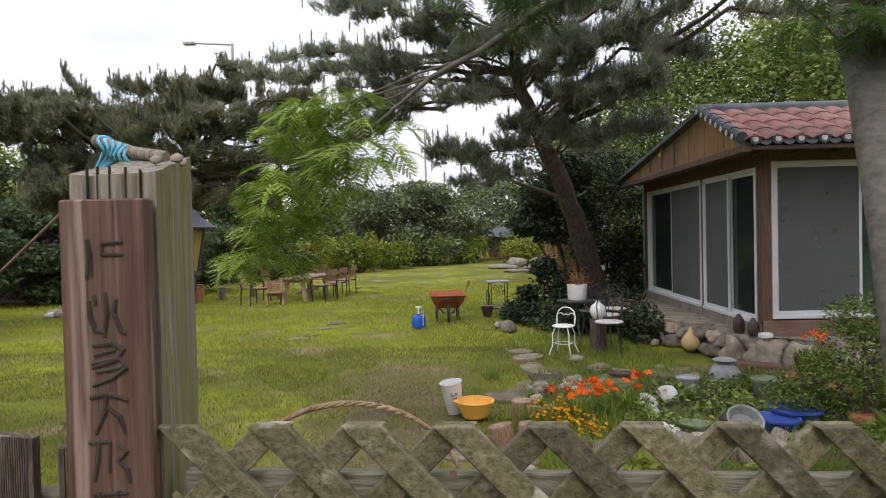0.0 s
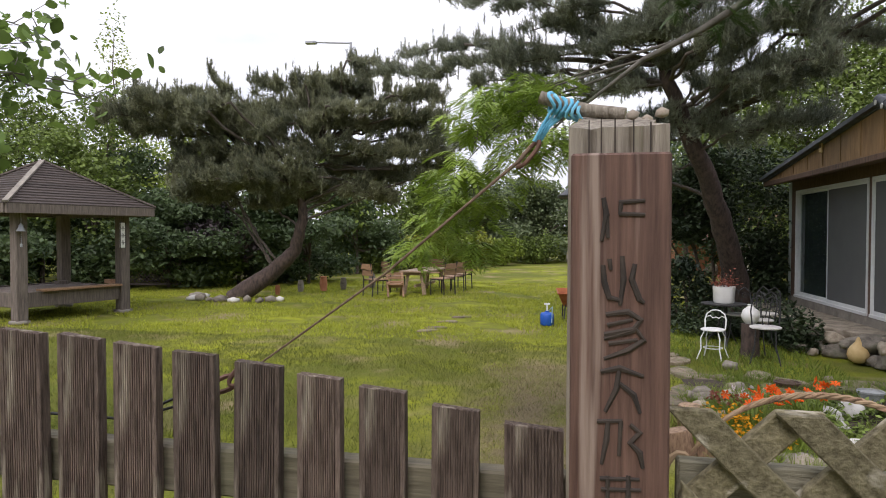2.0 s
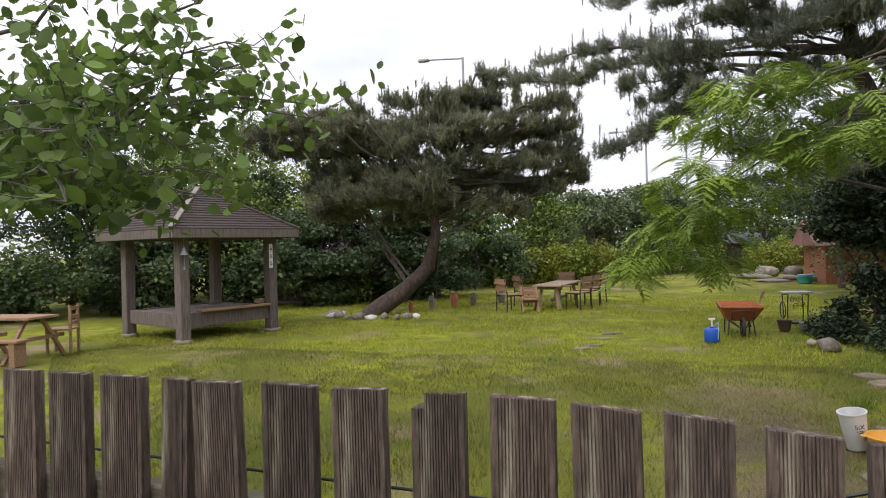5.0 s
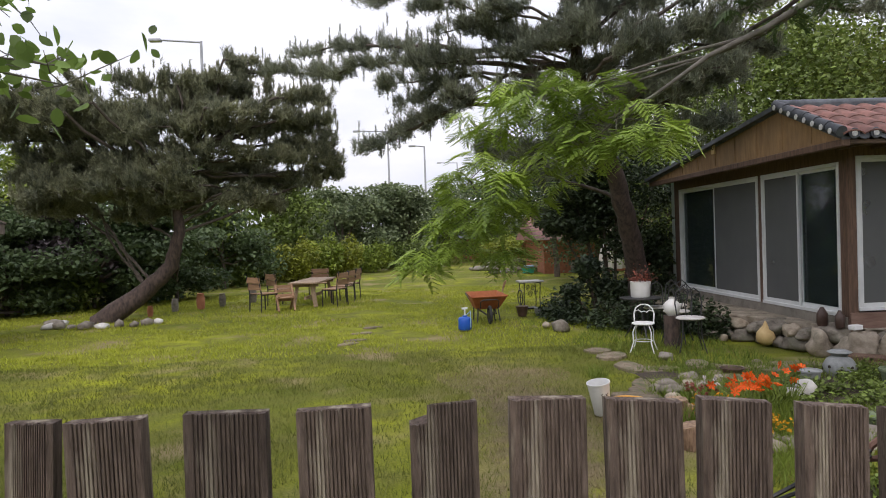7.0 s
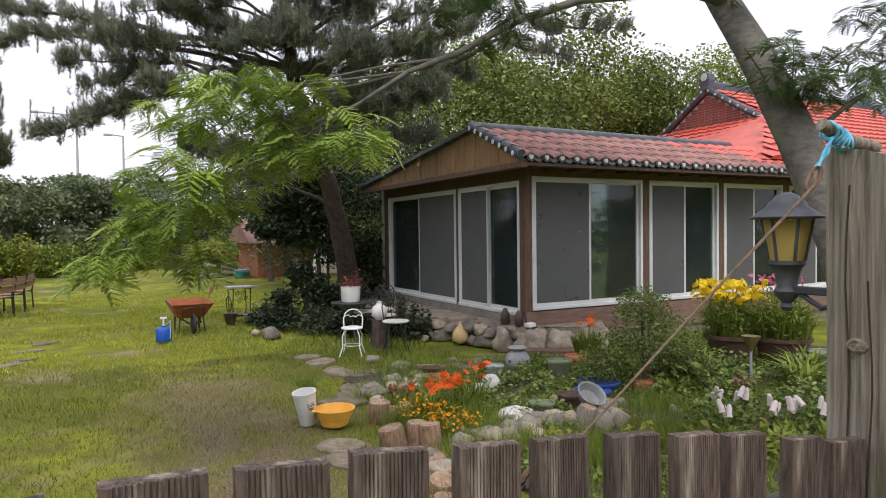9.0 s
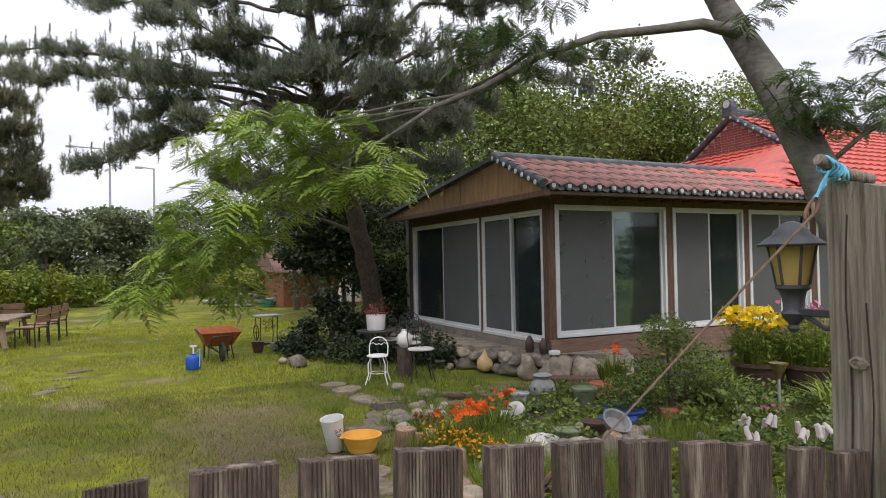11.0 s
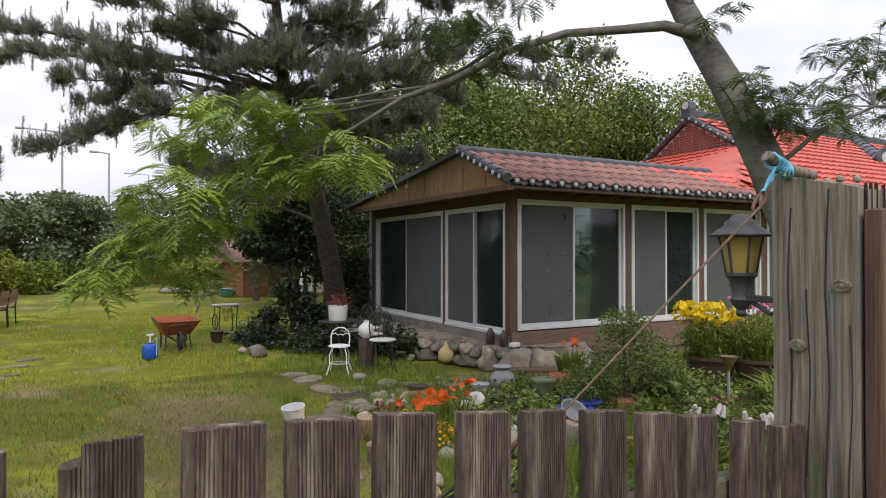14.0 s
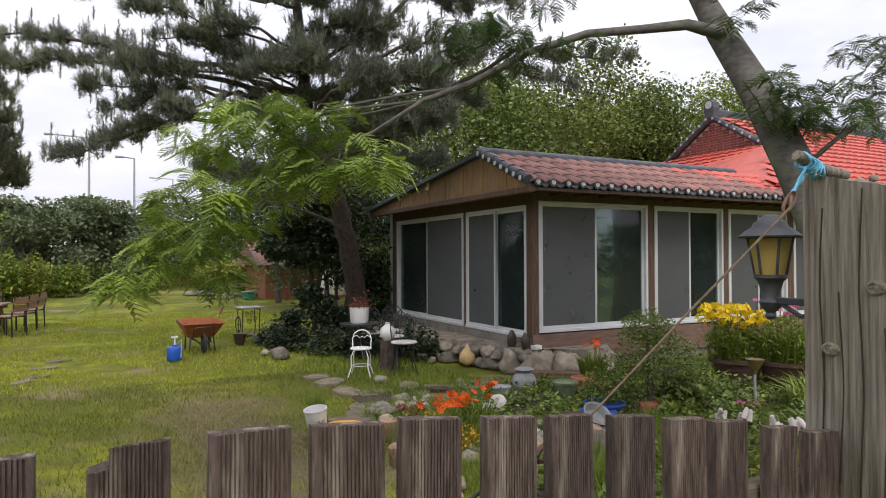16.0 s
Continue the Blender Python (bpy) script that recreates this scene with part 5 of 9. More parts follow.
# ---- trees ----
def pine(name, trunk_pts, trunk_r, boughs, mat, label, tufts, seed, nl=0.13, per=16, wid=0.0055, candle=0.5):
    """A pine: a bent trunk, and boughs that each carry flat sprays of needle brushes with upright candles on top."""
    rs = np.random.default_rng(seed)
    x0, y0 = trunk_pts[0][0], trunk_pts[0][1]
    ob = thing(name, x0, y0, 0, 0, label, "tree")
    tp = np.array([(p[0] - x0, p[1] - y0, p[2]) for p in trunk_pts])
    g = S()
    fine = []
    for i in range(len(tp) - 1):
        for t in np.linspace(0, 1, 5)[:-1]:
            fine.append(tp[i] * (1 - t) + tp[i + 1] * t + rs.normal(size=3) * 0.015)
    fine.append(tp[-1])
    fine = np.array(fine)
    k = np.linspace(0, 1, len(fine))
    g.tube([tuple(p) for p in fine], [trunk_r * (1 - 0.78 * t) for t in k], 14)
    part("trunk", g, M["bark"], ob, "reddish brown cracked bark", smooth=True)
    P, D, CP = [], [], []
    up = np.array([0, 0, 1.0])
    boughs = [(*b[:6], b[6] * 0.85) for b in boughs]
    area = sum(math.dist(b[:3], b[3:6]) * b[6] + b[6] ** 2 for b in boughs)
    for b in boughs:
        a, e, w = np.array(b[:3]) - (x0, y0, 0), np.array(b[3:6]) - (x0, y0, 0), b[6]
        da = np.linalg.norm(fine - a, axis=1).min()
        de = np.linalg.norm(fine - e, axis=1).min()
        tip, root = (a, e) if da > de else (e, a)
        d = np.linalg.norm(fine - (root - np.array([0, 0, 0.4 * min(da, de)])), axis=1)
        src = fine[max(int(np.argmin(d)), len(fine) // 3)]
        gl = S()
        L = np.linalg.norm(tip - root)
        r0 = 0.009 + 0.006 * min(2.2, np.linalg.norm(root - src)) + 0.004 * L
        limb(gl, src, root - (0, 0, 0.04), r0 * 1.3, r0, 0.08, 6, rs)
        ax = limb(gl, root - (0, 0, 0.04), tip, r0, 0.007, 0.07, 6, rs)
        n = int(tufts * (L * w + w * w) / area)
        along = (tip - root) / L
        side = unit(np.cross(along, up)[None])[0]
        # flat sprays leave the bough on both sides, so the outline is broken into fingers
        ns_ = max(10, int(L / 0.075) + int(w / 0.035))
        for q in range(ns_):
            t = rs.uniform(0.0, 1.0)
            f = t * (len(ax) - 1.001)
            o = ax[int(f)] * (1 - f % 1) + ax[int(f) + 1] * (f % 1)
            fwd = rs.uniform(0.25, 1.0)
            s = rs.choice((-1, 1)) * rs.uniform(0.2, 1.0)
            lw = w * rs.uniform(0.55, 1.15) * (1.15 - 0.5 * t)
            end = o + (along * fwd * 0.7 + side * s) * lw + up * rs.normal(0.16, 0.34) * w
            gl.tube([tuple(o), tuple((o + end) / 2 + rs.normal(size=3) * 0.03), tuple(end)], [0.005, 0.004, 0.002], 4)
            m = max(3, n // ns_)
            u = rs.beta(1.2, 1.0, m)[:, None]
            pts = o + (end - o) * u + rs.normal(size=(m, 3)) * np.array([0.05, 0.05, 0.035]) * (0.6 + w)
            pts[:, 2] += 0.10 * w * rs.random(m)
            P.append(pts)
            D.append(unit((end - o)[None]) * 0.6 + up * 0.8 + rs.normal(size=(m, 3)) * 0.3)
            if rs.random() < candle:
                for c in range(1):
                    c0 = end + rs.normal(size=3) * 0.07
                    hh = rs.uniform(0.08, 0.22)
                    CP.append(c0 + up * np.linspace(0, hh, 5)[:, None])
        part("limb", gl, M["limb_bark"], ob, smooth=True)
    P, D = np.concatenate(P), np.concatenate(D)
    v, f = needle_tufts(P, D, nl, per, wid, rs)
    if CP:
        CP = np.concatenate(CP)
        v2, f2 = needle_tufts(CP, np.tile((0, 0, 1.0), (len(CP), 1)), nl * 0.5, per, wid, rs)
        f = np.concatenate([f, f2 + len(v)])
        v = np.concatenate([v, v2])
    part("needles", mesh_np("needles", v, f, mat), mat, ob, "grey-green needle brushes in flat sprays")
    return ob


BOUGHS_LEFT = []
PADS = [(-8.37, 13.12, 4.37, 1.08), (-6.95, 12.97, 4.62, 1.03), (-7.75, 13.65, 3.61, 0.97), (-6.3, 13.61, 4.35, 1.13), (-6.55, 13.11, 2.96, 0.93), (-5.6, 14.48, 4.89, 1.08), (-5.07, 13.4, 3.61, 1.08), (-5.93, 13.96, 2.47, 0.87), (-4.2, 14.33, 5.23, 0.87), (-3.59, 14.11, 4.39, 1.03), (-4.11, 14.79, 3.27, 0.93), (-2.82, 15.01, 4.81, 0.82), (-2.51, 14.7, 3.84, 0.87), (-3.14, 14.91, 3.01, 0.82), (-2.04, 15.07, 3.23, 0.51), (-5.07, 14.89, 2.54, 0.87), (-3.77, 14.89, 5.66, 0.56), (-7.71, 13.77, 2.69, 0.77)]
for x, y, z, r in PADS:
    for j in range(2 if r < 0.7 else 3):
        a, l = rng.normal(0.35, 0.5), r * rng.uniform(0.75, 1.0)
        c = np.array([x, y, z]) + rng.normal(size=3) * np.array([0.3, 0.3, 0.24]) * r
        d = np.array([math.cos(a), math.sin(a), rng.normal(0, 0.12)]) * l
        BOUGHS_LEFT.append((*(c - d), *(c + d), r * 0.52))
BOUGHS_LEFT += [(-9.01, 12.9, 4.9, -7.3, 13.45, 4.42, 0.4), (-1.67, 15.08, 3.33, -3.04, 14.62, 3.21, 0.2), (-1.81, 15.04, 4.13, -3.01, 14.65, 4.38, 0.3), (-2.14, 14.94, 5.11, -3.39, 14.53, 4.88, 0.35), (-7.17, 13.29, 5.42, -6.67, 13.45, 4.64, 0.25), (-4.11, 14.62, 5.94, -3.72, 14.74, 5.3, 0.35), (-3.24, 14.91, 5.84, -3.33, 14.87, 5.07, 0.3), (-4.89, 14.26, 5.45, -4.84, 14.26, 4.82, 0.3), (-7.97, 13.03, 4.89, -6.66, 13.46, 4.99, 0.3)]
BOUGHS_RIGHT = [(-2.73, 12.42, 5.05, 1.19, 9.33, 4.34, 0.36), (-2.27, 12.64, 5.45, 0.28, 10.16, 4.86, 0.28), (-0.5, 10.55, 4.25, 1.17, 9.22, 4.16, 0.26), (-0.95, 10.98, 3.17, 0.65, 9.71, 3.69, 0.34), (-0.17, 10.26, 3.85, 0.87, 9.49, 4.19, 0.26), (-0.12, 10.67, 3.38, 0.99, 9.76, 3.85, 0.25), (0.52, 9.58, 4.84, 1.66, 8.87, 4.91, 0.28), (1.62, 8.65, 4.26, 2.74, 8.19, 4.58, 0.4), (2.73, 8.18, 4.04, 4.54, 6.9, 4.39, 0.52), (3.55, 7.54, 4.62, 4.64, 6.85, 4.68, 0.36), (3.3, 8.2, 3.63, 4.25, 7.26, 3.69, 0.42)]
BOUGHS_RIGHT += [(1.8, 8.71, 5.41, 3.3, 7.91, 5.31, 0.6), (-0.72, 10.71, 5.74, 1.42, 9.13, 5.58, 0.5), (3.64, 7.51, 5.3, 4.98, 6.81, 5.21, 0.5), (5.3, 7.3, 4.76, 6.91, 6.68, 4.64, 0.26), (5.09, 7.29, 4.45, 6.2, 7.04, 4.24, 0.2), (2.46, 10.11, 3.47, 3.44, 9.37, 3.33, 0.5), (1.41, 11.55, 3.23, 2.28, 10.63, 2.74, 0.4), (1.88, 9.3, 4.01, 2.68, 9.21, 3.82, 0.45), (3.08, 9.35, 3.97, 3.4, 8.71, 3.45, 0.4), (0.98, 9.34, 4.79, 1.81, 8.89, 4.46, 0.3), (2.29, 8.88, 4.92, 3.44, 8.28, 4.83, 0.5)]
BOUGHS_LEFT += [(-7.99, 13.01, 4.41, -6.42, 13.52, 4.15, 0.5), (-7.12, 13.08, 3.6, -5.58, 13.58, 3.41, 0.45), (-7.76, 13.07, 3.09, -6.2, 13.58, 2.77, 0.45), (-6.02, 13.22, 3.01, -4.49, 13.72, 2.82, 0.45), (-4.47, 13.74, 3.76, -2.69, 14.32, 3.57, 0.45), (-4.37, 14.18, 2.7, -3.06, 14.61, 2.52, 0.4), (-5.73, 13.33, 4.34, -3.95, 13.92, 4.15, 0.5), (-8.73, 13.2, 4.78, -7.66, 13.54, 4.6, 0.4)]
BOUGHS_RIGHT += [(2.08, 8.87, 4.49, 3.35, 8.08, 4.32, 0.5), (2.46, 8.99, 4.08, 3.49, 8.23, 3.94, 0.45), (2.53, 8.54, 5.01, 3.71, 7.69, 5.0, 0.5), (3.25, 8.79, 3.62, 3.83, 8.03, 3.45, 0.4), (1.59, 9.36, 4.8, 2.33, 9.08, 4.42, 0.35), (3.35, 7.86, 4.38, 4.06, 7.37, 4.07, 0.4), (3.06, 9.34, 3.26, 3.68, 8.55, 2.98, 0.45)]
# the last four boughs, above the view, are added to shade the garden
BOUGHS_RIGHT += [(0.01, 9.34, 4.3, 1.8, 9.0, 4.34, 0.4), (0.54, 9.37, 3.79, 2.29, 8.83, 3.77, 0.45), (1.8, 8.6, 4.52, 3.22, 8.32, 4.4, 0.45), (1.12, 9.9, 2.97, 2.76, 9.45, 3.08, 0.42), (1.58, 10.13, 2.53, 2.86, 9.65, 2.65, 0.36), (3.04, 8.29, 3.61, 4.42, 8.01, 3.68, 0.45), (3.42, 8.71, 3.07, 4.46, 8.2, 3.1, 0.4), (0.11, 8.87, 5.03, 1.81, 8.61, 4.93, 0.4), (2.47, 9.03, 3.46, 3.37, 8.9, 3.02, 0.4), (3.9, 7.98, 4.18, 4.95, 7.86, 4.02, 0.4), (1.0, 8.5, 7.0, 3.6, 9.2, 6.9, 1.0), (2.4, 7.4, 7.4, 2.5, 10.4, 7.3, 1.0), (0.8, 9.8, 6.4, 2.0, 9.0, 6.5, 0.9), (3.2, 8.6, 7.0, 4.6, 7.6, 6.6, 0.9)]
pine("leaning_pine", [(-7.0, 13.95, -0.1), (-6.5, 14.05, 0.3), (-5.95, 14.2, 0.68), (-5.45, 14.2, 1.2), (-5.2, 14.1, 1.9), (-5.25, 14.1, 2.7), (-4.8, 14.2, 3.8)], 0.26, BOUGHS_LEFT, M["needle"],
     "broad pine with a strongly leaning curved trunk", 31000, 11, 0.145, 14, 0.0075, 0.8)
pine("tall_pine", [(4.15, 10.9, -0.1), (4.05, 10.72, 0.55), (3.73, 10.17, 1.5), (3.36, 9.65, 2.3), (2.98, 9.2, 3.0), (2.6, 8.95, 3.8), (2.45, 8.85, 5.0), (2.3, 8.9, 6.6)], 0.22, BOUGHS_RIGHT, M["needle_r"],
     "tall dark pine beside the house with spreading boughs", 29000, 12, 0.12, 16, 0.0046, 0.7)
tagged(bpy.data.objects["tall_pine"])


# the silk tree: leaning grey trunk, one long branch over the gate, feathery leaves
def frond_mesh(seed, pairs, length, droop):
    """A twice-divided leaf along x: vertices and quads."""
    rs = np.random.default_rng(seed)
    V, F = [], []

    def spine(t):
        return np.array([length * t * math.cos(droop * t), 0, -length * t * math.sin(droop * t) * 0.9])

    for i in range(pairs):
        t = 0.16 + 0.84 * (i + 0.5) / pairs
        p = spine(t)
        pl = length * (0.34 * math.sin(math.pi * (0.16 + 0.72 * t)) + 0.06)
        for sgn in (-1, 1):
            an = radians(62 - 34 * t)
            d = np.array([math.cos(an), sgn * math.sin(an), -0.22 - 0.2 * rs.random()])
            d /= np.linalg.norm(d)
            nl = 6
            for j in range(nl):
                u = (j + 0.6) / nl
                b = p + d * pl * u
                ll = pl * 0.15 * math.sin(math.pi * (0.2 + 0.7 * u)) + 0.002
                for s2 in (-1, 1):
                    sd = np.cross(d, [0, 0, 1.0]) * s2
                    e = unit(d * 0.55 + sd)
                    wv = d * (pl / nl * 0.42)
                    o = len(V)
                    V += [b - wv, b + wv, b + e * ll + wv * 0.7, b + e * ll - wv * 0.9]
                    F.append((o, o + 1, o + 2, o + 3))
        o = len(V)
    # the midrib
    for i in range(6):
        a, b = spine(i / 6), spine((i + 1) / 6)
        o = len(V)
        w = np.array([0, 0.0016, 0])
        V += [a - w, a + w, b + w, b - w]
        F.append((o, o + 1, o + 2, o + 3))
    return np.array(V), np.array(F)


FRONDS = [frond_mesh(s, p, 1.0, dr) for s, p, dr in ((1, 6, 0.5), (2, 7, 0.8), (3, 6, 0.35), (4, 7, 1.1))]


def fronds_at(pos, size, rs, per=8, flat=0.2):
    """Whorls of feathery leaves round twig ends."""
    V, F, o = [], [], 0
    for p, sz in zip(pos, size):
        a0 = rs.uniform(0, 6.28)
        for k in range(per):
            v, f = FRONDS[rs.integers(4)]
            a = a0 + k * 6.28 / per + rs.normal() * 0.3
            el = rs.normal(flat, 0.22)
            m = np.array(Euler((rs.normal() * 0.25, -el, a)).to_matrix())
            V.append((v * sz * rs.uniform(0.75, 1.2)) @ m.T + p)
            F.append(f + o)
            o += len(v)
    return np.concatenate(V), np.concatenate(F)


def silk_tree():
    rs = np.random.default_rng(5)
    bx, by = 3.21, 0.95
    ob = thing("silk_tree", bx, by, 0, 0, "silk tree with leaning grey trunk and feathery light green leaves", "tree")

    def rel(*pts):
        return [(x - bx, y - by, z) for x, y, z in pts]

    g = S()
    g.tube(rel((3.2, 0.92, -0.1), (3.24, 1.08, 0.9), (3.30, 1.33, 1.6), (3.39, 1.62, 2.15), (3.48, 1.95, 2.7), (3.5, 2.2, 3.1), (3.55, 2.5, 3.6), (3.7, 2.8, 4.4)), [0.15, 0.125, 0.112, 0.104, 0.098, 0.088, 0.068, 0.045], 16)
    part("trunk", g, M["bark_grey"], ob, "leaning smooth grey trunk", smooth=True)
    g = S()
    main = [(3.46, 2.12, 3.05), (3.2, 2.2, 3.1), (2.93, 2.3, 3.06), (2.55, 2.39, 3.0), (2.18, 2.5, 2.86), (1.84, 2.58, 2.66), (1.56, 2.65, 2.54), (1.3, 2.75, 2.36)]
    g.tube(rel(*main), [0.046, 0.034, 0.028, 0.025, 0.022, 0.018, 0.014, 0.009], 10)
    part("branch", g, M["bark_grey"], ob, "long crooked grey branch", smooth=True)
    for pts, r in ((((3.5, 2.25, 3.3), (3.3, 2.6, 3.7), (2.8, 3.0, 4.0), (2.2, 3.2, 4.2)), 0.035), (((3.5, 2.25, 3.35), (3.9, 2.2, 3.8), (4.5, 2.1, 4.1)), 0.03),
                   (((1.7, 2.62, 2.58), (1.35, 2.9, 2.5), (0.9, 3.2, 2.42), (0.55, 3.45, 2.25)), 0.008), (((1.56, 2.65, 2.54), (1.1, 3.0, 2.5), (0.7, 3.3, 2.3), (0.35, 3.6, 2.0)), 0.007),
                   (((1.3, 2.75, 2.36), (0.95, 3.1, 2.2), (0.55, 3.4, 1.95), (0.25, 3.7, 1.7)), 0.007), (((1.3, 2.75, 2.36), (1.12, 2.85, 2.25), (0.95, 3.0, 2.1)), 0.009),
                   (((1.84, 2.58, 2.64), (1.45, 2.75, 2.58), (1.0, 3.1, 2.5)), 0.01), (((3.39, 1.6, 2.1), (3.7, 1.5, 2.35), (4.0, 1.35, 2.5), (4.4, 1.2, 2.5)), 0.016), (((3.42, 1.75, 2.3), (3.2, 1.7, 2.5), (3.05, 1.68, 2.6)), 0.008),
                   (((3.9, 2.2, 3.8), (4.3, 1.7, 3.5), (4.5, 1.3, 3.2)), 0.015)):
        part("twig", S().tube(rel(*pts), [r * (1 - 0.6 * i / (len(pts) - 1)) for i in range(len(pts))], 6), M["bark_grey"], ob, smooth=True)
    # flat leafy pads in tiers round the end of the long branch
    def pads(places, reach, whorls, lo, hi, per, flat, mat, label):
        ends, sz = [], []
        for x, y, z in places:
            for k in range(whorls):
                a, q = rs.uniform(0, 6.28), reach * math.sqrt(rs.random())
                ends.append((x - bx + q * math.cos(a), y - by + q * math.sin(a), z - 0.25 * q + rs.normal() * 0.025))
                sz.append(rs.uniform(lo, hi))
        v, f = fronds_at(np.array(ends), sz, rs, per, flat)
        part("leaves", mesh_np("leaves", v, f, mat), mat, ob, label)

    TIERS = [(0.82, 3.43, 2.7), (1.04, 3.08, 2.55), (1.1, 2.82, 2.37), (1.14, 2.57, 2.2), (0.57, 3.57, 2.55), (0.39, 3.79, 2.42), (0.74, 3.25, 2.38), (0.96, 3.02, 2.2), (0.49, 3.5, 2.18), (0.29, 3.73, 2.09),
             (0.69, 3.28, 2.07), (0.4, 3.56, 1.9), (0.16, 3.8, 1.78), (0.61, 3.21, 1.86), (0.25, 3.64, 1.62), (0.45, 3.42, 1.58), (0.12, 3.84, 1.53), (0.84, 3.08, 2.5), (1.04, 2.63, 2.15), (0.51, 3.38, 1.74)]
    pads(TIERS, 0.25, 5, 0.15, 0.25, 6, -0.1, M["silk"], "bright feathery leaves")
    LIMBS = [(1.3, 2.75, 2.36), (1.0, 3.05, 2.46), (0.9, 3.2, 2.42), (0.55, 3.45, 2.25), (0.7, 3.3, 2.3), (0.35, 3.6, 2.0), (0.55, 3.4, 1.95), (0.25, 3.7, 1.7), (1.12, 2.85, 2.25), (0.95, 3.0, 2.1)]
    for p in TIERS:
        q = min(LIMBS, key=lambda w: math.dist(w, p))
        part("twig", S().tube(rel(q, tuple((a + b) / 2 for a, b in zip(p, q)), p), [0.005, 0.004, 0.002], 5), M["bark_grey"], ob, smooth=True)
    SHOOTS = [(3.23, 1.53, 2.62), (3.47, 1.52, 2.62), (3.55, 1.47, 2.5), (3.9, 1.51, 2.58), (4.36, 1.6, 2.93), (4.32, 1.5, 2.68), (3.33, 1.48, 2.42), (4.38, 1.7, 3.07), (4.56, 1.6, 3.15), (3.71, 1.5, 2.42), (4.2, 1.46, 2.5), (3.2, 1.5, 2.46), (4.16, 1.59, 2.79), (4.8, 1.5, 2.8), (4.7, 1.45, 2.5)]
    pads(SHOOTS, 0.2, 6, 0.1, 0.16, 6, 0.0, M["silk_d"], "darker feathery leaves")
    for x, y, z in SHOOTS:
        r0 = (3.41, 1.66, 2.2) if x < 3.6 else (4.0, 1.35, 2.5)
        part("twig", S().tube(rel(r0, (0.5 * (r0[0] + x), 0.5 * (r0[1] + y), 0.5 * (r0[2] + z) + 0.04), (x, y, z)), [0.005, 0.004, 0.002], 5), M["bark_grey"], ob, smooth=True)
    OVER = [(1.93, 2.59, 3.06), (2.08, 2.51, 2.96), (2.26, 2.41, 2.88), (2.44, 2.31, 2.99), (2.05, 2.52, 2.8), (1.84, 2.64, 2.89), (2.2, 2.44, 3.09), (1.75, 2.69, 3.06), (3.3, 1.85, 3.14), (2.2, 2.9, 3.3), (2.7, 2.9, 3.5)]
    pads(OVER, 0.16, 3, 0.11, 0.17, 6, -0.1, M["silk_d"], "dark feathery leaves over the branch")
    # unseen crown leaves, added above the view to shade the near right ground
    for b in ((3.4, 2.9, 4.6), (4.6, 2.2, 4.7), (5.6, 3.0, 5.0), (3.9, 4.1, 5.0), (5.0, 4.4, 5.2), (2.6, 3.2, 4.9)):
        gl = S()
        limb(gl, (0.45, 1.6, 3.8), (b[0] - bx, b[1] - by, b[2]), 0.04, 0.012, 0.08, 6, rs)
        part("branch", gl, M["bark_grey"], ob, smooth=True)
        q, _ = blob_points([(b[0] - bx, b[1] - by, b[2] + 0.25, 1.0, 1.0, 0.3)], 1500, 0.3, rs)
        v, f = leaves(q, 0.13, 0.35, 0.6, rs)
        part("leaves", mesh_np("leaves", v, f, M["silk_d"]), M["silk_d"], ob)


silk_tree()


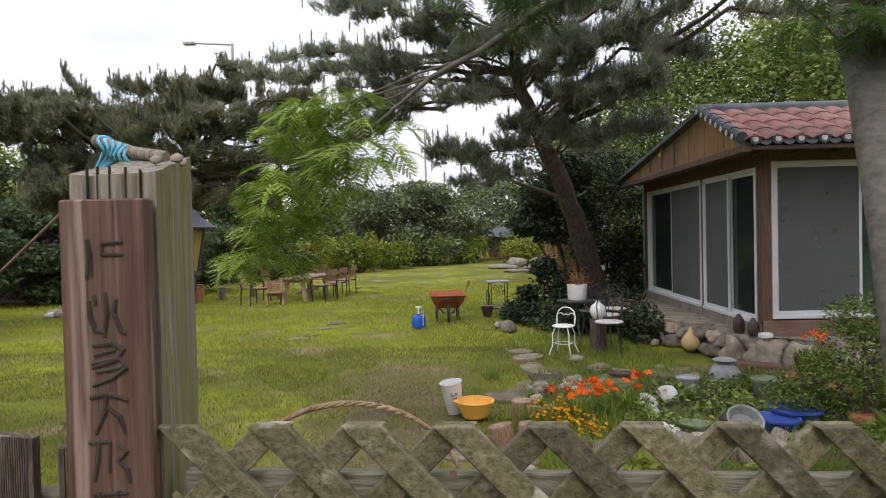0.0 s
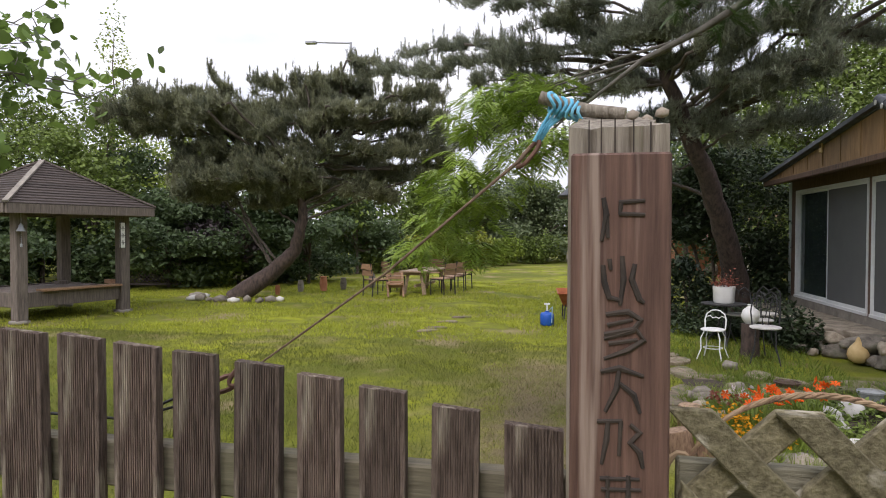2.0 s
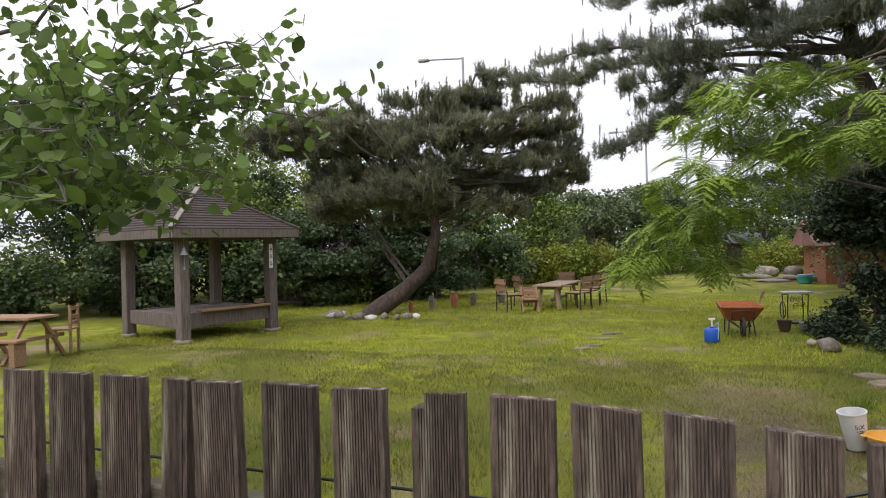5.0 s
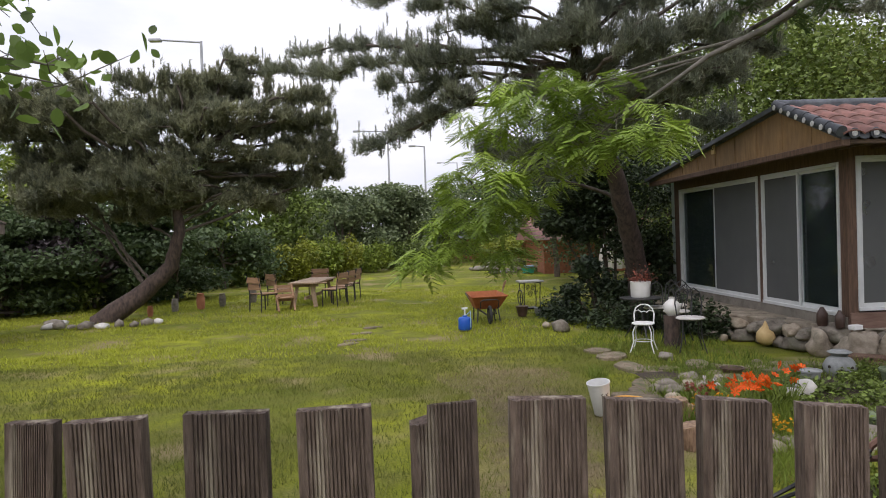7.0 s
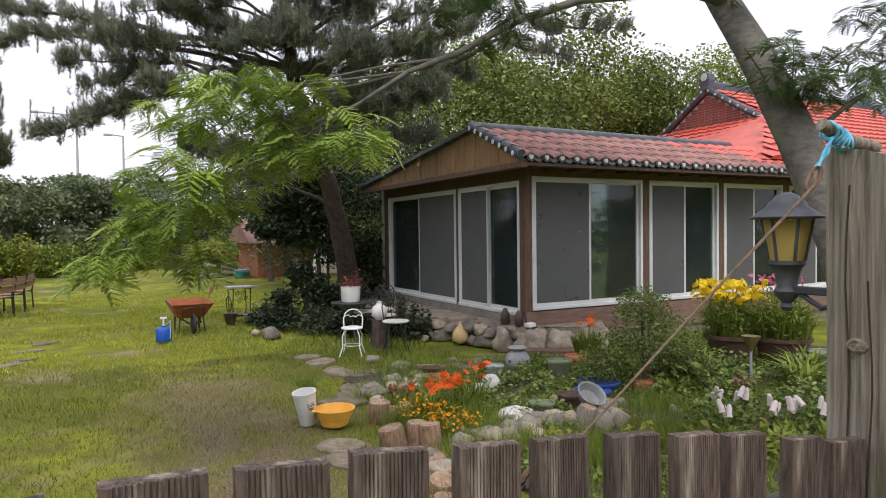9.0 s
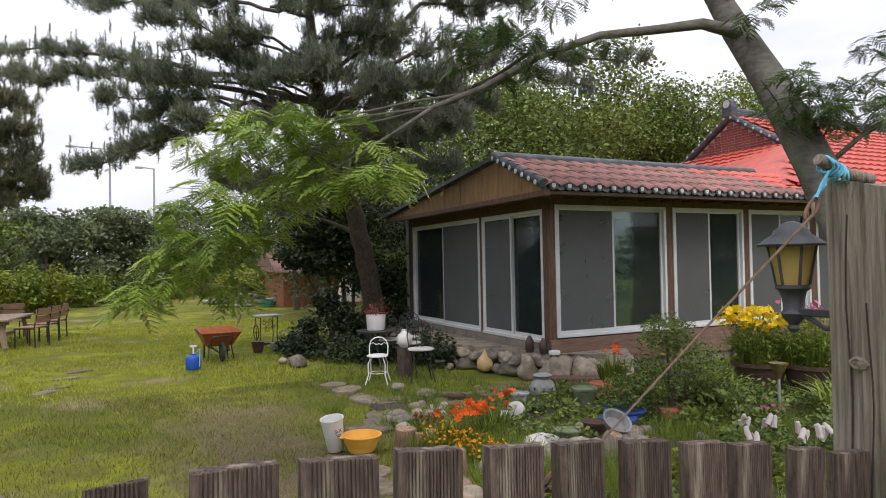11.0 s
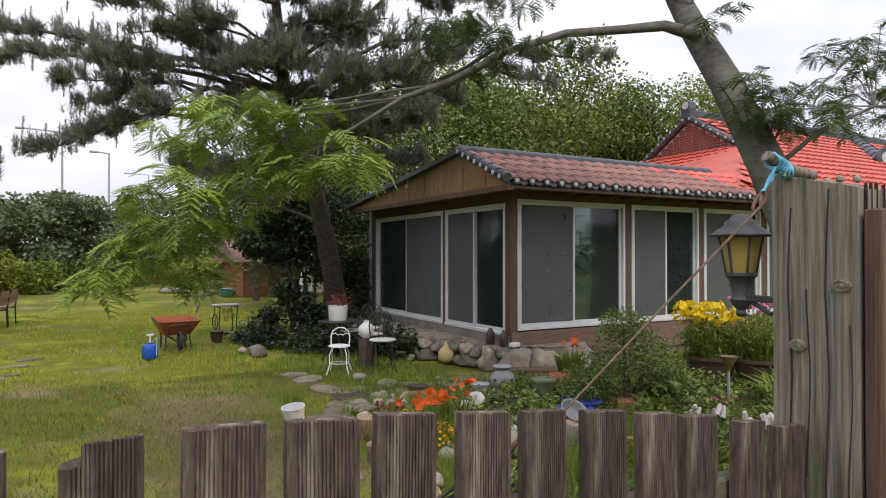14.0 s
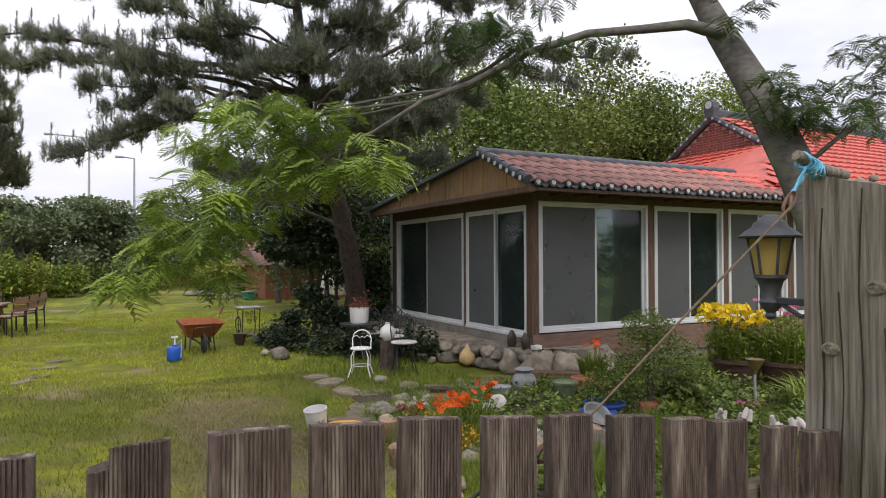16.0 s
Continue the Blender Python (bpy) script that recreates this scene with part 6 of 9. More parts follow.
def round_leaf_tree():
    """The tree beside the gate whose boughs hang into the view."""
    rs = np.random.default_rng(9)
    bx, by = -4.6, 2.2
    ob = thing("broadleaf_tree", bx, by, 0, 0, "small tree with large rounded green leaves over the fence", "tree")
    g = S()
    limb(g, (0, 0, -0.1), (0.2, 0.1, 2.2), 0.1, 0.07, 0.05, 6, rs)
    limb(g, (0.2, 0.1, 2.2), (0.5, 0, 4.2), 0.07, 0.03, 0.08, 6, rs)
    part("trunk", g, M["bark_grey"], ob, smooth=True)
    P = []
    boughs = [((0.2, 0.1, 2.2), (2.49, -0.97, 2.01)), ((0.2, 0.1, 2.25), (2.38, -0.59, 2.11)), ((0.2, 0.1, 2.3), (2.49, -0.34, 2.09)), ((0.2, 0.1, 2.35), (2.49, -0.97, 2.18)), ((0.2, 0.1, 2.4), (2.35, -0.59, 2.3)), ((0.2, 0.1, 2.45), (2.49, -0.12, 2.26)), ((0.2, 0.1, 2.5), (2.86, 0.21, 2.5)), ((0.2, 0.1, 2.55), (2.88, 0.32, 2.43)), ((0.2, 0.1, 2.6), (2.7, -0.05, 2.5)), ((0.2, 0.1, 2.2), (2.72, -0.25, 2.74)), ((0.2, 0.1, 2.25), (2.53, -0.53, 2.78)), ((0.2, 0.1, 2.3), (2.66, -0.38, 2.91)), ((0.2, 0.1, 2.35), (2.53, -1.06, 1.87)), ((0.2, 0.1, 2.4), (2.47, -0.44, 2.54)), ((0.2, 0.1, 2.45), (2.45, -0.98, 2.32)), ((0.2, 0.1, 2.5), (2.63, -0.4, 1.94)), ((0.2, 0.1, 2.55), (2.0, -0.39, 2.28)), ((0.2, 0.1, 2.6), (2.77, 0.08, 2.75))]
    boughs += [((0.3, 0, 2.9), (1.0, 0.6, 3.8)), ((0.3, 0, 2.9), (-0.8, -0.4, 3.8)), ((0.2, 0, 2.3), (-1.0, 0.6, 3.0))]
    for a, b in boughs:
        gt = S()
        pts = limb(gt, a, b, 0.02, 0.004, 0.12, 8, rs)
        for j in range(3, 9):
            for q in range(4):
                e = pts[j] + rs.normal(size=3) * np.array([0.17, 0.17, 0.11])
                gt.tube([tuple(pts[j]), tuple((pts[j] + e) / 2 + rs.normal(size=3) * 0.02), tuple(e)], [0.004, 0.003, 0.0015], 5)
                for w in range(4):
                    P.append(e + rs.normal(size=3) * 0.07)
                P.append((pts[j] + e) / 2 + rs.normal(size=3) * 0.05)
        part("bough", gt, M["bark_grey"], ob, smooth=True)
    P = np.array(P)
    n = len(P)
    # rounded, softly folded leaves that hang from their stalks
    d = unit(rs.normal(size=(n, 3)) * np.array([0.8, 0.8, 0.45]) - np.array([0, 0, 0.45]))
    s = unit(np.cross(d, rs.normal(size=(n, 3))))
    nr = np.cross(s, d)
    L = rs.uniform(0.05, 0.12, n)[:, None]
    ring = [(0, 0, 0), (0.2, 0.24, 0.05), (0.5, 0.34, 0.07), (0.8, 0.22, 0.05), (1.0, 0, 0), (0.8, -0.22, 0.05), (0.5, -0.34, 0.07), (0.2, -0.24, 0.05)]
    V = np.stack([P + d * L * a + s * L * b + nr * L * c for a, b, c in ring], 1).reshape(-1, 3)
    k = np.arange(n)[:, None] * 8
    F = np.concatenate([k + np.array([[0, 1, 2, 3]]), k + np.array([[4, 5, 6, 7]]), k + np.array([[0, 3, 4, 7]])], 0)
    part("leaves", mesh_np("leaves", V, F, M["round"]), M["round"], ob, "large rounded leaves")


round_leaf_tree()

# planting along the edges of the garden
BACK = [("broadleaf", -21, 9, 6.6, 6, "leaf_mid"), ("broadleaf", -18.5, 12.5, 6.6, 6, "leaf_mid"), ("broadleaf", -16.0, 14.2, 4.4, 5, "leaf_dark"), ("broadleaf", -14.5, 17.5, 6.2, 6, "leaf_mid"), ("broadleaf", -17.5, 18.5, 7.4, 6, "leaf_mid"), ("broadleaf", -13.6, 15.2, 3.4, 4, "leaf_dark"), ("broadleaf", -18.5, 9.6, 3.6, 4, "leaf_dark"),
        ("broadleaf", -12.6, 18.5, 4.6, 4.2, "leaf_dark"), ("broadleaf", -11.4, 20.5, 5.4, 4.4, "leaf_mid"), ("broadleaf", -9.9, 18.2, 3.8, 3.4, "leaf_purple"), ("broadleaf", -8.3, 20.3, 3.6, 3.4, "leaf_dark"),
        ("broadleaf", -8.6, 25, 5.0, 4.4, "leaf_mid"), ("broadleaf", -7.0, 23.8, 3.4, 3.2, "leaf_dark"), ("broadleaf", -6.6, 29.5, 4.8, 4.6, "leaf_mid"), ("broadleaf", -3.6, 34, 4.6, 4.6, "leaf_conifer"),
        ("broadleaf", -0.6, 37.5, 4.9, 4.8, "leaf_conifer"), ("broadleaf", 2.4, 40, 5.2, 5, "leaf_conifer"), ("broadleaf", 5.6, 43, 5.4, 5, "leaf_mid"), ("broadleaf", 8.5, 40, 5.8, 5, "leaf_conifer"),
        ("broadleaf", -7.6, 40.6, 4.6, 4.6, "leaf_conifer"), ("broadleaf", -5.9, 39.7, 4.9, 4.6, "leaf_conifer"), ("broadleaf", -3.9, 38.7, 4.6, 4.6, "leaf_conifer"), ("broadleaf", -2.0, 37.7, 4.9, 4.6, "leaf_conifer"), ("broadleaf", -0.2, 36.8, 4.6, 4.6, "leaf_conifer"), ("broadleaf", 5.4, 23.2, 5.6, 5.2, "leaf_dark"), ("broadleaf", 12, 37, 6.5, 5.5, "leaf_mid"), ("broadleaf", 10.2, 30, 6, 5, "leaf_conifer")]
BACK += [("broadleaf", -12.9, 16.4, 4.6, 3.6, "leaf_mid"), ("broadleaf", -15.6, 14.9, 4.4, 3.8, "leaf_mid"), ("broadleaf", -11.6, 18.9, 4.7, 3.6, "leaf_light"), ("broadleaf", -17.8, 19.6, 6.4, 5.0, "leaf_mid"), ("broadleaf", -18.0, 14.9, 5.0, 4.2, "leaf_mid"),
         ("broadleaf", -8.8, 17.6, 2.9, 3.0, "leaf_dark"), ("broadleaf", -10.4, 16.4, 2.8, 3.0, "leaf_dark"), ("broadleaf", -15.4, 20.6, 5.6, 4.4, "leaf_light"), ("broadleaf", -6.9, 18.6, 2.8, 2.8, "leaf_dark"), ("broadleaf", -13.4, 13.2, 2.8, 3.0, "leaf_dark")]
for i, (nm, x, y, h, w, mt) in enumerate(BACK):
    deciduous("hedge_tree", x, y, h, w, M[mt], {"leaf_mid": "mid green tree in the garden's boundary planting", "leaf_dark": "dense dark green tree in the boundary planting", "leaf_purple": "dull purple-leaved shrub tree in the boundary", "leaf_conifer": "grey-green conifer in the far boundary hedge", "leaf_light": "light green tree in the boundary planting"}[mt],
              0.15 if y < 24 else 0.22, 7600 if y < 24 else 6200, True, 100 + i, 0.36 if x == 5.4 else 0.1, "tree", "boundary trees")
for i, (x, y, h, w, mt) in enumerate(((16.4, 15.6, 8.0, 6.8, "leaf_mid"), (19.6, 15.0, 8.0, 5.4, "leaf_light"), (11.2, 15.2, 7.4, 6.8, "leaf_mid"), (7.4, 17.5, 6.9, 6.6, "leaf_mid"), (9.8, 17.2, 7.9, 7.4, "leaf_mid"), (12.2, 18.5, 8.4, 7.4, "leaf_light"), (14.9, 19.5, 8.3, 7.4, "leaf_light"), (17.8, 18.5, 7.6, 6.8, "leaf_mid"), (21, 20, 8.4, 6, "leaf_mid"),
                                     (25, 17, 7.8, 5, "leaf_mid"), (29, 13, 8.5, 6, "leaf_mid"), (30, 7, 8, 6, "leaf_mid"), (6.6, 21, 6.0, 5, "leaf_dark"))):
    deciduous("garden_tree", x, y, h, w, M[mt], {"leaf_mid": "leafy green tree behind the house", "leaf_dark": "dark green tree behind the house", "leaf_light": "light green tree behind the house"}[mt], 0.125, 24000 if i < 8 else 7000, True, 300 + i, 0.15, "tree", "trees behind the house")
for i, (x, y, h, r, mt) in enumerate(((-4.9, 26.6, 1.7, 1.0, "leaf_yellow"), (-3.3, 29.3, 1.7, 1.0, "leaf_yellow"), (-6.3, 24.6, 1.5, 0.9, "leaf_mid"), (-2.0, 31.5, 1.5, 1.0, "leaf_light"), (-4.0, 28.2, 1.8, 0.9, "leaf_light"), (-0.4, 34, 1.6, 1.1, "leaf_mid"),
                                     (1.6, 36.5, 1.7, 1.2, "leaf_light"), (-9.4, 17.0, 1.3, 0.9, "leaf_mid"), (-8.2, 18.4, 1.2, 0.8, "leaf_dark"), (5.0, 36, 1.7, 1.2, "leaf_light"), (-12.2, 15.6, 1.7, 1.0, "leaf_dark"), (-14.0, 13.6, 1.8, 1.1, "leaf_dark"), (-16, 11.5, 1.8, 1.2, "leaf_dark"), (-17.5, 8.5, 2.2, 1.3, "leaf_dark"))):
    bush("shrub", [(x - r * 0.4, y, h * 0.45, r * 0.75, r * 0.7, h * 0.5), (x + r * 0.45, y + 0.1, h * 0.55, r * 0.7, r * 0.7, h * 0.5), (x, y - r * 0.3, h * 0.35, r * 0.7, r * 0.6, h * 0.4)], M[mt], 900, 0.16,
         {"leaf_yellow": "rounded yellow-green garden shrub", "leaf_mid": "rounded mid green garden shrub", "leaf_light": "light green garden shrub", "leaf_dark": "dark green garden shrub"}[mt], "shrub", group="boundary shrubs")
# trees out of view, added so that the window glass reflects foliage
for i, x in enumerate(range(-26, 34, 5)):
    deciduous("roadside_tree", x + 1.3 * math.sin(i * 2.1), -10.5 + 1.2 * math.cos(i * 1.7), 5.0 + 0.8 * math.sin(i), 6.2, M["leaf_mid"], "unseen green tree added behind the camera for the window reflections", 0.34, 2600, True, 700 + i, 0.05, "tree", "trees across the lane")
for i, y in enumerate(range(-6, 10, 5)):
    deciduous("roadside_tree", -27, y, 7, 6.2, M["leaf_dark"], "unseen dark tree added to close the garden's side", 0.34, 2600, True, 760 + i, 0.05, "tree", "trees across the lane")
# the dark evergreen behind the pine's trunk and the bushes at its foot
bush("evergreen_tree", [(4.8, 12.8, 1.9, 1.1, 0.9, 0.8), (4.1, 13.4, 2.0, 0.9, 0.8, 0.6), (5.3, 13.2, 2.6, 0.9, 0.8, 0.7), (4.6, 12.4, 1.35, 0.8, 0.5, 0.4), (3.5, 13.2, 2.3, 0.7, 0.7, 0.45), (4.3, 12.6, 2.9, 0.8, 0.7, 0.5), (5.0, 12.35, 0.7, 0.35, 0.4, 0.6), (5.2, 12.9, 0.8, 0.7, 0.6, 0.8), (3.0, 12.7, 1.85, 0.4, 0.45, 0.28), (3.5, 12.5, 1.7, 0.45, 0.45, 0.3), (3.35, 12.6, 2.45, 0.5, 0.5, 0.35), (3.9, 12.5, 2.2, 0.5, 0.5, 0.45), (3.9, 12.6, 2.85, 0.5, 0.5, 0.4)], M["leaf_evergreen"], 1500, 0.1, "dense dark evergreen beside the house", "tree")
bush("rose_bush", [(3.3, 11.0, 0.72, 0.4, 0.35, 0.34), (3.15, 10.9, 1.0, 0.28, 0.25, 0.2), (3.6, 11.1, 0.5, 0.3, 0.3, 0.3), (2.85, 10.9, 0.55, 0.2, 0.2, 0.15), (3.85, 11.0, 0.45, 0.25, 0.25, 0.3)], M["leaf_evergreen"], 650, 0.09, "dark leafy bush beside the pine trunk", "shrub")


# ---- the far end of the garden ----
def brick_shed(name, x0, x1, y0, y1, h, label, roof_mat):
    ob = thing(name, (x0 + x1) / 2, (y0 + y1) / 2, 0, 0, label, "building")
    w, d = (x1 - x0) / 2, (y1 - y0) / 2
    part("wall", S().box(-w, w, -d, d, -0.05, h), M["terra"], ob, "reddish brown wall", bevel=0.01)
    part("roof", S().add([(-w - 0.4, -d - 0.5, h - 0.1), (w + 0.4, -d - 0.5, h - 0.1), (w + 0.4, 0, h + 0.9), (-w - 0.4, 0, h + 0.9), (w + 0.4, d + 0.5, h - 0.1), (-w - 0.4, d + 0.5, h - 0.1)],
                       [(0, 1, 2, 3), (3, 2, 4, 5), (0, 3, 5), (1, 4, 2), (0, 5, 4, 1)]), roof_mat, ob, "dark low roof")
    part("door", S().box(-w * 0.3, -w * 0.3 + 0.8, -d - 0.03, -d, 0, min(1.9, h - 0.1)), M["housewood"], ob)
    part("window", S().box(w * 0.2, w * 0.2 + 0.9, -d - 0.02, -d + 0.02, 0.9, h - 0.3), M["pot_grey"], ob)
    return ob


brick_shed("brick_shed", 3.3, 8.5, 44.6, 48, 1.5, "low reddish shed at the far end of the lawn", M["tile_grey"])
brick_shed("brick_outhouse", 5.4, 11.5, 25.5, 29.5, 1.45, "reddish brown outhouse behind the pine", M["tile_old"])
sheet = thing("folded_parasol", 5.75, 17.6, 0, 0, "closed off-white garden parasol beside the pine", "parasol")
prof = S()
rings = []
for z, r in ((0.55, 0.3), (0.7, 0.33), (1.1, 0.27), (1.5, 0.17), (1.9, 0.07), (2.0, 0.02)):
    rings.append([((r * (1 + 0.28 * math.sin(9 * a))) * math.cos(a), (r * (1 + 0.28 * math.sin(9 * a))) * math.sin(a), z) for a in np.linspace(0, 2 * math.pi, 37)[:-1]])
prof.add([p for r in rings for p in r], [(i * 36 + k, i * 36 + (k + 1) % 36, (i + 1) * 36 + (k + 1) % 36, (i + 1) * 36 + k) for i in range(5) for k in range(36)])
part("canopy", prof, M["cloth"], sheet, "folded off-white cloth", smooth=True)
part("pole", S().tube([(0, 0, 0), (0, 0, 2.08)], 0.022, 8), M["galv"], sheet)
part("base", S().lathe([(0.26, 0), (0.26, 0.05), (0.08, 0.09), (0.03, 0.12), (0.001, 0.12)], 18), M["concrete"], sheet)
bowl_t = thing("turquoise_tub", 4.83, 26.0, 0, 0, "turquoise plastic tub on the far lawn", "tub")
part("tub", S().lathe([(0.22, 0), (0.3, 0.2), (0.32, 0.21), (0.29, 0.2), (0.2, 0.04), (0.001, 0.03)], 18), M["plastic_turq"], bowl_t, smooth=True)
part("lining", S().lathe([(0.2, 0.2), (0.26, 0.3), (0.24, 0.3), (0.001, 0.22)], 16), M["plastic_pale"], bowl_t, smooth=True)
for k, (x, y, sx, sy, sz) in enumerate(((3.9, 26.8, 0.6, 0.35, 0.08), (4.6, 28.0, 0.6, 0.4, 0.14), (5.4, 27.4, 0.5, 0.4, 0.2), (6.0, 26.4, 0.45, 0.35, 0.3), (3.4, 29.5, 0.8, 0.4, 0.14), (4.2, 31.0, 0.5, 0.4, 0.3), (5.1, 30.2, 0.4, 0.4, 0.3), (6.6, 25.0, 0.3, 0.25, 0.3), (7.1, 24.8, 0.25, 0.2, 0.22))):
    st = part("stone", rough_stone(sx, sy, sz, 60 + k), M["stone"] if k % 4 else M["concrete"])
    st.matrix_basis = pose(x, y, -0.03, 0, 0, k * 37)
    tagged(st, "pale stones piled at the far lawn edge", "stone", "far stones")
bush("flower_shrub", [(4.3, 33.5, 0.7, 0.9, 0.7, 0.6), (5.2, 34.0, 0.9, 0.8, 0.7, 0.7)], M["leaf_yellow"], 700, 0.16, "yellow-green shrub by the far shed", "shrub")


def street_lamp(x, y, h, arm):
    ob = thing("street_lamp", x, y, 0, 0, "tall galvanised street lamp beyond the garden", "street lamp", "street lamps")
    part("pole", S().tube([(0, 0, 0), (0, 0, h * 0.6), (0, 0, h)], [0.11, 0.085, 0.06], 10), M["galv"], ob, smooth=True)
    part("arm", S().tube([(0, 0, h - 0.05), (-arm, -0.35, h - 0.02)], 0.045, 8), M["galv"], ob, smooth=True)
    part("head", S().box(-arm - 0.55, -arm, -0.5, -0.22, h - 0.1, h + 0.04), M["galv"], ob, bevel=0.03)


street_lamp(-9.5, 30.5, 11.2, 1.7)
street_lamp(-1.5, 52, 10.3, 2.2)
street_lamp(1.4, 51.2, 8.9, 0.7)
street_lamp(6.3, 81, 10.9, 2.0)
deciduous("poplar_tree", -20.0, 26.5, 12.2, 2.6, M["leaf_light"], "slim pale green poplar above the hedge", 0.16, 1300, True, 77, 0.3)
trel = thing("trellis_panel", -10.9, 16.1, 0, 12, "dark diagonal trellis panel under the trees", "trellis")
for k in range(-5, 6):
    for sgn in (-1, 1):
        part("slat", S().beam((k * 0.12 - sgn * 0.3, sgn * 0.008, 0.12), (k * 0.12 + sgn * 0.3, sgn * 0.008, 0.72), 0.02, 0.012), M["gz"], trel)
part("frame_rail", S().box(-0.95, 0.95, -0.02, 0.02, 0.7, 0.75), M["gz"], trel)
part("frame_rail", S().box(-0.95, 0.95, -0.02, 0.02, 0.06, 0.12), M["gz"], trel)
part("frame_post", S().box(-0.99, -0.93, -0.03, 0.03, 0, 0.8), M["gz"], trel)
part("frame_post", S().box(0.93, 0.99, -0.03, 0.03, 0, 0.8), M["gz"], trel)
for k in range(13):
    a = k / 13 * 3.6 + 1.9
    st = part("stone", rough_stone(0.12 + 0.05 * (k % 3), 0.1, 0.08 + 0.03 * (k % 2), 90 + k, 1), M["quartz"] if k % 4 == 0 else M["stone"])
    st.matrix_basis = pose(-6.6 + 1.0 * math.sin(a) * 1.2, 13.5 + 0.55 * math.cos(a), -0.03, 0, 0, k * 50)
    tagged(st, "stones edging the foot of the leaning pine", "stone", "stones round the pine")
for k, (x, y, h) in enumerate(((-5.9, 15.6, 0.32), (-5.4, 16.0, 0.4), (-5.0, 16.5, 0.34), (-6.15, 14.7, 0.25), (-4.4, 17.3, 0.4))):
    jar = thing("clay_jar", x, y, 0, 0, "brown clay jar standing under the pine" if k % 2 else "grey stone post standing under the pine", "jar", "jars under the pine")
    part("body", S().lathe([(h * 0.2, 0), (h * 0.27, h * 0.4), (h * 0.25, h * 0.75), (h * 0.2, h * 0.92), (h * 0.24, h), (h * 0.18, h), (0.001, h * 0.9)], 14), M["terra"] if k % 2 else M["stone"], jar, smooth=True)

# ---- the lawn furniture ----
def iron_bench_chair(x, y, rz):
    ob = thing("garden_chair", x, y, 0, rz, "garden chair with black iron frame and brown wooden slats", "chair", "chairs round the garden table")
    for sx in (-0.24, 0.24):
        part("leg", S().tube([(sx, -0.22, 0), (sx, -0.22, 0.43)], 0.016, 6), M["iron"], ob)
        part("leg", S().tube([(sx, 0.24, 0), (sx, 0.22, 0.44), (sx, 0.3, 0.88)], 0.016, 6), M["iron"], ob, smooth=True)
        part("seat_rail", S().tube([(sx, -0.22, 0.42), (sx, 0.22, 0.42)], 0.014, 6), M["iron"], ob)
    for k in range(4):
        part("seat_slat", S().box(-0.26, 0.26, -0.24 + 0.115 * k, -0.14 + 0.115 * k, 0.435, 0.455), M["chair_wood"], ob, bevel=0.003)
    for z, yb in ((0.62, 0.252), (0.785, 0.28)):
        part("back_slat", S().box(-0.26, 0.26, yb - 0.012, yb + 0.012, z - 0.075, z + 0.07), M["chair_wood"], ob, bevel=0.003)
    return ob


c0 = iron_bench_chair(-3.58, 14.89, 138)
for x, y, a in ((-3.45, 16.22, 132), (-1.97, 15.58, -118), (-1.86, 16.44, -112), (-1.76, 17.4, -104), (-2.7, 17.99, -4)):
    copy_thing(c0, pose(x, y, 0, 0, 0, a) @ Matrix.Diagonal((0.96, 0.96, 0.96, 1)))
c0.matrix_basis = c0.matrix_basis @ Matrix.Diagonal((0.96, 0.96, 0.96, 1))
tb = thing("garden_table", -2.61, 16.38, 0, 84, "sun-bleached long wooden garden table", "table")
for k in range(5):
    part("top_board", S().box(-1.08, 1.08, -0.36 + 0.145 * k, -0.22 + 0.145 * k, 0.58, 0.62), M["table_wood"], tb, bevel=0.004)
for sx in (-0.85, 0.85):
    for sy in (-0.24, 0.24):
        part("leg", S().beam((sx * 1.06, sy * 1.15, 0), (sx, sy * 0.75, 0.58), 0.09, 0.07), M["table_wood"], tb, bevel=0.004)
    part("cross_bar", S().box(sx - 0.03, sx + 0.03, -0.34, 0.34, 0.5, 0.58), M["table_wood"], tb)
part("stretcher", S().box(-0.85, 0.85, -0.03, 0.03, 0.18, 0.25), M["table_wood"], tb)
fs = thing("wooden_lounger", -3.08, 14.94, 0, 20, "small brown wooden slatted folding chair before the table", "chair")
for sx in (-0.19, 0.19):
    part("leg", S().beam((sx, -0.24, 0), (sx, 0.2, 0.6), 0.045, 0.04), M["chair_wood"], fs)
    part("leg", S().beam((sx * 0.85, 0.22, 0), (sx * 0.85, -0.2, 0.36), 0.045, 0.04), M["chair_wood"], fs)
for k in range(4):
    part("slat", S().box(-0.23, 0.23, -0.05 + 0.075 * k, -0.02 + 0.075 * k, 0.22 + 0.1 * k, 0.29 + 0.1 * k), M["chair_wood"], fs)
for k in range(3):
    part("seat_slat", S().box(-0.2, 0.2, -0.24 + 0.1 * k, -0.16 + 0.1 * k, 0.3, 0.325), M["chair_wood"], fs)

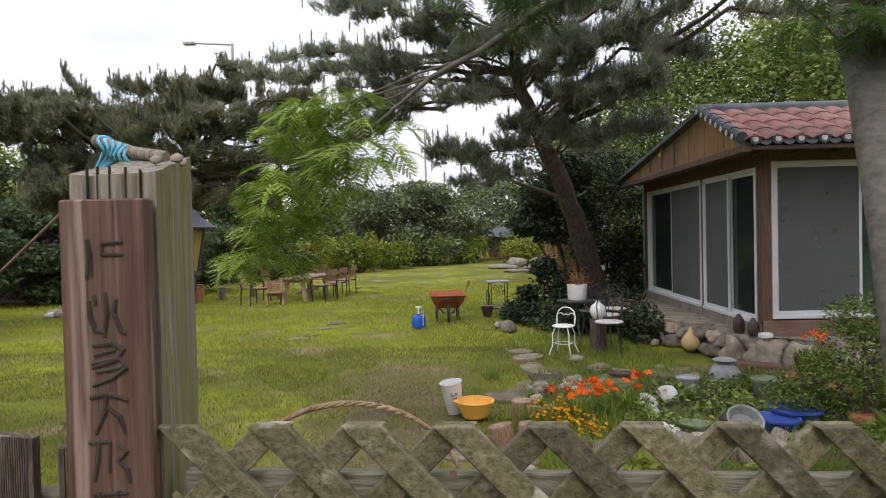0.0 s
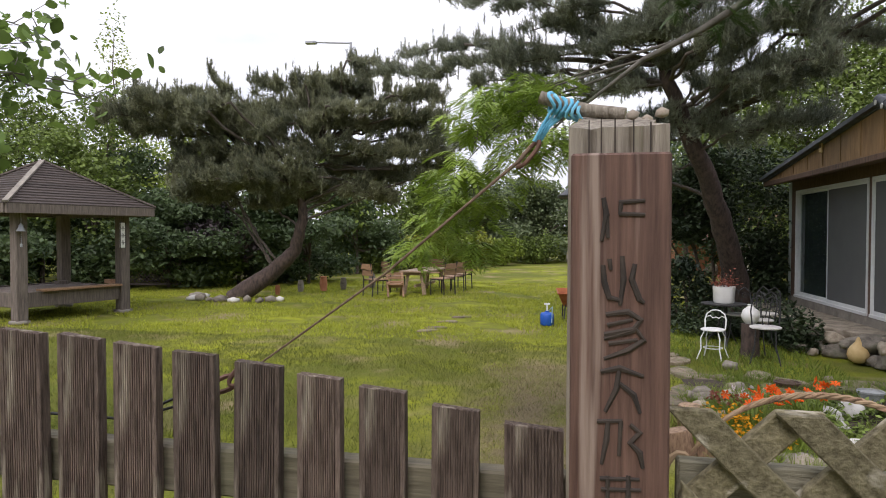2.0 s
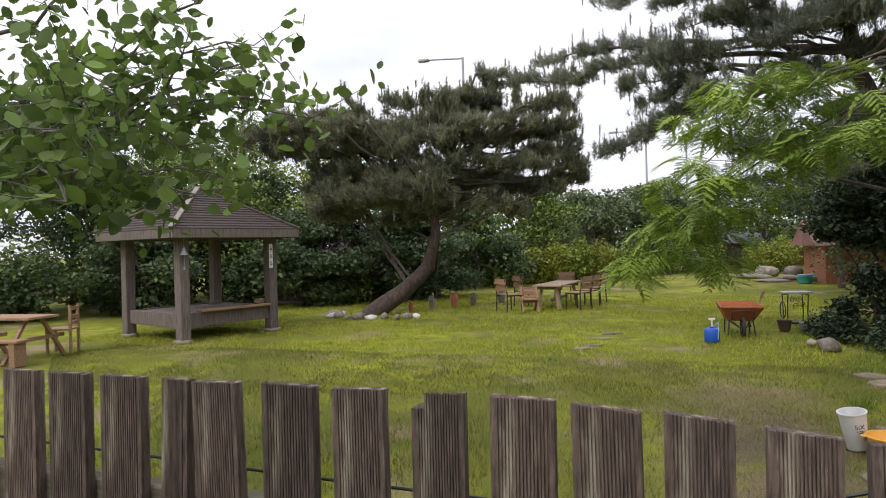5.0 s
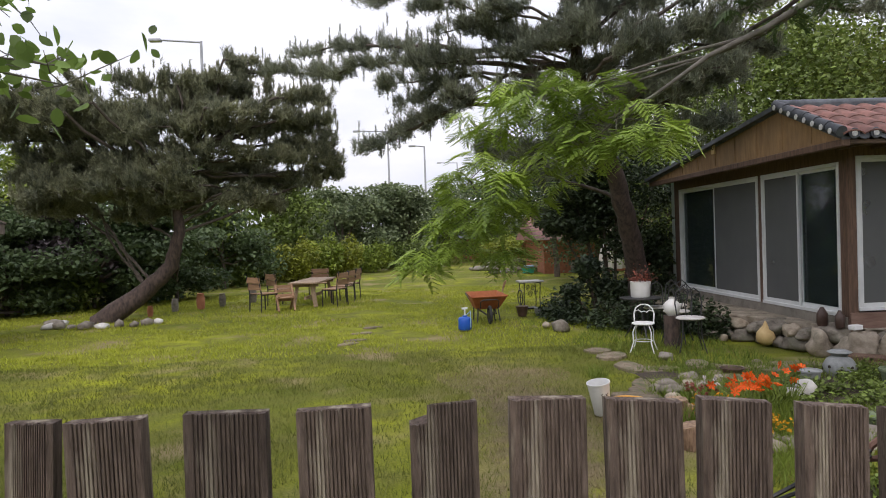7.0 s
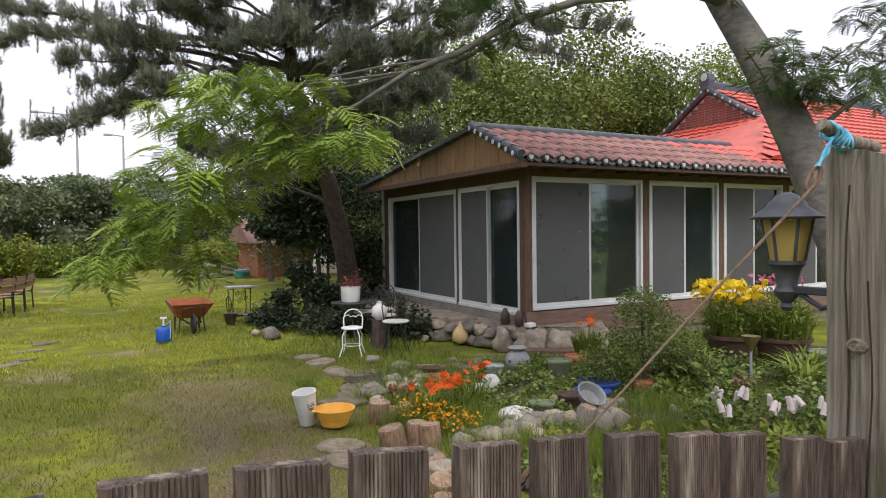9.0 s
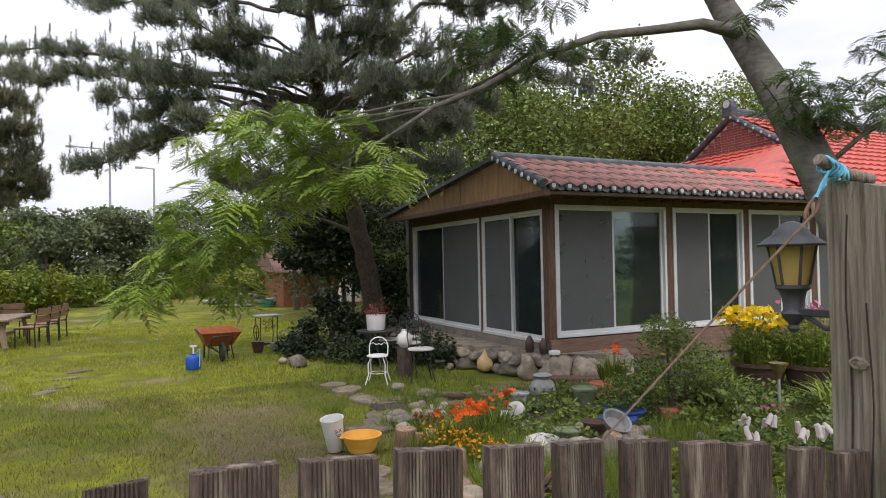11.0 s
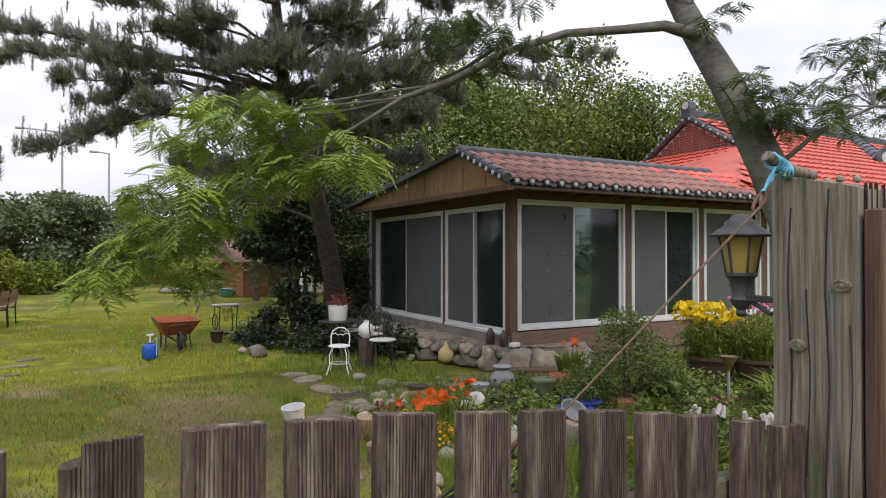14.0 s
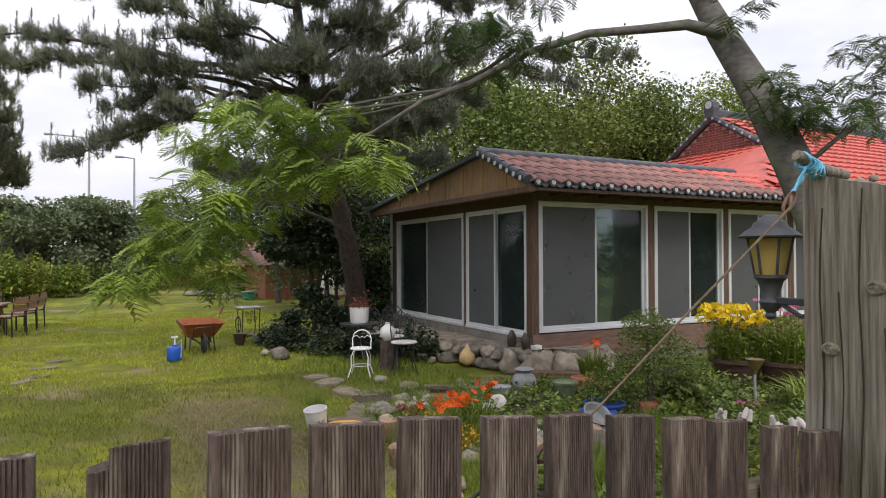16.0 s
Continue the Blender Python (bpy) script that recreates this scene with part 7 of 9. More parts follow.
# picnic table and chair beside the pavilion
pt = thing("picnic_table", -10.05, 6.75, 0, 8, "wooden picnic table with an attached bench", "table")
for k in range(4):
    part("top_board", S().box(-0.9, 0.75, -0.32 + 0.16 * k, -0.17 + 0.16 * k, 0.66, 0.7), M["chair_wood"], pt, bevel=0.004)
for k in range(2):
    part("bench_board", S().box(-0.9, 0.95, -0.75 + 0.13 * k, -0.63 + 0.13 * k, 0.36, 0.4), M["chair_wood"], pt, bevel=0.004)
for sx in (-0.6, 0.55):
    part("leg", S().beam((sx, -0.6, 0), (sx, -0.15, 0.66), 0.06, 0.05), M["chair_wood"], pt)
    part("leg", S().beam((sx, 0.6, 0), (sx, 0.15, 0.66), 0.06, 0.05), M["chair_wood"], pt)
    part("bearer", S().box(sx - 0.03, sx + 0.03, -0.75, 0.6, 0.3, 0.36), M["chair_wood"], pt)
part("bench_leg", S().box(0.8, 0.9, -0.74, -0.52, 0, 0.36), M["chair_wood"], pt)
sc = thing("wooden_chair", -9.62, 7.45, 0, -60, "plain reddish wooden chair with a ladder back", "chair")
for sx in (-0.18, 0.18):
    part("leg", S().box(sx - 0.02, sx + 0.02, -0.2, -0.16, 0, 0.4), M["chair_wood"], sc)
    part("back_post", S().box(sx - 0.02, sx + 0.02, 0.16, 0.2, 0, 0.82), M["chair_wood"], sc)
part("seat", S().box(-0.21, 0.21, -0.21, 0.2, 0.4, 0.43), M["chair_wood"], sc, bevel=0.006)
for z in (0.52, 0.62, 0.76):
    part("back_rail", S().box(-0.16, 0.16, 0.165, 0.19, z - 0.03, z + 0.03), M["chair_wood"], sc)

# wheelbarrow, seen from its wheel end
wb = thing("wheelbarrow", 1.34, 11.35, 0, 6, "rusty orange wheelbarrow parked on the lawn", "wheelbarrow")
top = [(-0.40, -0.34, 0.52), (0.40, -0.34, 0.52), (0.36, 0.5, 0.56), (-0.36, 0.5, 0.56)]
bot = [(-0.25, -0.1, 0.26), (0.25, -0.1, 0.26), (0.25, 0.34, 0.28), (-0.25, 0.34, 0.28)]
ins = [(x * 0.96, y * 0.96, z - 0.004) for x, y, z in top] + [(x * 0.95, y * 0.95, z + 0.014) for x, y, z in bot]
part("tray", S().add(top + bot + ins, [(4, 5, 1, 0), (5, 6, 2, 1), (6, 7, 3, 2), (7, 4, 0, 3), (7, 6, 5, 4), (8, 9, 13, 12), (9, 10, 14, 13), (10, 11, 15, 14), (11, 8, 12, 15), (12, 13, 14, 15), (0, 1, 9, 8), (1, 2, 10, 9), (2, 3, 11, 10), (3, 0, 8, 11)]), M["barrow"], wb, "rusty orange steel tray", bevel=0.006)
part("tray_rim", S().tube(top + [top[0]], 0.012, 8), M["barrow"], wb, smooth=True)
part("brace", S().tube([(-0.2, -0.27, 0.3), (-0.2, -0.33, 0.43), (-0.14, -0.35, 0.46), (0.14, -0.35, 0.46), (0.2, -0.33, 0.43), (0.2, -0.27, 0.3)], 0.012, 8), M["iron"], wb, smooth=True)
whl = part("wheel", S().tube([(0, -0.3 + 0.15 * math.cos(a), 0.17 + 0.15 * math.sin(a)) for a in np.linspace(0, 2 * math.pi, 21)], 0.032, 8), M["rubber"], wb, "black rubber tyre", smooth=True)
part("rim", S().tube([(-0.03, -0.3, 0.17), (0.03, -0.3, 0.17)], 0.09, 14), M["iron"], whl)
for sx in (-0.23, 0.23):
    part("leg", S().tube([(sx, 0.3, 0.27), (sx * 1.05, 0.3, 0.02), (sx * 1.05, 0.2, 0.0)], 0.016, 8), M["iron"], wb, smooth=True)
    part("handle", S().tube([(sx * 0.5, -0.4, 0.2), (sx, 0.3, 0.3), (sx * 1.2, 1.0, 0.5)], 0.018, 8), M["iron"], wb, smooth=True)
    part("strut", S().tube([(sx, 0.1, 0.28), (sx * 0.3, -0.3, 0.17)], 0.012, 6), M["iron"], wb)
    part("strut", S().tube([(sx * 1.1, -0.18, 0.02), (sx * 0.95, -0.12, 0.3)], 0.014, 6), M["iron"], wb)
wb.matrix_basis = wb.matrix_basis @ Matrix.Diagonal((0.85, 0.85, 0.96, 1))
shv = thing("spade", 1.72, 11.75, 0.3, 0, "wooden spade handle standing in the wheelbarrow", "spade")
part("shaft", S().tube([(-0.1, -0.2, 0.0), (0, 0, 0.3), (0.03, 0.02, 0.38)], 0.015, 8), M["chair_wood"], shv)
part("grip", S().beam((0.0, 0.0, 0.3), (0.05, 0.0, 0.44), 0.07, 0.04), M["chair_wood"], shv, bevel=0.01)
can = thing("water_can", 0.85, 10.46, 0, 20, "blue plastic can with a pale pump handle on the lawn", "can")
part("body", S().lathe([(0.105, 0), (0.118, 0.02), (0.118, 0.19), (0.1, 0.215), (0.04, 0.23), (0.04, 0.25), (0.001, 0.25)], 18), M["plastic_blue"], can, smooth=True)
part("pump", S().tube([(0, 0, 0.24), (0, 0, 0.36)], 0.014, 8).box(-0.05, 0.05, -0.016, 0.016, 0.355, 0.385), M["plastic_white"], can, "pale pump handle")
part("tube", S().tube([(0.03, 0, 0.25), (0.06, -0.1, 0.33), (0.05, -0.125, 0.2), (0.045, -0.125, 0.05)], 0.008, 6), M["plastic_pale"], can, smooth=True)

# old sewing-machine table
sm = thing("treadle_table", 2.36, 12.4, 0, 12, "old treadle table with pale top and black iron scroll legs", "table")
part("top", S().box(-0.33, 0.33, -0.22, 0.22, 0.68, 0.715), M["quartz"], sm, "pale stone top", bevel=0.006)
for sx in (-0.24, 0.24):
    side = part("side_frame", S().tube([(sx, -0.17, 0), (sx, -0.12, 0.3), (sx, -0.17, 0.66), (sx, 0.17, 0.66), (sx, 0.12, 0.3), (sx, 0.17, 0)], 0.014, 6), M["iron"], sm, smooth=True)
for cx, cz, r in ((-0.12, 0.56, 0.07), (0.03, 0.56, 0.07), (-0.05, 0.43, 0.08), (0.12, 0.46, 0.06)):
    part("scroll", S().tube([(cx + r * (1 - t / 16) * math.cos(t * 0.8), -0.13, cz + r * (1 - t / 16) * math.sin(t * 0.8)) for t in range(14)], 0.007, 5), M["iron"], sm, smooth=True)
fw = part("flywheel", S().tube([(-0.3, 0.16 * math.cos(a), 0.36 + 0.16 * math.sin(a)) for a in np.linspace(0, 2 * math.pi, 25)], 0.014, 6), M["iron"], sm, smooth=True)
for k in range(4):
    part("spoke", S().tube([(-0.3, 0, 0.36), (-0.3, 0.16 * math.cos(k * 1.57), 0.36 + 0.16 * math.sin(k * 1.57))], 0.007, 5), M["iron"], fw)
part("treadle", S().box(-0.2, 0.2, -0.14, 0.14, 0.1, 0.13), M["iron"], sm)
sm.matrix_basis = sm.matrix_basis @ Matrix.Diagonal((0.72, 0.8, 0.94, 1))
for k, (x, y, r, h, mt) in enumerate(((2.12, 12.0, 0.12, 0.2, "pot_dark"), (2.45, 11.95, 0.1, 0.16, "pot_grey"), (2.62, 12.1, 0.09, 0.14, "pot_dark"))):
    q = thing("clay_pot", x, y, 0, 0, "small dark clay pot under the treadle table", "pot", "pots at the treadle table")
    part("body", S().lathe([(r * 0.7, 0), (r, h * 0.8), (r * 1.1, h), (r * 0.9, h), (0.001, h * 0.8)], 14), M[mt], q, smooth=True)

# small white wire chair and dark bistro chairs
wc = thing("white_chair", 3.02, 7.78, 0, -28, "small white painted metal chair with arched back", "chair")
part("seat", S().lathe([(0.15, 0.405), (0.165, 0.41), (0.165, 0.425), (0.15, 0.432), (0.001, 0.432)], 22), M["white_paint"], wc, smooth=True)
for sx, sy in ((-1, -1), (1, -1), (1, 1), (-1, 1)):
    part("leg", S().tube([(sx * 0.09, sy * 0.09, 0.41), (sx * 0.13, sy * 0.13, 0.3), (sx * 0.125, sy * 0.125, 0.15), (sx * 0.17, sy * 0.17, 0)], 0.009, 7), M["white_paint"], wc, smooth=True)
part("leg_ring", S().tube([(0.13 * math.cos(a), 0.13 * math.sin(a), 0.16) for a in np.linspace(0, 2 * math.pi, 19)], 0.006, 6), M["white_paint"], wc, smooth=True)
part("back_hoop", S().tube([(-0.14, 0.1, 0.42), (-0.145, 0.12, 0.55), (-0.12, 0.13, 0.63), (-0.06, 0.135, 0.675), (0, 0.135, 0.685), (0.06, 0.135, 0.675), (0.12, 0.13, 0.63), (0.145, 0.12, 0.55), (0.14, 0.1, 0.42)], 0.01, 8), M["white_paint"], wc, smooth=True)
for o_ in wc.children:
    o_.matrix_basis = Matrix.Diagonal((0.9, 0.9, 0.9, 1))
part("back_scroll", S().tube([(-0.13, 0.13, 0.58), (-0.08, 0.13, 0.6), (-0.04, 0.13, 0.565), (0, 0.13, 0.585), (0.04, 0.13, 0.565), (0.08, 0.13, 0.6), (0.13, 0.13, 0.58)], 0.007, 6), M["white_paint"], wc, smooth=True).matrix_basis = Matrix.Diagonal((0.9, 0.9, 0.9, 1))


def bistro_chair(x, y, rz):
    ob = thing("bistro_chair", x, y, 0, rz, "dark iron bistro chair with heart-shaped wire back and pale seat", "chair", "bistro chairs")
    part("seat", S().lathe([(0.17, 0.43), (0.185, 0.437), (0.185, 0.45), (0.17, 0.457), (0.001, 0.457)], 22), M["quartz"], ob, "pale round seat", smooth=True)
    for sx, sy in ((-1, -1), (1, -1), (1, 1), (-1, 1)):
        part("leg", S().tube([(sx * 0.11, sy * 0.11, 0.43), (sx * 0.12, sy * 0.12, 0.2), (sx * 0.17, sy * 0.17, 0)], 0.008, 7), M["iron"], ob, smooth=True)
    part("back_hoop", S().tube([(-0.15, 0.12, 0.44), (-0.17, 0.16, 0.62), (-0.15, 0.18, 0.76), (-0.08, 0.19, 0.82), (-0.01, 0.185, 0.77), (0, 0.18, 0.7), (0.01, 0.185, 0.77), (0.08, 0.19, 0.82), (0.15, 0.18, 0.76), (0.17, 0.16, 0.62), (0.15, 0.12, 0.44)], 0.009, 7), M["iron"], ob, smooth=True)
    for sx in (-1, 1):
        part("back_curl", S().tube([(sx * (0.085 + 0.05 * (1 - t / 14) * math.cos(t * 0.75)), 0.175, 0.7 + 0.05 * (1 - t / 14) * math.sin(t * 0.75)) for t in range(12)], 0.006, 6), M["iron"], ob, smooth=True)
        part("back_stem", S().tube([(sx * 0.03, 0.12, 0.45), (sx * 0.05, 0.16, 0.65)], 0.006, 6), M["iron"], ob)
    return ob


b0 = bistro_chair(3.6, 7.62, -15)
copy_thing(b0, pose(3.72, 8.35, 0, 0, 0, -40))
copy_thing(b0, pose(3.62, 8.95, 0, 0, 0, -10))
copy_thing(b0, pose(4.0, 9.1, 0, 0, 0, -35))
tt = thing("iron_table", 3.40, 8.9, 0, 0, "dark round iron garden table", "table")
part("top", S().lathe([(0.3, 0.585), (0.31, 0.59), (0.31, 0.605), (0.001, 0.61)], 24), M["iron"], tt)
for k in range(3):
    a = k * 2.09 + 0.5
    part("leg", S().tube([(0.05 * math.cos(a), 0.05 * math.sin(a), 0.585), (0.06 * math.cos(a), 0.06 * math.sin(a), 0.3), (0.25 * math.cos(a), 0.25 * math.sin(a), 0)], 0.012, 7), M["iron"], tt, smooth=True)
wp = thing("white_pot", 3.40, 8.9, 0.61, 0, "white glazed pot with a dry reddish plant on the iron table", "plant pot")
part("pot", S().lathe([(0.13, 0), (0.142, 0.02), (0.15, 0.2), (0.155, 0.235), (0.14, 0.235), (0.001, 0.21)], 24), M["white_glaze"], wp, smooth=True)
v, f = leaves(np.stack([rng.normal(0, 0.09, 260), rng.normal(0, 0.09, 260), 0.24 + np.abs(rng.normal(0, 0.08, 260))], 1), 0.045, 0.4)
part("plant", mesh_np("plant", v, f, M["redp"]), M["redp"], wp, "dry reddish leaves", kind="stuff")
for k in range(5):
    part("stem", S().tube([(0, 0, 0.2), (0.06 * math.cos(k * 1.3), 0.06 * math.sin(k * 1.3), 0.42)], 0.003, 4), M["twig"], wp)
stp = thing("log_stool", 3.55, 8.1, 0, 0, "upright log stool under the white vase", "log")
part("trunk", S().lathe([(0.12, 0), (0.11, 0.2), (0.115, 0.42), (0.001, 0.42)], 16), M["bark"], stp, smooth=True)
vs = thing("white_vase", 3.55, 8.1, 0.42, 0, "round white porcelain vase on a log stool", "vase")
part("body", S().lathe([(0.06, 0), (0.1, 0.05), (0.115, 0.11), (0.095, 0.18), (0.05, 0.215), (0.035, 0.235), (0.042, 0.255), (0.03, 0.255), (0.001, 0.22)], 22), M["white_glaze"], vs, smooth=True)
gd = thing("gourd", 4.74, 7.85, 0, 0, "large pale dried gourd standing on the ground", "gourd")
part("body", S().lathe([(0.05, 0), (0.105, 0.04), (0.125, 0.1), (0.11, 0.17), (0.065, 0.225), (0.035, 0.26), (0.02, 0.3), (0.008, 0.325), (0.001, 0.326)], 22), M["gourd"], gd, smooth=True)
for k, (x, y, hh) in enumerate(((5.12, 7.2, 0.2), (5.2, 6.98, 0.18))):
    q = thing("black_jar", x, y, 0.33, 30 * k, "dark glazed stoneware bottle on the ledge", "jar", "jars on the ledge")
    part("body", S().lathe([(0.06, 0), (0.075, 0.05), (0.072, 0.15), (0.045, hh), (0.02, hh + 0.04), (0.001, hh + 0.04)], 16, squash=0.7), M["pot_dark"], q, smooth=True)
wl_ = thing("white_block", 5.27, 6.8, 0.33, 10, "small white plastic block on the ledge", "box")
part("block", S().box(-0.07, 0.07, -0.05, 0.05, 0, 0.06), M["plastic_white"], wl_, bevel=0.01)

# stone ledge round the house
ledge = S()
lp = [(4.25, 9.9), (4.55, 9.0), (4.92, 8.1), (5.18, 7.3), (5.55, 6.75), (6.15, 6.25), (6.6, 6.85), (5.3, 6.93), (5.29, 12.0), (4.4, 12.0)]
n = len(lp)
ledge.add([(x, y, 0.325 + 0.012 * noise.noise(Vector((x * 3, y * 3, 0)))) for x, y in lp] + [(x, y, -0.05) for x, y in lp], [tuple(range(n - 1, -1, -1))] + [(k, (k + 1) % n, (k + 1) % n + n, k + n) for k in range(n)])
structure("ledge", ledge, M["stone_tan"], "worn concrete ledge on stones round the house", "ledge", bevel=0.012)
stone_meshes = [rough_stone(0.2, 0.14, 0.12, 10 + k, 3, 0.5) for k in range(9)]
for k, me in enumerate(stone_meshes):
    me.materials.append(M["stone_tan" if k % 3 == 0 else "stone"])
k = 0
for i in range(5):
    (xa, ya), (xb, yb) = lp[i], lp[i + 1]
    L = math.hypot(xb - xa, yb - ya)
    m = max(2, int(L / 0.25))
    for j in range(m):
        for row, zz in ((0, -0.03), (1, 0.12)):
            t = (j + 0.5 * row) / m
            ob = new("stone", stone_meshes[k % 9])
            sc_ = 0.75 + 0.5 * ((k * 37) % 11) / 11
            ob.matrix_basis = pose(xa + (xb - xa) * t - 0.05, ya + (yb - ya) * t - 0.05, zz, 0, 0, k * 53) @ Matrix.Diagonal((sc_, sc_, sc_ * 0.9, 1))
            tagged(ob, "grey brown fieldstone in the ledge wall", "stone", "ledge wall stones")
            k += 1
slp = thing("old_sleeper", 5.25, 6.25, 0, -38, "old dark timber sleeper lying below the ledge", "beam")
part("timber", S().box(-0.55, 0.55, -0.1, 0.1, 0, 0.11), M["housewood"], slp, bevel=0.012)
slp2 = thing("old_sleeper", 5.5, 6.0, 0, -34, "old dark timber sleeper lying below the ledge", "beam")
part("timber", S().box(-0.5, 0.5, -0.12, 0.1, 0, 0.06), M["housewood"], slp2, bevel=0.012)

# bucket and basin
bk = thing("white_bucket", 1.60, 4.93, 0.0, 0, "tilted white plastic bucket with faded print", "bucket")
bkb = S().lathe([(0.068, 0.0), (0.072, 0.005), (0.098, 0.28), (0.105, 0.285), (0.105, 0.295), (0.096, 0.295), (0.093, 0.28), (0.066, 0.015), (0.001, 0.012)], 26)
part("shell", bkb.moved(pose(0, 0, 0.0, 4, -8, 0)), M["plastic_white"], bk, smooth=True)
for kk, (zz, wdt) in enumerate(((0.152, 0.045), (0.138, 0.03))):
    q = S()
    for j in range(4):
        q.box(-wdt / 2 + wdt * j / 4, -wdt / 2 + wdt * (j + 0.7) / 4, -0.0012, 0.0012, 0, 0.006)
    o = part("print", q, M["carve"], bk, "faded dark print bars")
    o.matrix_basis = pose(0.02 - zz * 0.14, -0.072 - zz * 0.095 - 0.009, zz, 4, -8, 10)
word = bpy.data.curves.new("lettering", "FONT")
word.body, word.size, word.align_x, word.extrude = "SIX", 0.05, "CENTER", 0.0006
word.materials.append(M["carve"])
lettering = new("lettering", word)
lettering.parent = bk
lettering.matrix_basis = pose(0.02 - 0.172 * 0.14, -0.072 - 0.172 * 0.095 - 0.0105, 0.172, 94, -8, 10)
tagged(lettering, "faded dark letters on the bucket")
yb_ = thing("yellow_basin", 1.78, 4.75, 0, 0, "yellow plastic basin with a spout lip", "basin")
part("basin", S().lathe([(0.085, 0), (0.105, 0.01), (0.15, 0.1), (0.165, 0.145), (0.176, 0.15), (0.176, 0.158), (0.16, 0.158), (0.145, 0.1), (0.115, 0.02), (0.001, 0.016)], 28), M["plastic_yellow"], yb_, smooth=True)
part("ear", S().lathe([(0.03, 0.146), (0.034, 0.15), (0.03, 0.156), (0.001, 0.156)], 10, (-0.17, 0, 0)), M["plastic_yellow"], yb_)


# ---- stepping stones, stumps, rocks ----
def flat_stone(x, y, sx, sy, rz, seed, h=0.03):
    n = 11
    rs = np.random.default_rng(seed)
    ring = [((sx * (1 + rs.normal() * 0.1)) * math.cos(a), (sy * (1 + rs.normal() * 0.1)) * math.sin(a)) for a in np.linspace(0, 2 * math.pi, n + 1)[:-1]]
    v = [(a, b, -0.05) for a, b in ring] + [(a, b, h - 0.008) for a, b in ring] + [(a * 0.93, b * 0.93, h + rs.normal() * 0.002) for a, b in ring]
    f = [(i, (i + 1) % n, (i + 1) % n + n, i + n) for i in range(n)] + [(i + n, (i + 1) % n + n, (i + 1) % n + 2 * n, i + 2 * n) for i in range(n)] + [tuple(range(2 * n, 3 * n))]
    ob = part("stepping_stone", S().add(v, f), M["paver"])
    ob.matrix_basis = pose(x, y, 0, 0, 0, rz)
    return tagged(ob, "flat grey stepping stone set in the grass", "paving stone", "stepping stones")


STEPS = [2.44, 7.98, 2.52, 7.57, 2.52, 6.86, 2.73, 6.58, 3.30, 6.66, 2.44, 6.04, 2.27, 5.68, 2.10, 5.47, 4.24, 6.58, 1.64, 4.22, 1.61, 3.87, 2.94, 6.25]
for k in range(len(STEPS) // 2):
    flat_stone(STEPS[2 * k], STEPS[2 * k + 1], 0.2 + 0.05 * (k % 3), 0.15 + 0.03 * (k % 2), k * 47, k, 0.014)
LAWNSTEPS = [-1.00, 9.83, -0.94, 10.62, -0.80, 11.30, -1.08, 9.50]
for k in range(len(LAWNSTEPS) // 2):
    flat_stone(LAWNSTEPS[2 * k], LAWNSTEPS[2 * k + 1], 0.19, 0.10, 15 + k * 6, 30 + k, 0.004)


def stump(x, y, r, h, tilt=0, seed=0):
    ob = thing("cut_log", x, y, 0, seed * 70, "short sawn log standing as a bed edge", "log", "log edging")
    g = S().lathe([(r * 1.03, -0.03), (r, h * 0.4), (r * 0.98, h - 0.008), (r * 0.93, h), (0.001, h + 0.001)], 16)
    part("bark", g.moved(pose(0, 0, 0, tilt, 0, 0)), M["log"], ob, smooth=True)
    part("cut_face", S().lathe([(r * 0.92, 0), (r * 0.9, 0.004), (r * 0.5, 0.003), (0.001, 0.004)], 16).moved(pose(0, 0, h, 0, 0, 0)).moved(pose(0, 0, 0, tilt, 0, 0)), M["logend"], ob, "pale end grain")


LOGS = [2.20, 4.75, 0.085, 0.15, 2.00, 3.94, 0.085, 0.17, 2.18, 3.94, 0.07, 0.18, 2.24, 3.80, 0.07, 0.19, 2.09, 3.40, 0.07, 0.08, 1.96, 3.10, 0.075, 0.06, 1.85, 2.83, 0.075, 0.05, 2.30, 4.63, 0.06, 0.12]
for k in range(len(LOGS) // 4):
    stump(LOGS[4 * k], LOGS[4 * k + 1], LOGS[4 * k + 2] * 1.18, LOGS[4 * k + 3], tilt=(0, -14, 0, 6, 25, 20, 10, 8)[k], seed=k)
ROCKS = [2.48, 5.62, 0.09, 2.72, 5.70, 0.07, 2.36, 5.63, 0.06, 2.49, 4.83, 0.08, 2.96, 3.79, 0.09, 3.09, 3.75, 0.08, 3.39, 3.79, 0.08, 3.56, 3.77, 0.09, 3.94, 3.68, 0.09, 2.74, 3.67, 0.1, 2.39, 9.89, 0.14,
         2.26, 10.37, 0.07, 4.34, 8.55, 0.09, 4.41, 8.38, 0.07, 3.34, 4.75, 0.075]
for k in range(len(ROCKS) // 3):
    x, y, r = ROCKS[3 * k:3 * k + 3]
    st = part("rock", rough_stone(r * 1.2, r, r * 0.85, 200 + k, 2, 0.4), M["quartz"] if k in (14,) else M["stone_tan" if k % 2 else "stone"])
    st.matrix_basis = pose(x, y, -0.015, 0, 0, k * 61)
    tagged(st, "pale rounded rock in the flower bed" if k in (14,) else "rounded grey brown rock edging the flower bed", "rock", "bed edging rocks")
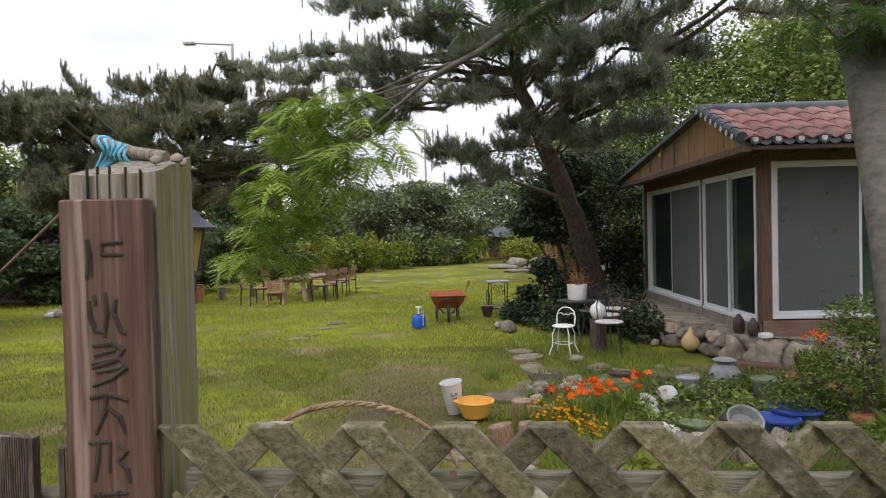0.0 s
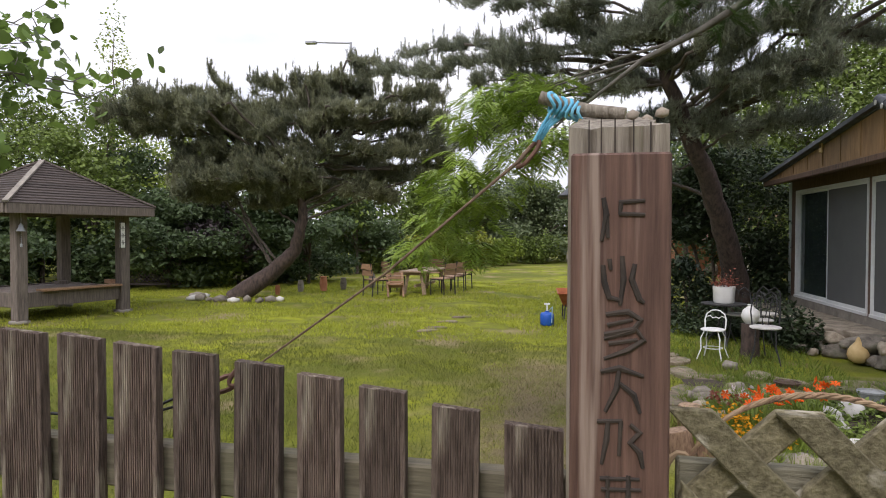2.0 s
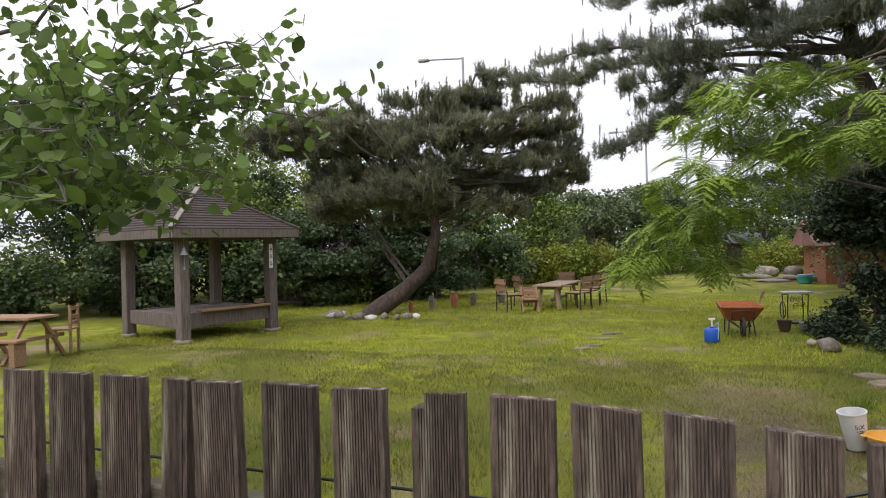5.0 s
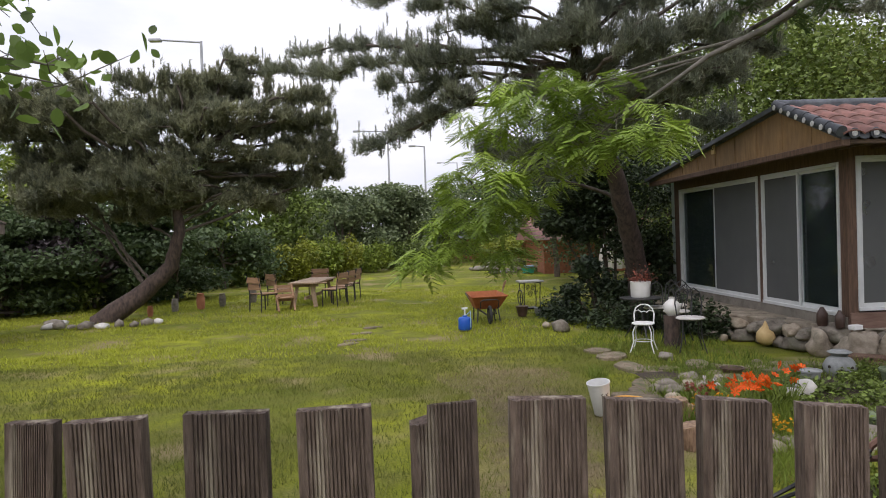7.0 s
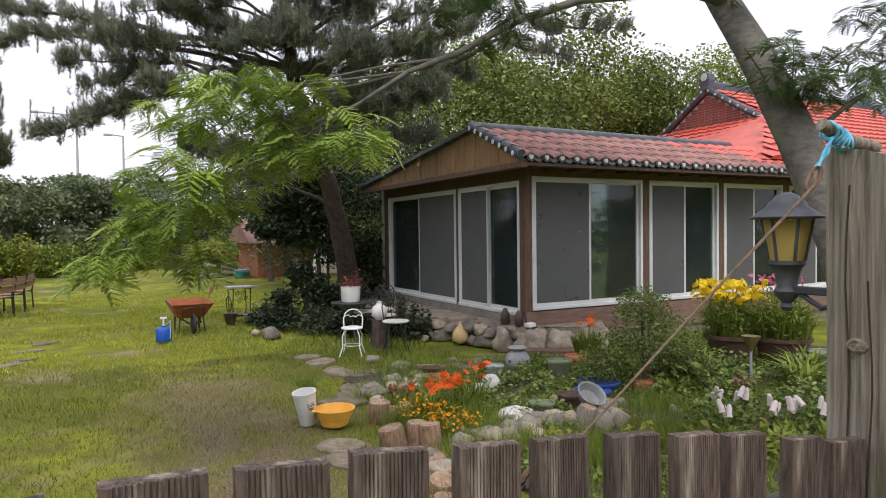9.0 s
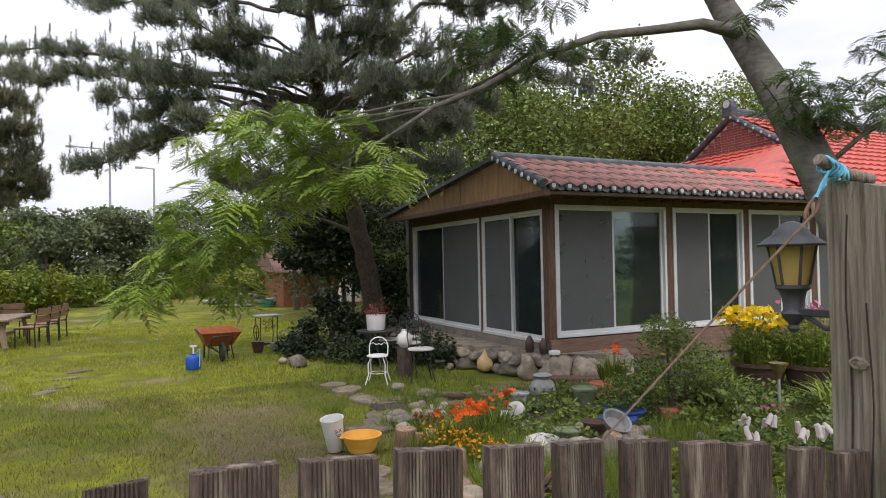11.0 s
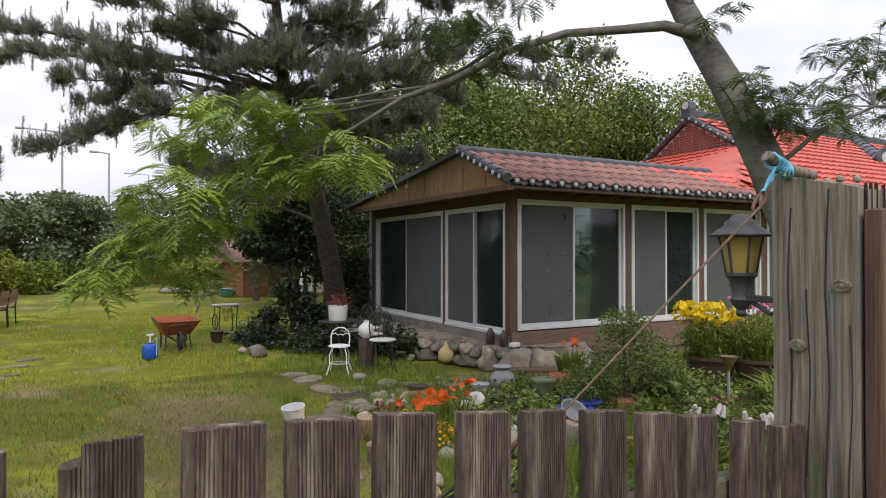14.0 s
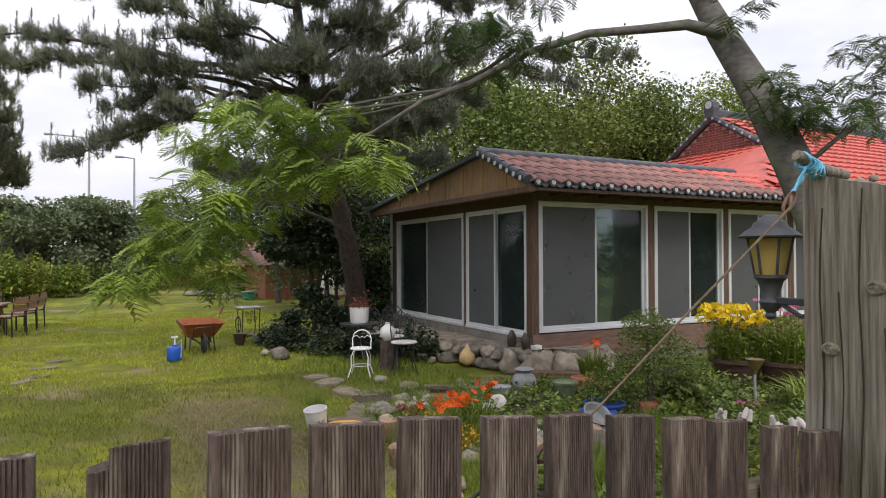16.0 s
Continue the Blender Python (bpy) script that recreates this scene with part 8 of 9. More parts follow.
BEDROCKS = [3.34, 4.92, 0.10, 3.23, 4.07, 0.1, 2.40, 5.30, 0.09, 2.94, 5.57, 0.08, 2.50, 5.83, 0.08, 2.52, 3.80, 0.09, 2.71, 3.93, 0.07, 3.09, 3.58, 0.1, 3.57, 3.95, 0.1, 3.69, 3.54, 0.11, 3.62, 5.17, 0.11, 2.62, 5.35, 0.07, 3.08, 5.49, 0.08, 3.17, 5.99, 0.08, 3.93, 4.46, 0.08, 3.34, 4.92, 0.10, 2.83, 5.63, 0.09, 3.98, 6.69, 0.07, 3.18, 4.12, 0.10, 2.86, 6.07, 0.1, 3.48, 6.40, 0.09, 3.35, 5.78, 0.08]
for k in range(len(BEDROCKS) // 3):
    x, y, r = BEDROCKS[3 * k:3 * k + 3]
    st = part("rock", rough_stone(r, r * 0.9, r * (1.0 if k in (0, 9, 10) else 0.55), 240 + k, 2, 0.25), M["quartz"] if k in (0, 1, 10) else M["stone_tan" if k % 3 else "stone"])
    st.matrix_basis = pose(x, y, -0.015, 0, 0, k * 31)
    tagged(st, "pale rock among the flowers" if k in (0, 1, 10) else "flat grey rock among the flowers", "rock", "rocks among the flowers")


# flat slabs between the stepping stones, grey cobbles, an edge of tumbled stones and slanted logs
for k, (x, y) in enumerate(((2.88, 6.57), (3.27, 6.72), (3.5, 6.39), (3.85, 6.45), (3.24, 6.08), (3.33, 5.89), (3.01, 5.82), (4.17, 6.38), (3.94, 6.13), (2.7, 5.71), (4.48, 6.4), (4.44, 6.02))):
    flat_stone(x, y, 0.13 + 0.05 * ((k * 5) % 3), 0.1 + 0.03 * (k % 2), k * 67, 60 + k, 0.03 + 0.012 * (k % 3))
for k, (x, y, r) in enumerate(((2.49, 5.55, 0.1), (2.76, 5.82, 0.07), (2.88, 5.75, 0.06), (2.91, 6.04, 0.07), (4.26, 8.63, 0.1), (4.45, 8.71, 0.11), (4.67, 8.91, 0.08), (3.1, 7.23, 0.07), (2.76, 3.83, 0.1), (2.82, 3.66, 0.11), (2.96, 3.78, 0.1), (3.14, 3.8, 0.1), (3.36, 3.92, 0.11), (3.5, 3.95, 0.1), (2.62, 4.0, 0.06), (2.49, 3.82, 0.06), (2.13, 3.57, 0.1), (2.06, 3.3, 0.1), (4.3, 4.0, 0.08), (4.6, 3.6, 0.06))):
    st = part("rock", rough_stone(r * 1.25, r, r * (0.55 + 0.1 * (k % 4)), 300 + k, 3, 0.35), M[("stone", "stone_tan", "stone", "concrete")[k % 4]])
    st.matrix_basis = pose(x, y, -0.02, 0, 0, k * 73)
    tagged(st, "weathered grey brown stone in the garden bed", "rock", "bed edging rocks")
st = part("rock", rough_stone(0.17, 0.1, 0.07, 340, 3, 0.2), M["quartz"])
st.matrix_basis = pose(3.24, 4.14, -0.01, 0, 0, -15)
tagged(st, "long white rounded stone in the bed edge", "rock", "bed edging rocks")
for k, (x, y, r, h, a, turn) in enumerate(((3.56, 3.62, 0.075, 0.2, 14, 30), (3.78, 3.66, 0.08, 0.17, -22, 70), (4.0, 3.84, 0.075, 0.14, 34, 110), (3.86, 3.52, 0.065, 0.12, 26, 60))):
    lg = thing("cut_log", x, y, 0, turn, "grey weathered log sawn at a slant in the bed edge", "log", "log edging")
    part("bark", S().lathe([(r * 1.05, -0.04), (r, h * 0.4), (r * 0.97, h - 0.008), (r * 0.92, h), (0.001, h + 0.001)], 16).moved(pose(0, 0, 0, a, 0, 0)), M["post"], lg, smooth=True)
    part("cut_face", S().lathe([(r * 0.91, 0), (r * 0.88, 0.004), (r * 0.4, 0.003), (0.001, 0.004)], 16).moved(pose(0, 0, h, 0, 0, 0)).moved(pose(0, 0, 0, a, 0, 0)), M["logend"], lg, "pale end grain")
# pale broken concrete blocks in the ledge below the front corner
for k, (x, y, sx, sy, sz, rz) in enumerate(((5.12, 7.2, 0.2, 0.15, 0.2, 20), (5.3, 6.72, 0.26, 0.16, 0.22, -40), (5.62, 6.46, 0.28, 0.17, 0.2, -35), (5.95, 6.24, 0.24, 0.18, 0.17, -30))):
    st = part("concrete_block", rough_stone(sx * 0.85, sy * 0.85, sz * 0.9, 360 + k, 3, 0.6), M["stone_tan"])
    st.matrix_basis = pose(x - 0.1, y - 0.1, -0.03, 0, 0, rz)
    tagged(st, "pale broken concrete block under the ledge", "block", "ledge blocks")


# ---- pots and flowers ----
def pot(x, y, r, h, mat, label, rz=0.0, tilt=0.0, z=0.0, name="plant_pot"):
    ob = thing(name, x, y, z, rz, label, "plant pot")
    part("pot", S().lathe([(r * 0.68, 0), (r * 0.74, 0.01), (r * 0.97, h * 0.86), (r * 1.06, h * 0.88), (r * 1.06, h), (r * 0.95, h), (r * 0.9, h * 0.9), (0.001, h * 0.88)], 24).moved(pose(0, 0, 0, tilt, 0, 0)), M[mat], ob, smooth=True)
    return ob


def strap_leaves(n, r, h, w, rs, lean=0.5):
    """Arching grass-like leaves of three segments each."""
    a = rs.uniform(0, 6.28, n)
    rr = r * np.sqrt(rs.random(n))
    base = np.stack([rr * np.cos(a), rr * np.sin(a), np.zeros(n)], 1)
    b = a + rs.normal(0, 0.8, n)
    d = np.stack([np.cos(b), np.sin(b), np.zeros(n)], 1)
    s = np.stack([-np.sin(b), np.cos(b), np.zeros(n)], 1) * w / 2
    H = h * rs.uniform(0.6, 1.1, n)[:, None]
    le = lean * rs.uniform(0.4, 1.3, n)[:, None]
    up = np.array([0, 0, 1.0])
    p1 = base + up * H * 0.55 + d * H * le * 0.3
    p2 = base + up * H * (0.95 - 0.2 * le) + d * H * le * 0.85
    V = np.stack([base - s, base + s, p1 + s, p1 - s, p2, p2], 1)[:, :5].reshape(-1, 3)
    k = np.arange(n)[:, None] * 5
    F = np.concatenate([k + np.array([[0, 1, 2]]), k + np.array([[0, 2, 3]]), k + np.array([[3, 2, 4]])], 0)
    return V, F


def blooms(P, size, petals, rs, cup=0.5, wide=0.22):
    """Flowers of pointed petals at the points."""
    V, F, o = [], [], 0
    for p in P:
        m = np.array(Euler((rs.normal() * 0.7, rs.normal() * 0.7, rs.uniform(0, 6.28))).to_matrix())
        for k in range(petals):
            a = k * 2 * math.pi / petals
            c, s = math.cos(a), math.sin(a)
            q = np.array([(0, 0, 0), (0.6 * c - wide * s, 0.6 * s + wide * c, cup), (c, s, cup * 0.8), (0.6 * c + wide * s, 0.6 * s - wide * c, cup)]) * size * rs.uniform(0.8, 1.15)
            V.append(q @ m.T + p)
            F.append(np.array([[0, 1, 2], [0, 2, 3]]) + o)
            o += 4
    return np.concatenate(V), np.concatenate(F)


def flower_plant(name, x, y, z, r, h, leaf_n, leaf_w, flower_mat, count, fsize, petals, label, seed, leaf="tall", spread=None, stems=True, low=0.75, wide=0.26, leafy=0):
    """A clump: strap leaves at the foot, stems, and blooms on top."""
    rs = np.random.default_rng(seed)
    ob = thing(name, x, y, z, 0, label, "flowers")
    v, f = strap_leaves(leaf_n, r, h * 0.75, leaf_w, rs, 0.7)
    part("leaves", mesh_np("leaves", v, f, M[leaf]), M[leaf], ob, kind="stuff")
    if leafy:
        q, _ = blob_points([(0, 0, h * 0.45, r * 1.15, r * 1.15, h * 0.42), (r * 0.4, 0, h * 0.3, r * 0.9, r * 0.9, h * 0.3)], leafy, 0.4, rs)
        v, f = leaves(q, 0.07, 0.3, 0.5, rs)
        part("foliage", mesh_np("foliage", v, f, M["leaf_light"]), M["leaf_light"], ob, kind="stuff")
    sp = spread or r * 1.15
    a = rs.uniform(0, 6.28, count)
    rr = sp * np.sqrt(rs.random(count))
    P = np.stack([rr * np.cos(a), rr * np.sin(a), h * rs.uniform(low, 1.08, count)], 1)
    if count <= 26:
        for q in P:
            v, f = blooms([q], fsize, petals, rs, 0.5, wide)
            part("bloom", mesh_np("bloom", v, f, M[flower_mat]), M[flower_mat], ob)
    else:
        v, f = blooms(P, fsize, petals, rs, 0.5, wide)
        part("flower_mass", mesh_np("flower_mass", v, f, M[flower_mat]), M[flower_mat], ob, kind="stuff")
    if stems:
        for p in P[:40]:
            part("stem", S().tube([(p[0] * 0.5, p[1] * 0.5, 0), tuple(p)], 0.0025, 4), M["tall"], ob)
    return ob


flower_plant("orange_lilies", 2.68, 4.61, 0, 0.2, 0.3, 240, 0.014, "orange", 15, 0.05, 6, "clump of bright orange lilies in the bed", 1)
flower_plant("orange_lilies", 2.95, 4.61, 0, 0.13, 0.31, 150, 0.014, "orange", 7, 0.048, 6, "clump of bright orange lilies in the bed", 2)
flower_plant("orange_lilies", 3.16, 4.78, 0, 0.15, 0.37, 150, 0.014, "orange", 7, 0.046, 6, "clump of bright orange lilies in the bed", 3)
flower_plant("amber_flowers", 2.44, 4.41, 0, 0.22, 0.2, 240, 0.008, "amber", 120, 0.017, 7, "low amber yellow flowers before the lilies", 4, low=0.4)
flower_plant("amber_flowers", 2.58, 4.09, 0, 0.2, 0.15, 240, 0.008, "amber", 105, 0.016, 7, "low amber yellow flowers before the lilies", 5, low=0.4)
flower_plant("red_flowers", 2.53, 4.99, 0, 0.13, 0.2, 140, 0.01, "redp", 36, 0.022, 7, "dark red flowers at the bed edge", 6, low=0.6)
flower_plant("white_flowers", 2.70, 5.13, 0, 0.08, 0.22, 60, 0.008, "whitep", 8, 0.024, 8, "small white daisies at the bed edge", 7)
flower_plant("orange_lilies", 5.12, 5.42, 0.2, 0.16, 0.42, 200, 0.014, "orange", 7, 0.048, 6, "orange lilies in a terracotta pot", 8, spread=0.16)
pot(4.88, 5.31, 0.14, 0.22, "terra", "terracotta pot with orange lilies")
pot(4.59, 5.27, 0.14, 0.2, "pot_green", "dull green glazed pot beside the lilies")
pot(5.02, 5.02, 0.17, 0.18, "terra", "shallow terracotta pot with light green plants")
pot(4.43, 4.42, 0.2, 0.15, "pot_blue", "shallow blue glazed pot with low plants")
pot(4.20, 4.25, 0.17, 0.12, "pot_blue", "shallow blue glazed pot with low plants")
pot(3.82, 4.11, 0.12, 0.16, "pot_dark", "small dark pot in the bed")
pot(3.49, 4.09, 0.11, 0.13, "pot_green", "small green glazed pot with succulents")
pot(3.96, 5.65, 0.11, 0.14, "pot_grey", "small grey pot in the ground cover")
pot(3.38, 6.10, 0.12, 0.1, "pot_dark", "dark shallow pot among the rocks")
jl = thing("stone_lantern", 4.41, 5.84, 0, 0, "grey ceramic jar lantern with holes in the bed", "jar")
part("body", S().lathe([(0.12, 0), (0.15, 0.05), (0.16, 0.13), (0.12, 0.2), (0.07, 0.23), (0.1, 0.26), (0.12, 0.27), (0.08, 0.29), (0.001, 0.29)], 22), M["pot_grey"], jl, smooth=True)
for k in range(9):
    a = k * 0.7
    part("hole", S().lathe([(0.016, 0), (0.016, 0.004), (0.001, 0.004)], 8).moved(pose(0.158 * math.cos(a), 0.158 * math.sin(a), 0.1 + 0.03 * (k % 2), 90, 0, math.degrees(a) + 90)), M["carve"], jl)
sb = thing("grey_bowl", 3.72, 3.75, 0.17, 0, "pale grey-blue bowl tipped on a stone", "bowl")
part("bowl", S().lathe([(0.06, 0), (0.1, 0.03), (0.125, 0.1), (0.13, 0.1), (0.115, 0.095), (0.09, 0.035), (0.001, 0.02)], 24).moved(pose(0, 0, 0.02, 38, 0, 0)), M["pot_grey"], sb, smooth=True)
st = part("rock", rough_stone(0.13, 0.1, 0.13, 271, 2, 0.2), M["stone"])
st.matrix_basis = pose(3.69, 3.69, -0.01)
tagged(st, "grey stone under the tipped bowl", "rock")
pk_ = thing("terracotta_trough", 5.02, 4.29, 0, -20, "low terracotta planting trough", "plant pot")
part("trough", S().box(-0.22, 0.22, -0.1, 0.1, 0, 0.12), M["terra"], pk_, bevel=0.02)

# two big brown pots with yellow and pink flowers before the house
for k, (x, y) in enumerate(((6.91, 4.84), (7.26, 4.40), (7.48, 4.00))):
    pot(x, y, 0.31 if k < 2 else 0.2, 0.36 if k < 2 else 0.22, "pot_dark" if k < 2 else "pot_green", "large dark brown glazed pot full of flowers" if k < 2 else "small green pot beside the big pots")
flower_plant("yellow_flowers", 6.89, 4.86, 0.3, 0.3, 0.66, 160, 0.01, "yellow", 120, 0.055, 4, "tall yellow evening primroses in a brown pot", 11, spread=0.44, low=0.72, wide=0.5, leafy=1300)
flower_plant("pink_flowers", 7.26, 4.40, 0.3, 0.29, 0.72, 260, 0.01, "pink", 26, 0.035, 6, "tall green plants with pink flowers in a brown pot", 12, spread=0.34, low=0.85, wide=0.4, leafy=1100)
flower_plant("pink_flowers", 5.43, 3.70, 0, 0.3, 0.22, 200, 0.01, "pink", 16, 0.025, 6, "low plants with small pink flowers", 13, low=0.7)
sl = thing("garden_torch", 5.82, 3.74, 0, 0, "brass funnel lamp on a pale stake", "garden lamp")
part("stake", S().tube([(0, 0, 0), (0, 0, 0.42)], 0.014, 8), M["galv"], sl)
part("funnel", S().lathe([(0.02, 0.42), (0.03, 0.45), (0.085, 0.56), (0.09, 0.575), (0.07, 0.57), (0.001, 0.5)], 18), M["brass"], sl, smooth=True)
NX, NY = 5.03, 4.34
bush("nandina_bush", [(NX, NY, 0.6, 0.42, 0.4, 0.32), (NX - 0.25, NY + 0.1, 0.35, 0.35, 0.3, 0.3), (NX + 0.3, NY, 0.45, 0.35, 0.3, 0.35), (NX - 0.1, NY, 0.88, 0.3, 0.25, 0.2), (NX + 0.45, NY - 0.1, 0.25, 0.3, 0.3, 0.22), (NX - 0.5, NY + 0.15, 0.25, 0.3, 0.3, 0.22)], M["leaf_mid"], 1500, 0.045, "fine-leaved green bush before the house", "shrub", aspect=0.35)
BX, BY = 5.52, 4.34
bush("leafy_bush", [(BX, BY, 0.16, 0.4, 0.3, 0.18), (BX + 0.3, BY - 0.3, 0.14, 0.35, 0.3, 0.16), (BX - 0.2, BY - 0.2, 0.15, 0.3, 0.3, 0.16)], M["leaf_mid"], 500, 0.08, "low leafy plants before the brown pots", "shrub", stems=False)
CX, CY = 4.96, 2.73
for k in range(12):
    rs = np.random.default_rng(500 + k)
    x, y = CX - 0.15 + rs.normal() * 0.45, CY + rs.normal() * 0.28
    ob = thing("bellflower", x, y, 0, rs.uniform(0, 360), "bellflower with hanging pinkish white bells", "flowers", "bellflowers")
    hh = rs.uniform(0.26, 0.4)
    part("stem", S().tube([(0, 0, 0), (0.01, 0, hh * 0.7), (0.04, 0, hh)], 0.0035, 5), M["tall"], ob)
    for j in range(2 + k % 2):
        a = j * 2.2
        bx, by, bz = 0.045 * math.cos(a) + 0.03, 0.045 * math.sin(a), hh - 0.03 * j
        part("bell", S().lathe([(0.026, -0.1), (0.02, -0.086), (0.022, -0.04), (0.014, -0.006), (0.001, 0.002)], 10).moved(pose(bx, by, bz, rs.normal() * 22, rs.normal() * 22, 0)), M["whitep"], ob, "pinkish white bell", smooth=True)
    v, f = strap_leaves(14, 0.06, 0.16, 0.04, rs, 0.9)
    part("leaves", mesh_np("leaves", v, f, M["leaf_light"]), M["leaf_light"], ob, kind="stuff")

for k, (x, y, h) in enumerate(((6.4, 5.0, 0.4), (6.13, 4.64, 0.36), (6.36, 3.56, 0.42), (6.9, 3.9, 0.4), (5.53, 3.77, 0.26), (5.01, 4.02, 0.24))):
    rs = np.random.default_rng(620 + k)
    ob = thing("fern", x, y, 0, 0, "arching light green fern in the bed", "fern", "bed ferns")
    v, f = strap_leaves(70, 0.1, h, 0.03, rs, 1.1)
    part("fronds", mesh_np("fronds", v, f, M["leaf_light"]), M["leaf_light"], ob, kind="stuff")

# braided basket hung behind the lattice
bs_ = thing("wicker_basket", 1.53, 0.06, 0.93, 0, "wicker basket with tall braided handle and blue checked lining", "basket")
for ph in (0.0, 2.09, 4.19):
    pts = []
    for t in np.linspace(0, 1, 110):
        a = math.pi * t
        pts.append((-0.2 * math.cos(a) + 0.003 * math.cos(t * 75 + ph) * math.cos(a), 0.003 * math.sin(t * 75 + ph), 0.22 + 0.21 * math.sin(a) ** 0.75 + 0.003 * math.cos(t * 75 + ph) * math.sin(a)))
    part("handle_strand", S().tube(pts, 0.003, 6), M["rope"] if ph else M["log"], bs_, smooth=True)
for kk in range(9):
    r = 0.13 + 0.004 * kk
    part("weave", S().tube([(r * math.cos(a) * 1.1, r * 0.5 * math.sin(a), 0.02 + 0.022 * kk + 0.004 * math.sin(a * 14 + kk * 3.14)) for a in np.linspace(0, 6.2832, 57)], 0.0095, 6), M["rope"], bs_, smooth=True)
for kk in range(7):
    part("check_stripe", S().box(-0.13 + 0.04 * kk, -0.115 + 0.04 * kk, -0.06, 0.05, 0.2, 0.206), M["plastic_blue"], bs_, "blue checked cloth")
part("lining", S().lathe([(0.13, 0.19), (0.14, 0.2), (0.001, 0.203)], 20, squash=0.5), M["cloth"], bs_)
part("loop", S().tube([(-0.2 + 0.025 * math.cos(a), 0.0, 0.28 + 0.05 * math.sin(a)) for a in np.linspace(-0.5, 3.6, 12)], 0.005, 6), M["rope"], bs_, smooth=True)
part("hook", S().tube([(0, -0.05, 0.19), (0, -0.1, 0.24), (0, -0.13, 0.33)], 0.004, 6), M["rust"], bs_)


# ---- ground cover and grass ----
def scatter(n, x0, x1, y0, y1, keep, seed):
    rs = np.random.default_rng(seed)
    p = np.stack([rs.uniform(x0, x1, n), rs.uniform(y0, y1, n)], 1)
    return p[keep(p[:, 0], p[:, 1])]


def blades_mesh(p, h, w, rs, lean=0.5):
    n = len(p)
    a = rs.uniform(0, 6.28, n)
    H = h * rs.uniform(0.5, 1.25, n)
    b = np.stack([p[:, 0], p[:, 1], np.full(n, -0.02)], 1)
    s = np.stack([np.cos(a), np.sin(a), np.zeros(n)], 1) * (w * rs.uniform(0.6, 1.3, n))[:, None] / 2
    tip = b + np.stack([rs.normal(0, lean, n) * H, rs.normal(0, lean, n) * H, H + 0.015], 1)
    V = np.stack([b - s, b + s, tip], 1).reshape(-1, 3)
    return V, np.arange(3 * n).reshape(-1, 3)


def worn(x, y):
    return (np.abs(x - 0.95) < 0.62 + 0.18 * np.sin(y * 3)) & (y < 7.0)


def in_bed(x, y):
    return (x > 2.2 + 0.35 * np.sin(y * 1.7)) & (y < 6.6) & (x < 9)


def patch(x, y):
    return np.sin(x * 1.9 + 1.3 * np.sin(y * 1.1)) + np.sin(y * 2.3 + 1.7 * np.sin(x * 0.8)) + 0.6 * np.sin(x * 5.1 + y * 4.3)


def grass(name, p, h, w, mat, seed, label, lean=0.5):
    v, f = blades_mesh(p, h, w, np.random.default_rng(seed), lean)
    ob = part(name, mesh_np(name, v, f, M[mat]), M[mat])
    tagged(ob, label, "grass", kind="stuff")


# bed soil as one dark sheet, the shade between plants put into its tone
soil = S()
for i in range(46):
    for j in range(40):
        x, y = 2.1 + i * 0.15, 0.7 + j * 0.15
        if in_bed(x - 0.45, y) and x < 8.8 and y < 6.4:
            soil.add([(a, b, 0.006 + 0.014 * (1 + noise.noise(Vector((a * 4, b * 4, 0.0))))) for a, b in ((x, y), (x + 0.15, y), (x + 0.15, y + 0.15), (x, y + 0.15))], [(0, 1, 2, 3)])
structure("flower_bed", soil, M["soil"], "dark weedy soil of the flower bed, toned for the shade between plants", "flower bed")
rk = np.random.default_rng(3)
# darker blades up to y 8.5, brighter ones beyond: the shade is coloured in
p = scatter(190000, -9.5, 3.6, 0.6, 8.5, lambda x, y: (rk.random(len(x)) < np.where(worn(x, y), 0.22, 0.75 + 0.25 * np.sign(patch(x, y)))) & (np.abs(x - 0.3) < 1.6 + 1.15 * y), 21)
grass("lawn_grass", p, 0.034, 0.006, "blade_shaded", 22, "short mown lawn grass", 0.7)
p = scatter(26000, 0.2, 1.9, 0.5, 7.4, lambda x, y: worn(x, y), 31)
grass("dry_grass", p, 0.018, 0.006, "dry_blade", 32, "thin dry grass on the worn track", 1.2)
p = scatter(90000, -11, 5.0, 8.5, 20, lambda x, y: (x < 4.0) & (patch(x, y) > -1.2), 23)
grass("lawn_grass", p, 0.042, 0.014, "blade_lit", 24, "short mown lawn grass", 0.7)
p = scatter(70000, 1.9, 8.5, 1.2, 6.6, lambda x, y: in_bed(x, y) & (patch(x * 1.4, y * 1.6) > -0.9), 25)
grass("bed_grass", p, 0.12, 0.009, "tall", 26, "long grass growing through the flower bed", 0.55)
p = scatter(9000, 1.9, 4.3, 6.4, 12.5, lambda x, y: (x > 2.6 + 0.3 * np.sin(y * 2)) | (patch(x, y) > 1.0), 27)
grass("edge_grass", p, 0.09, 0.01, "tall", 28, "longer grass round the stones and chairs", 0.6)
p = scatter(3500, -3.5, 3.3, 0.12, 1.2, lambda x, y: patch(x * 2, y) > -0.4, 29)
grass("edge_grass", p, 0.12, 0.01, "tall", 30, "longer grass along the foot of the gate", 0.5)


p = np.concatenate([np.random.default_rng(90 + k).normal((x, y), 0.13, (420, 2)) for k, (x, y) in enumerate(((3.73, 2.87), (3.98, 2.88), (3.96, 3.21), (3.3, 3.12), (4.28, 3.03), (2.78, 3.41), (4.6, 3.2), (3.05, 2.9), (4.5, 3.7), (2.35, 4.5), (2.9, 4.25)))])
grass("edge_grass", p, 0.2, 0.009, "tall", 34, "tall yellow-green grass among the bed stones", 0.35)


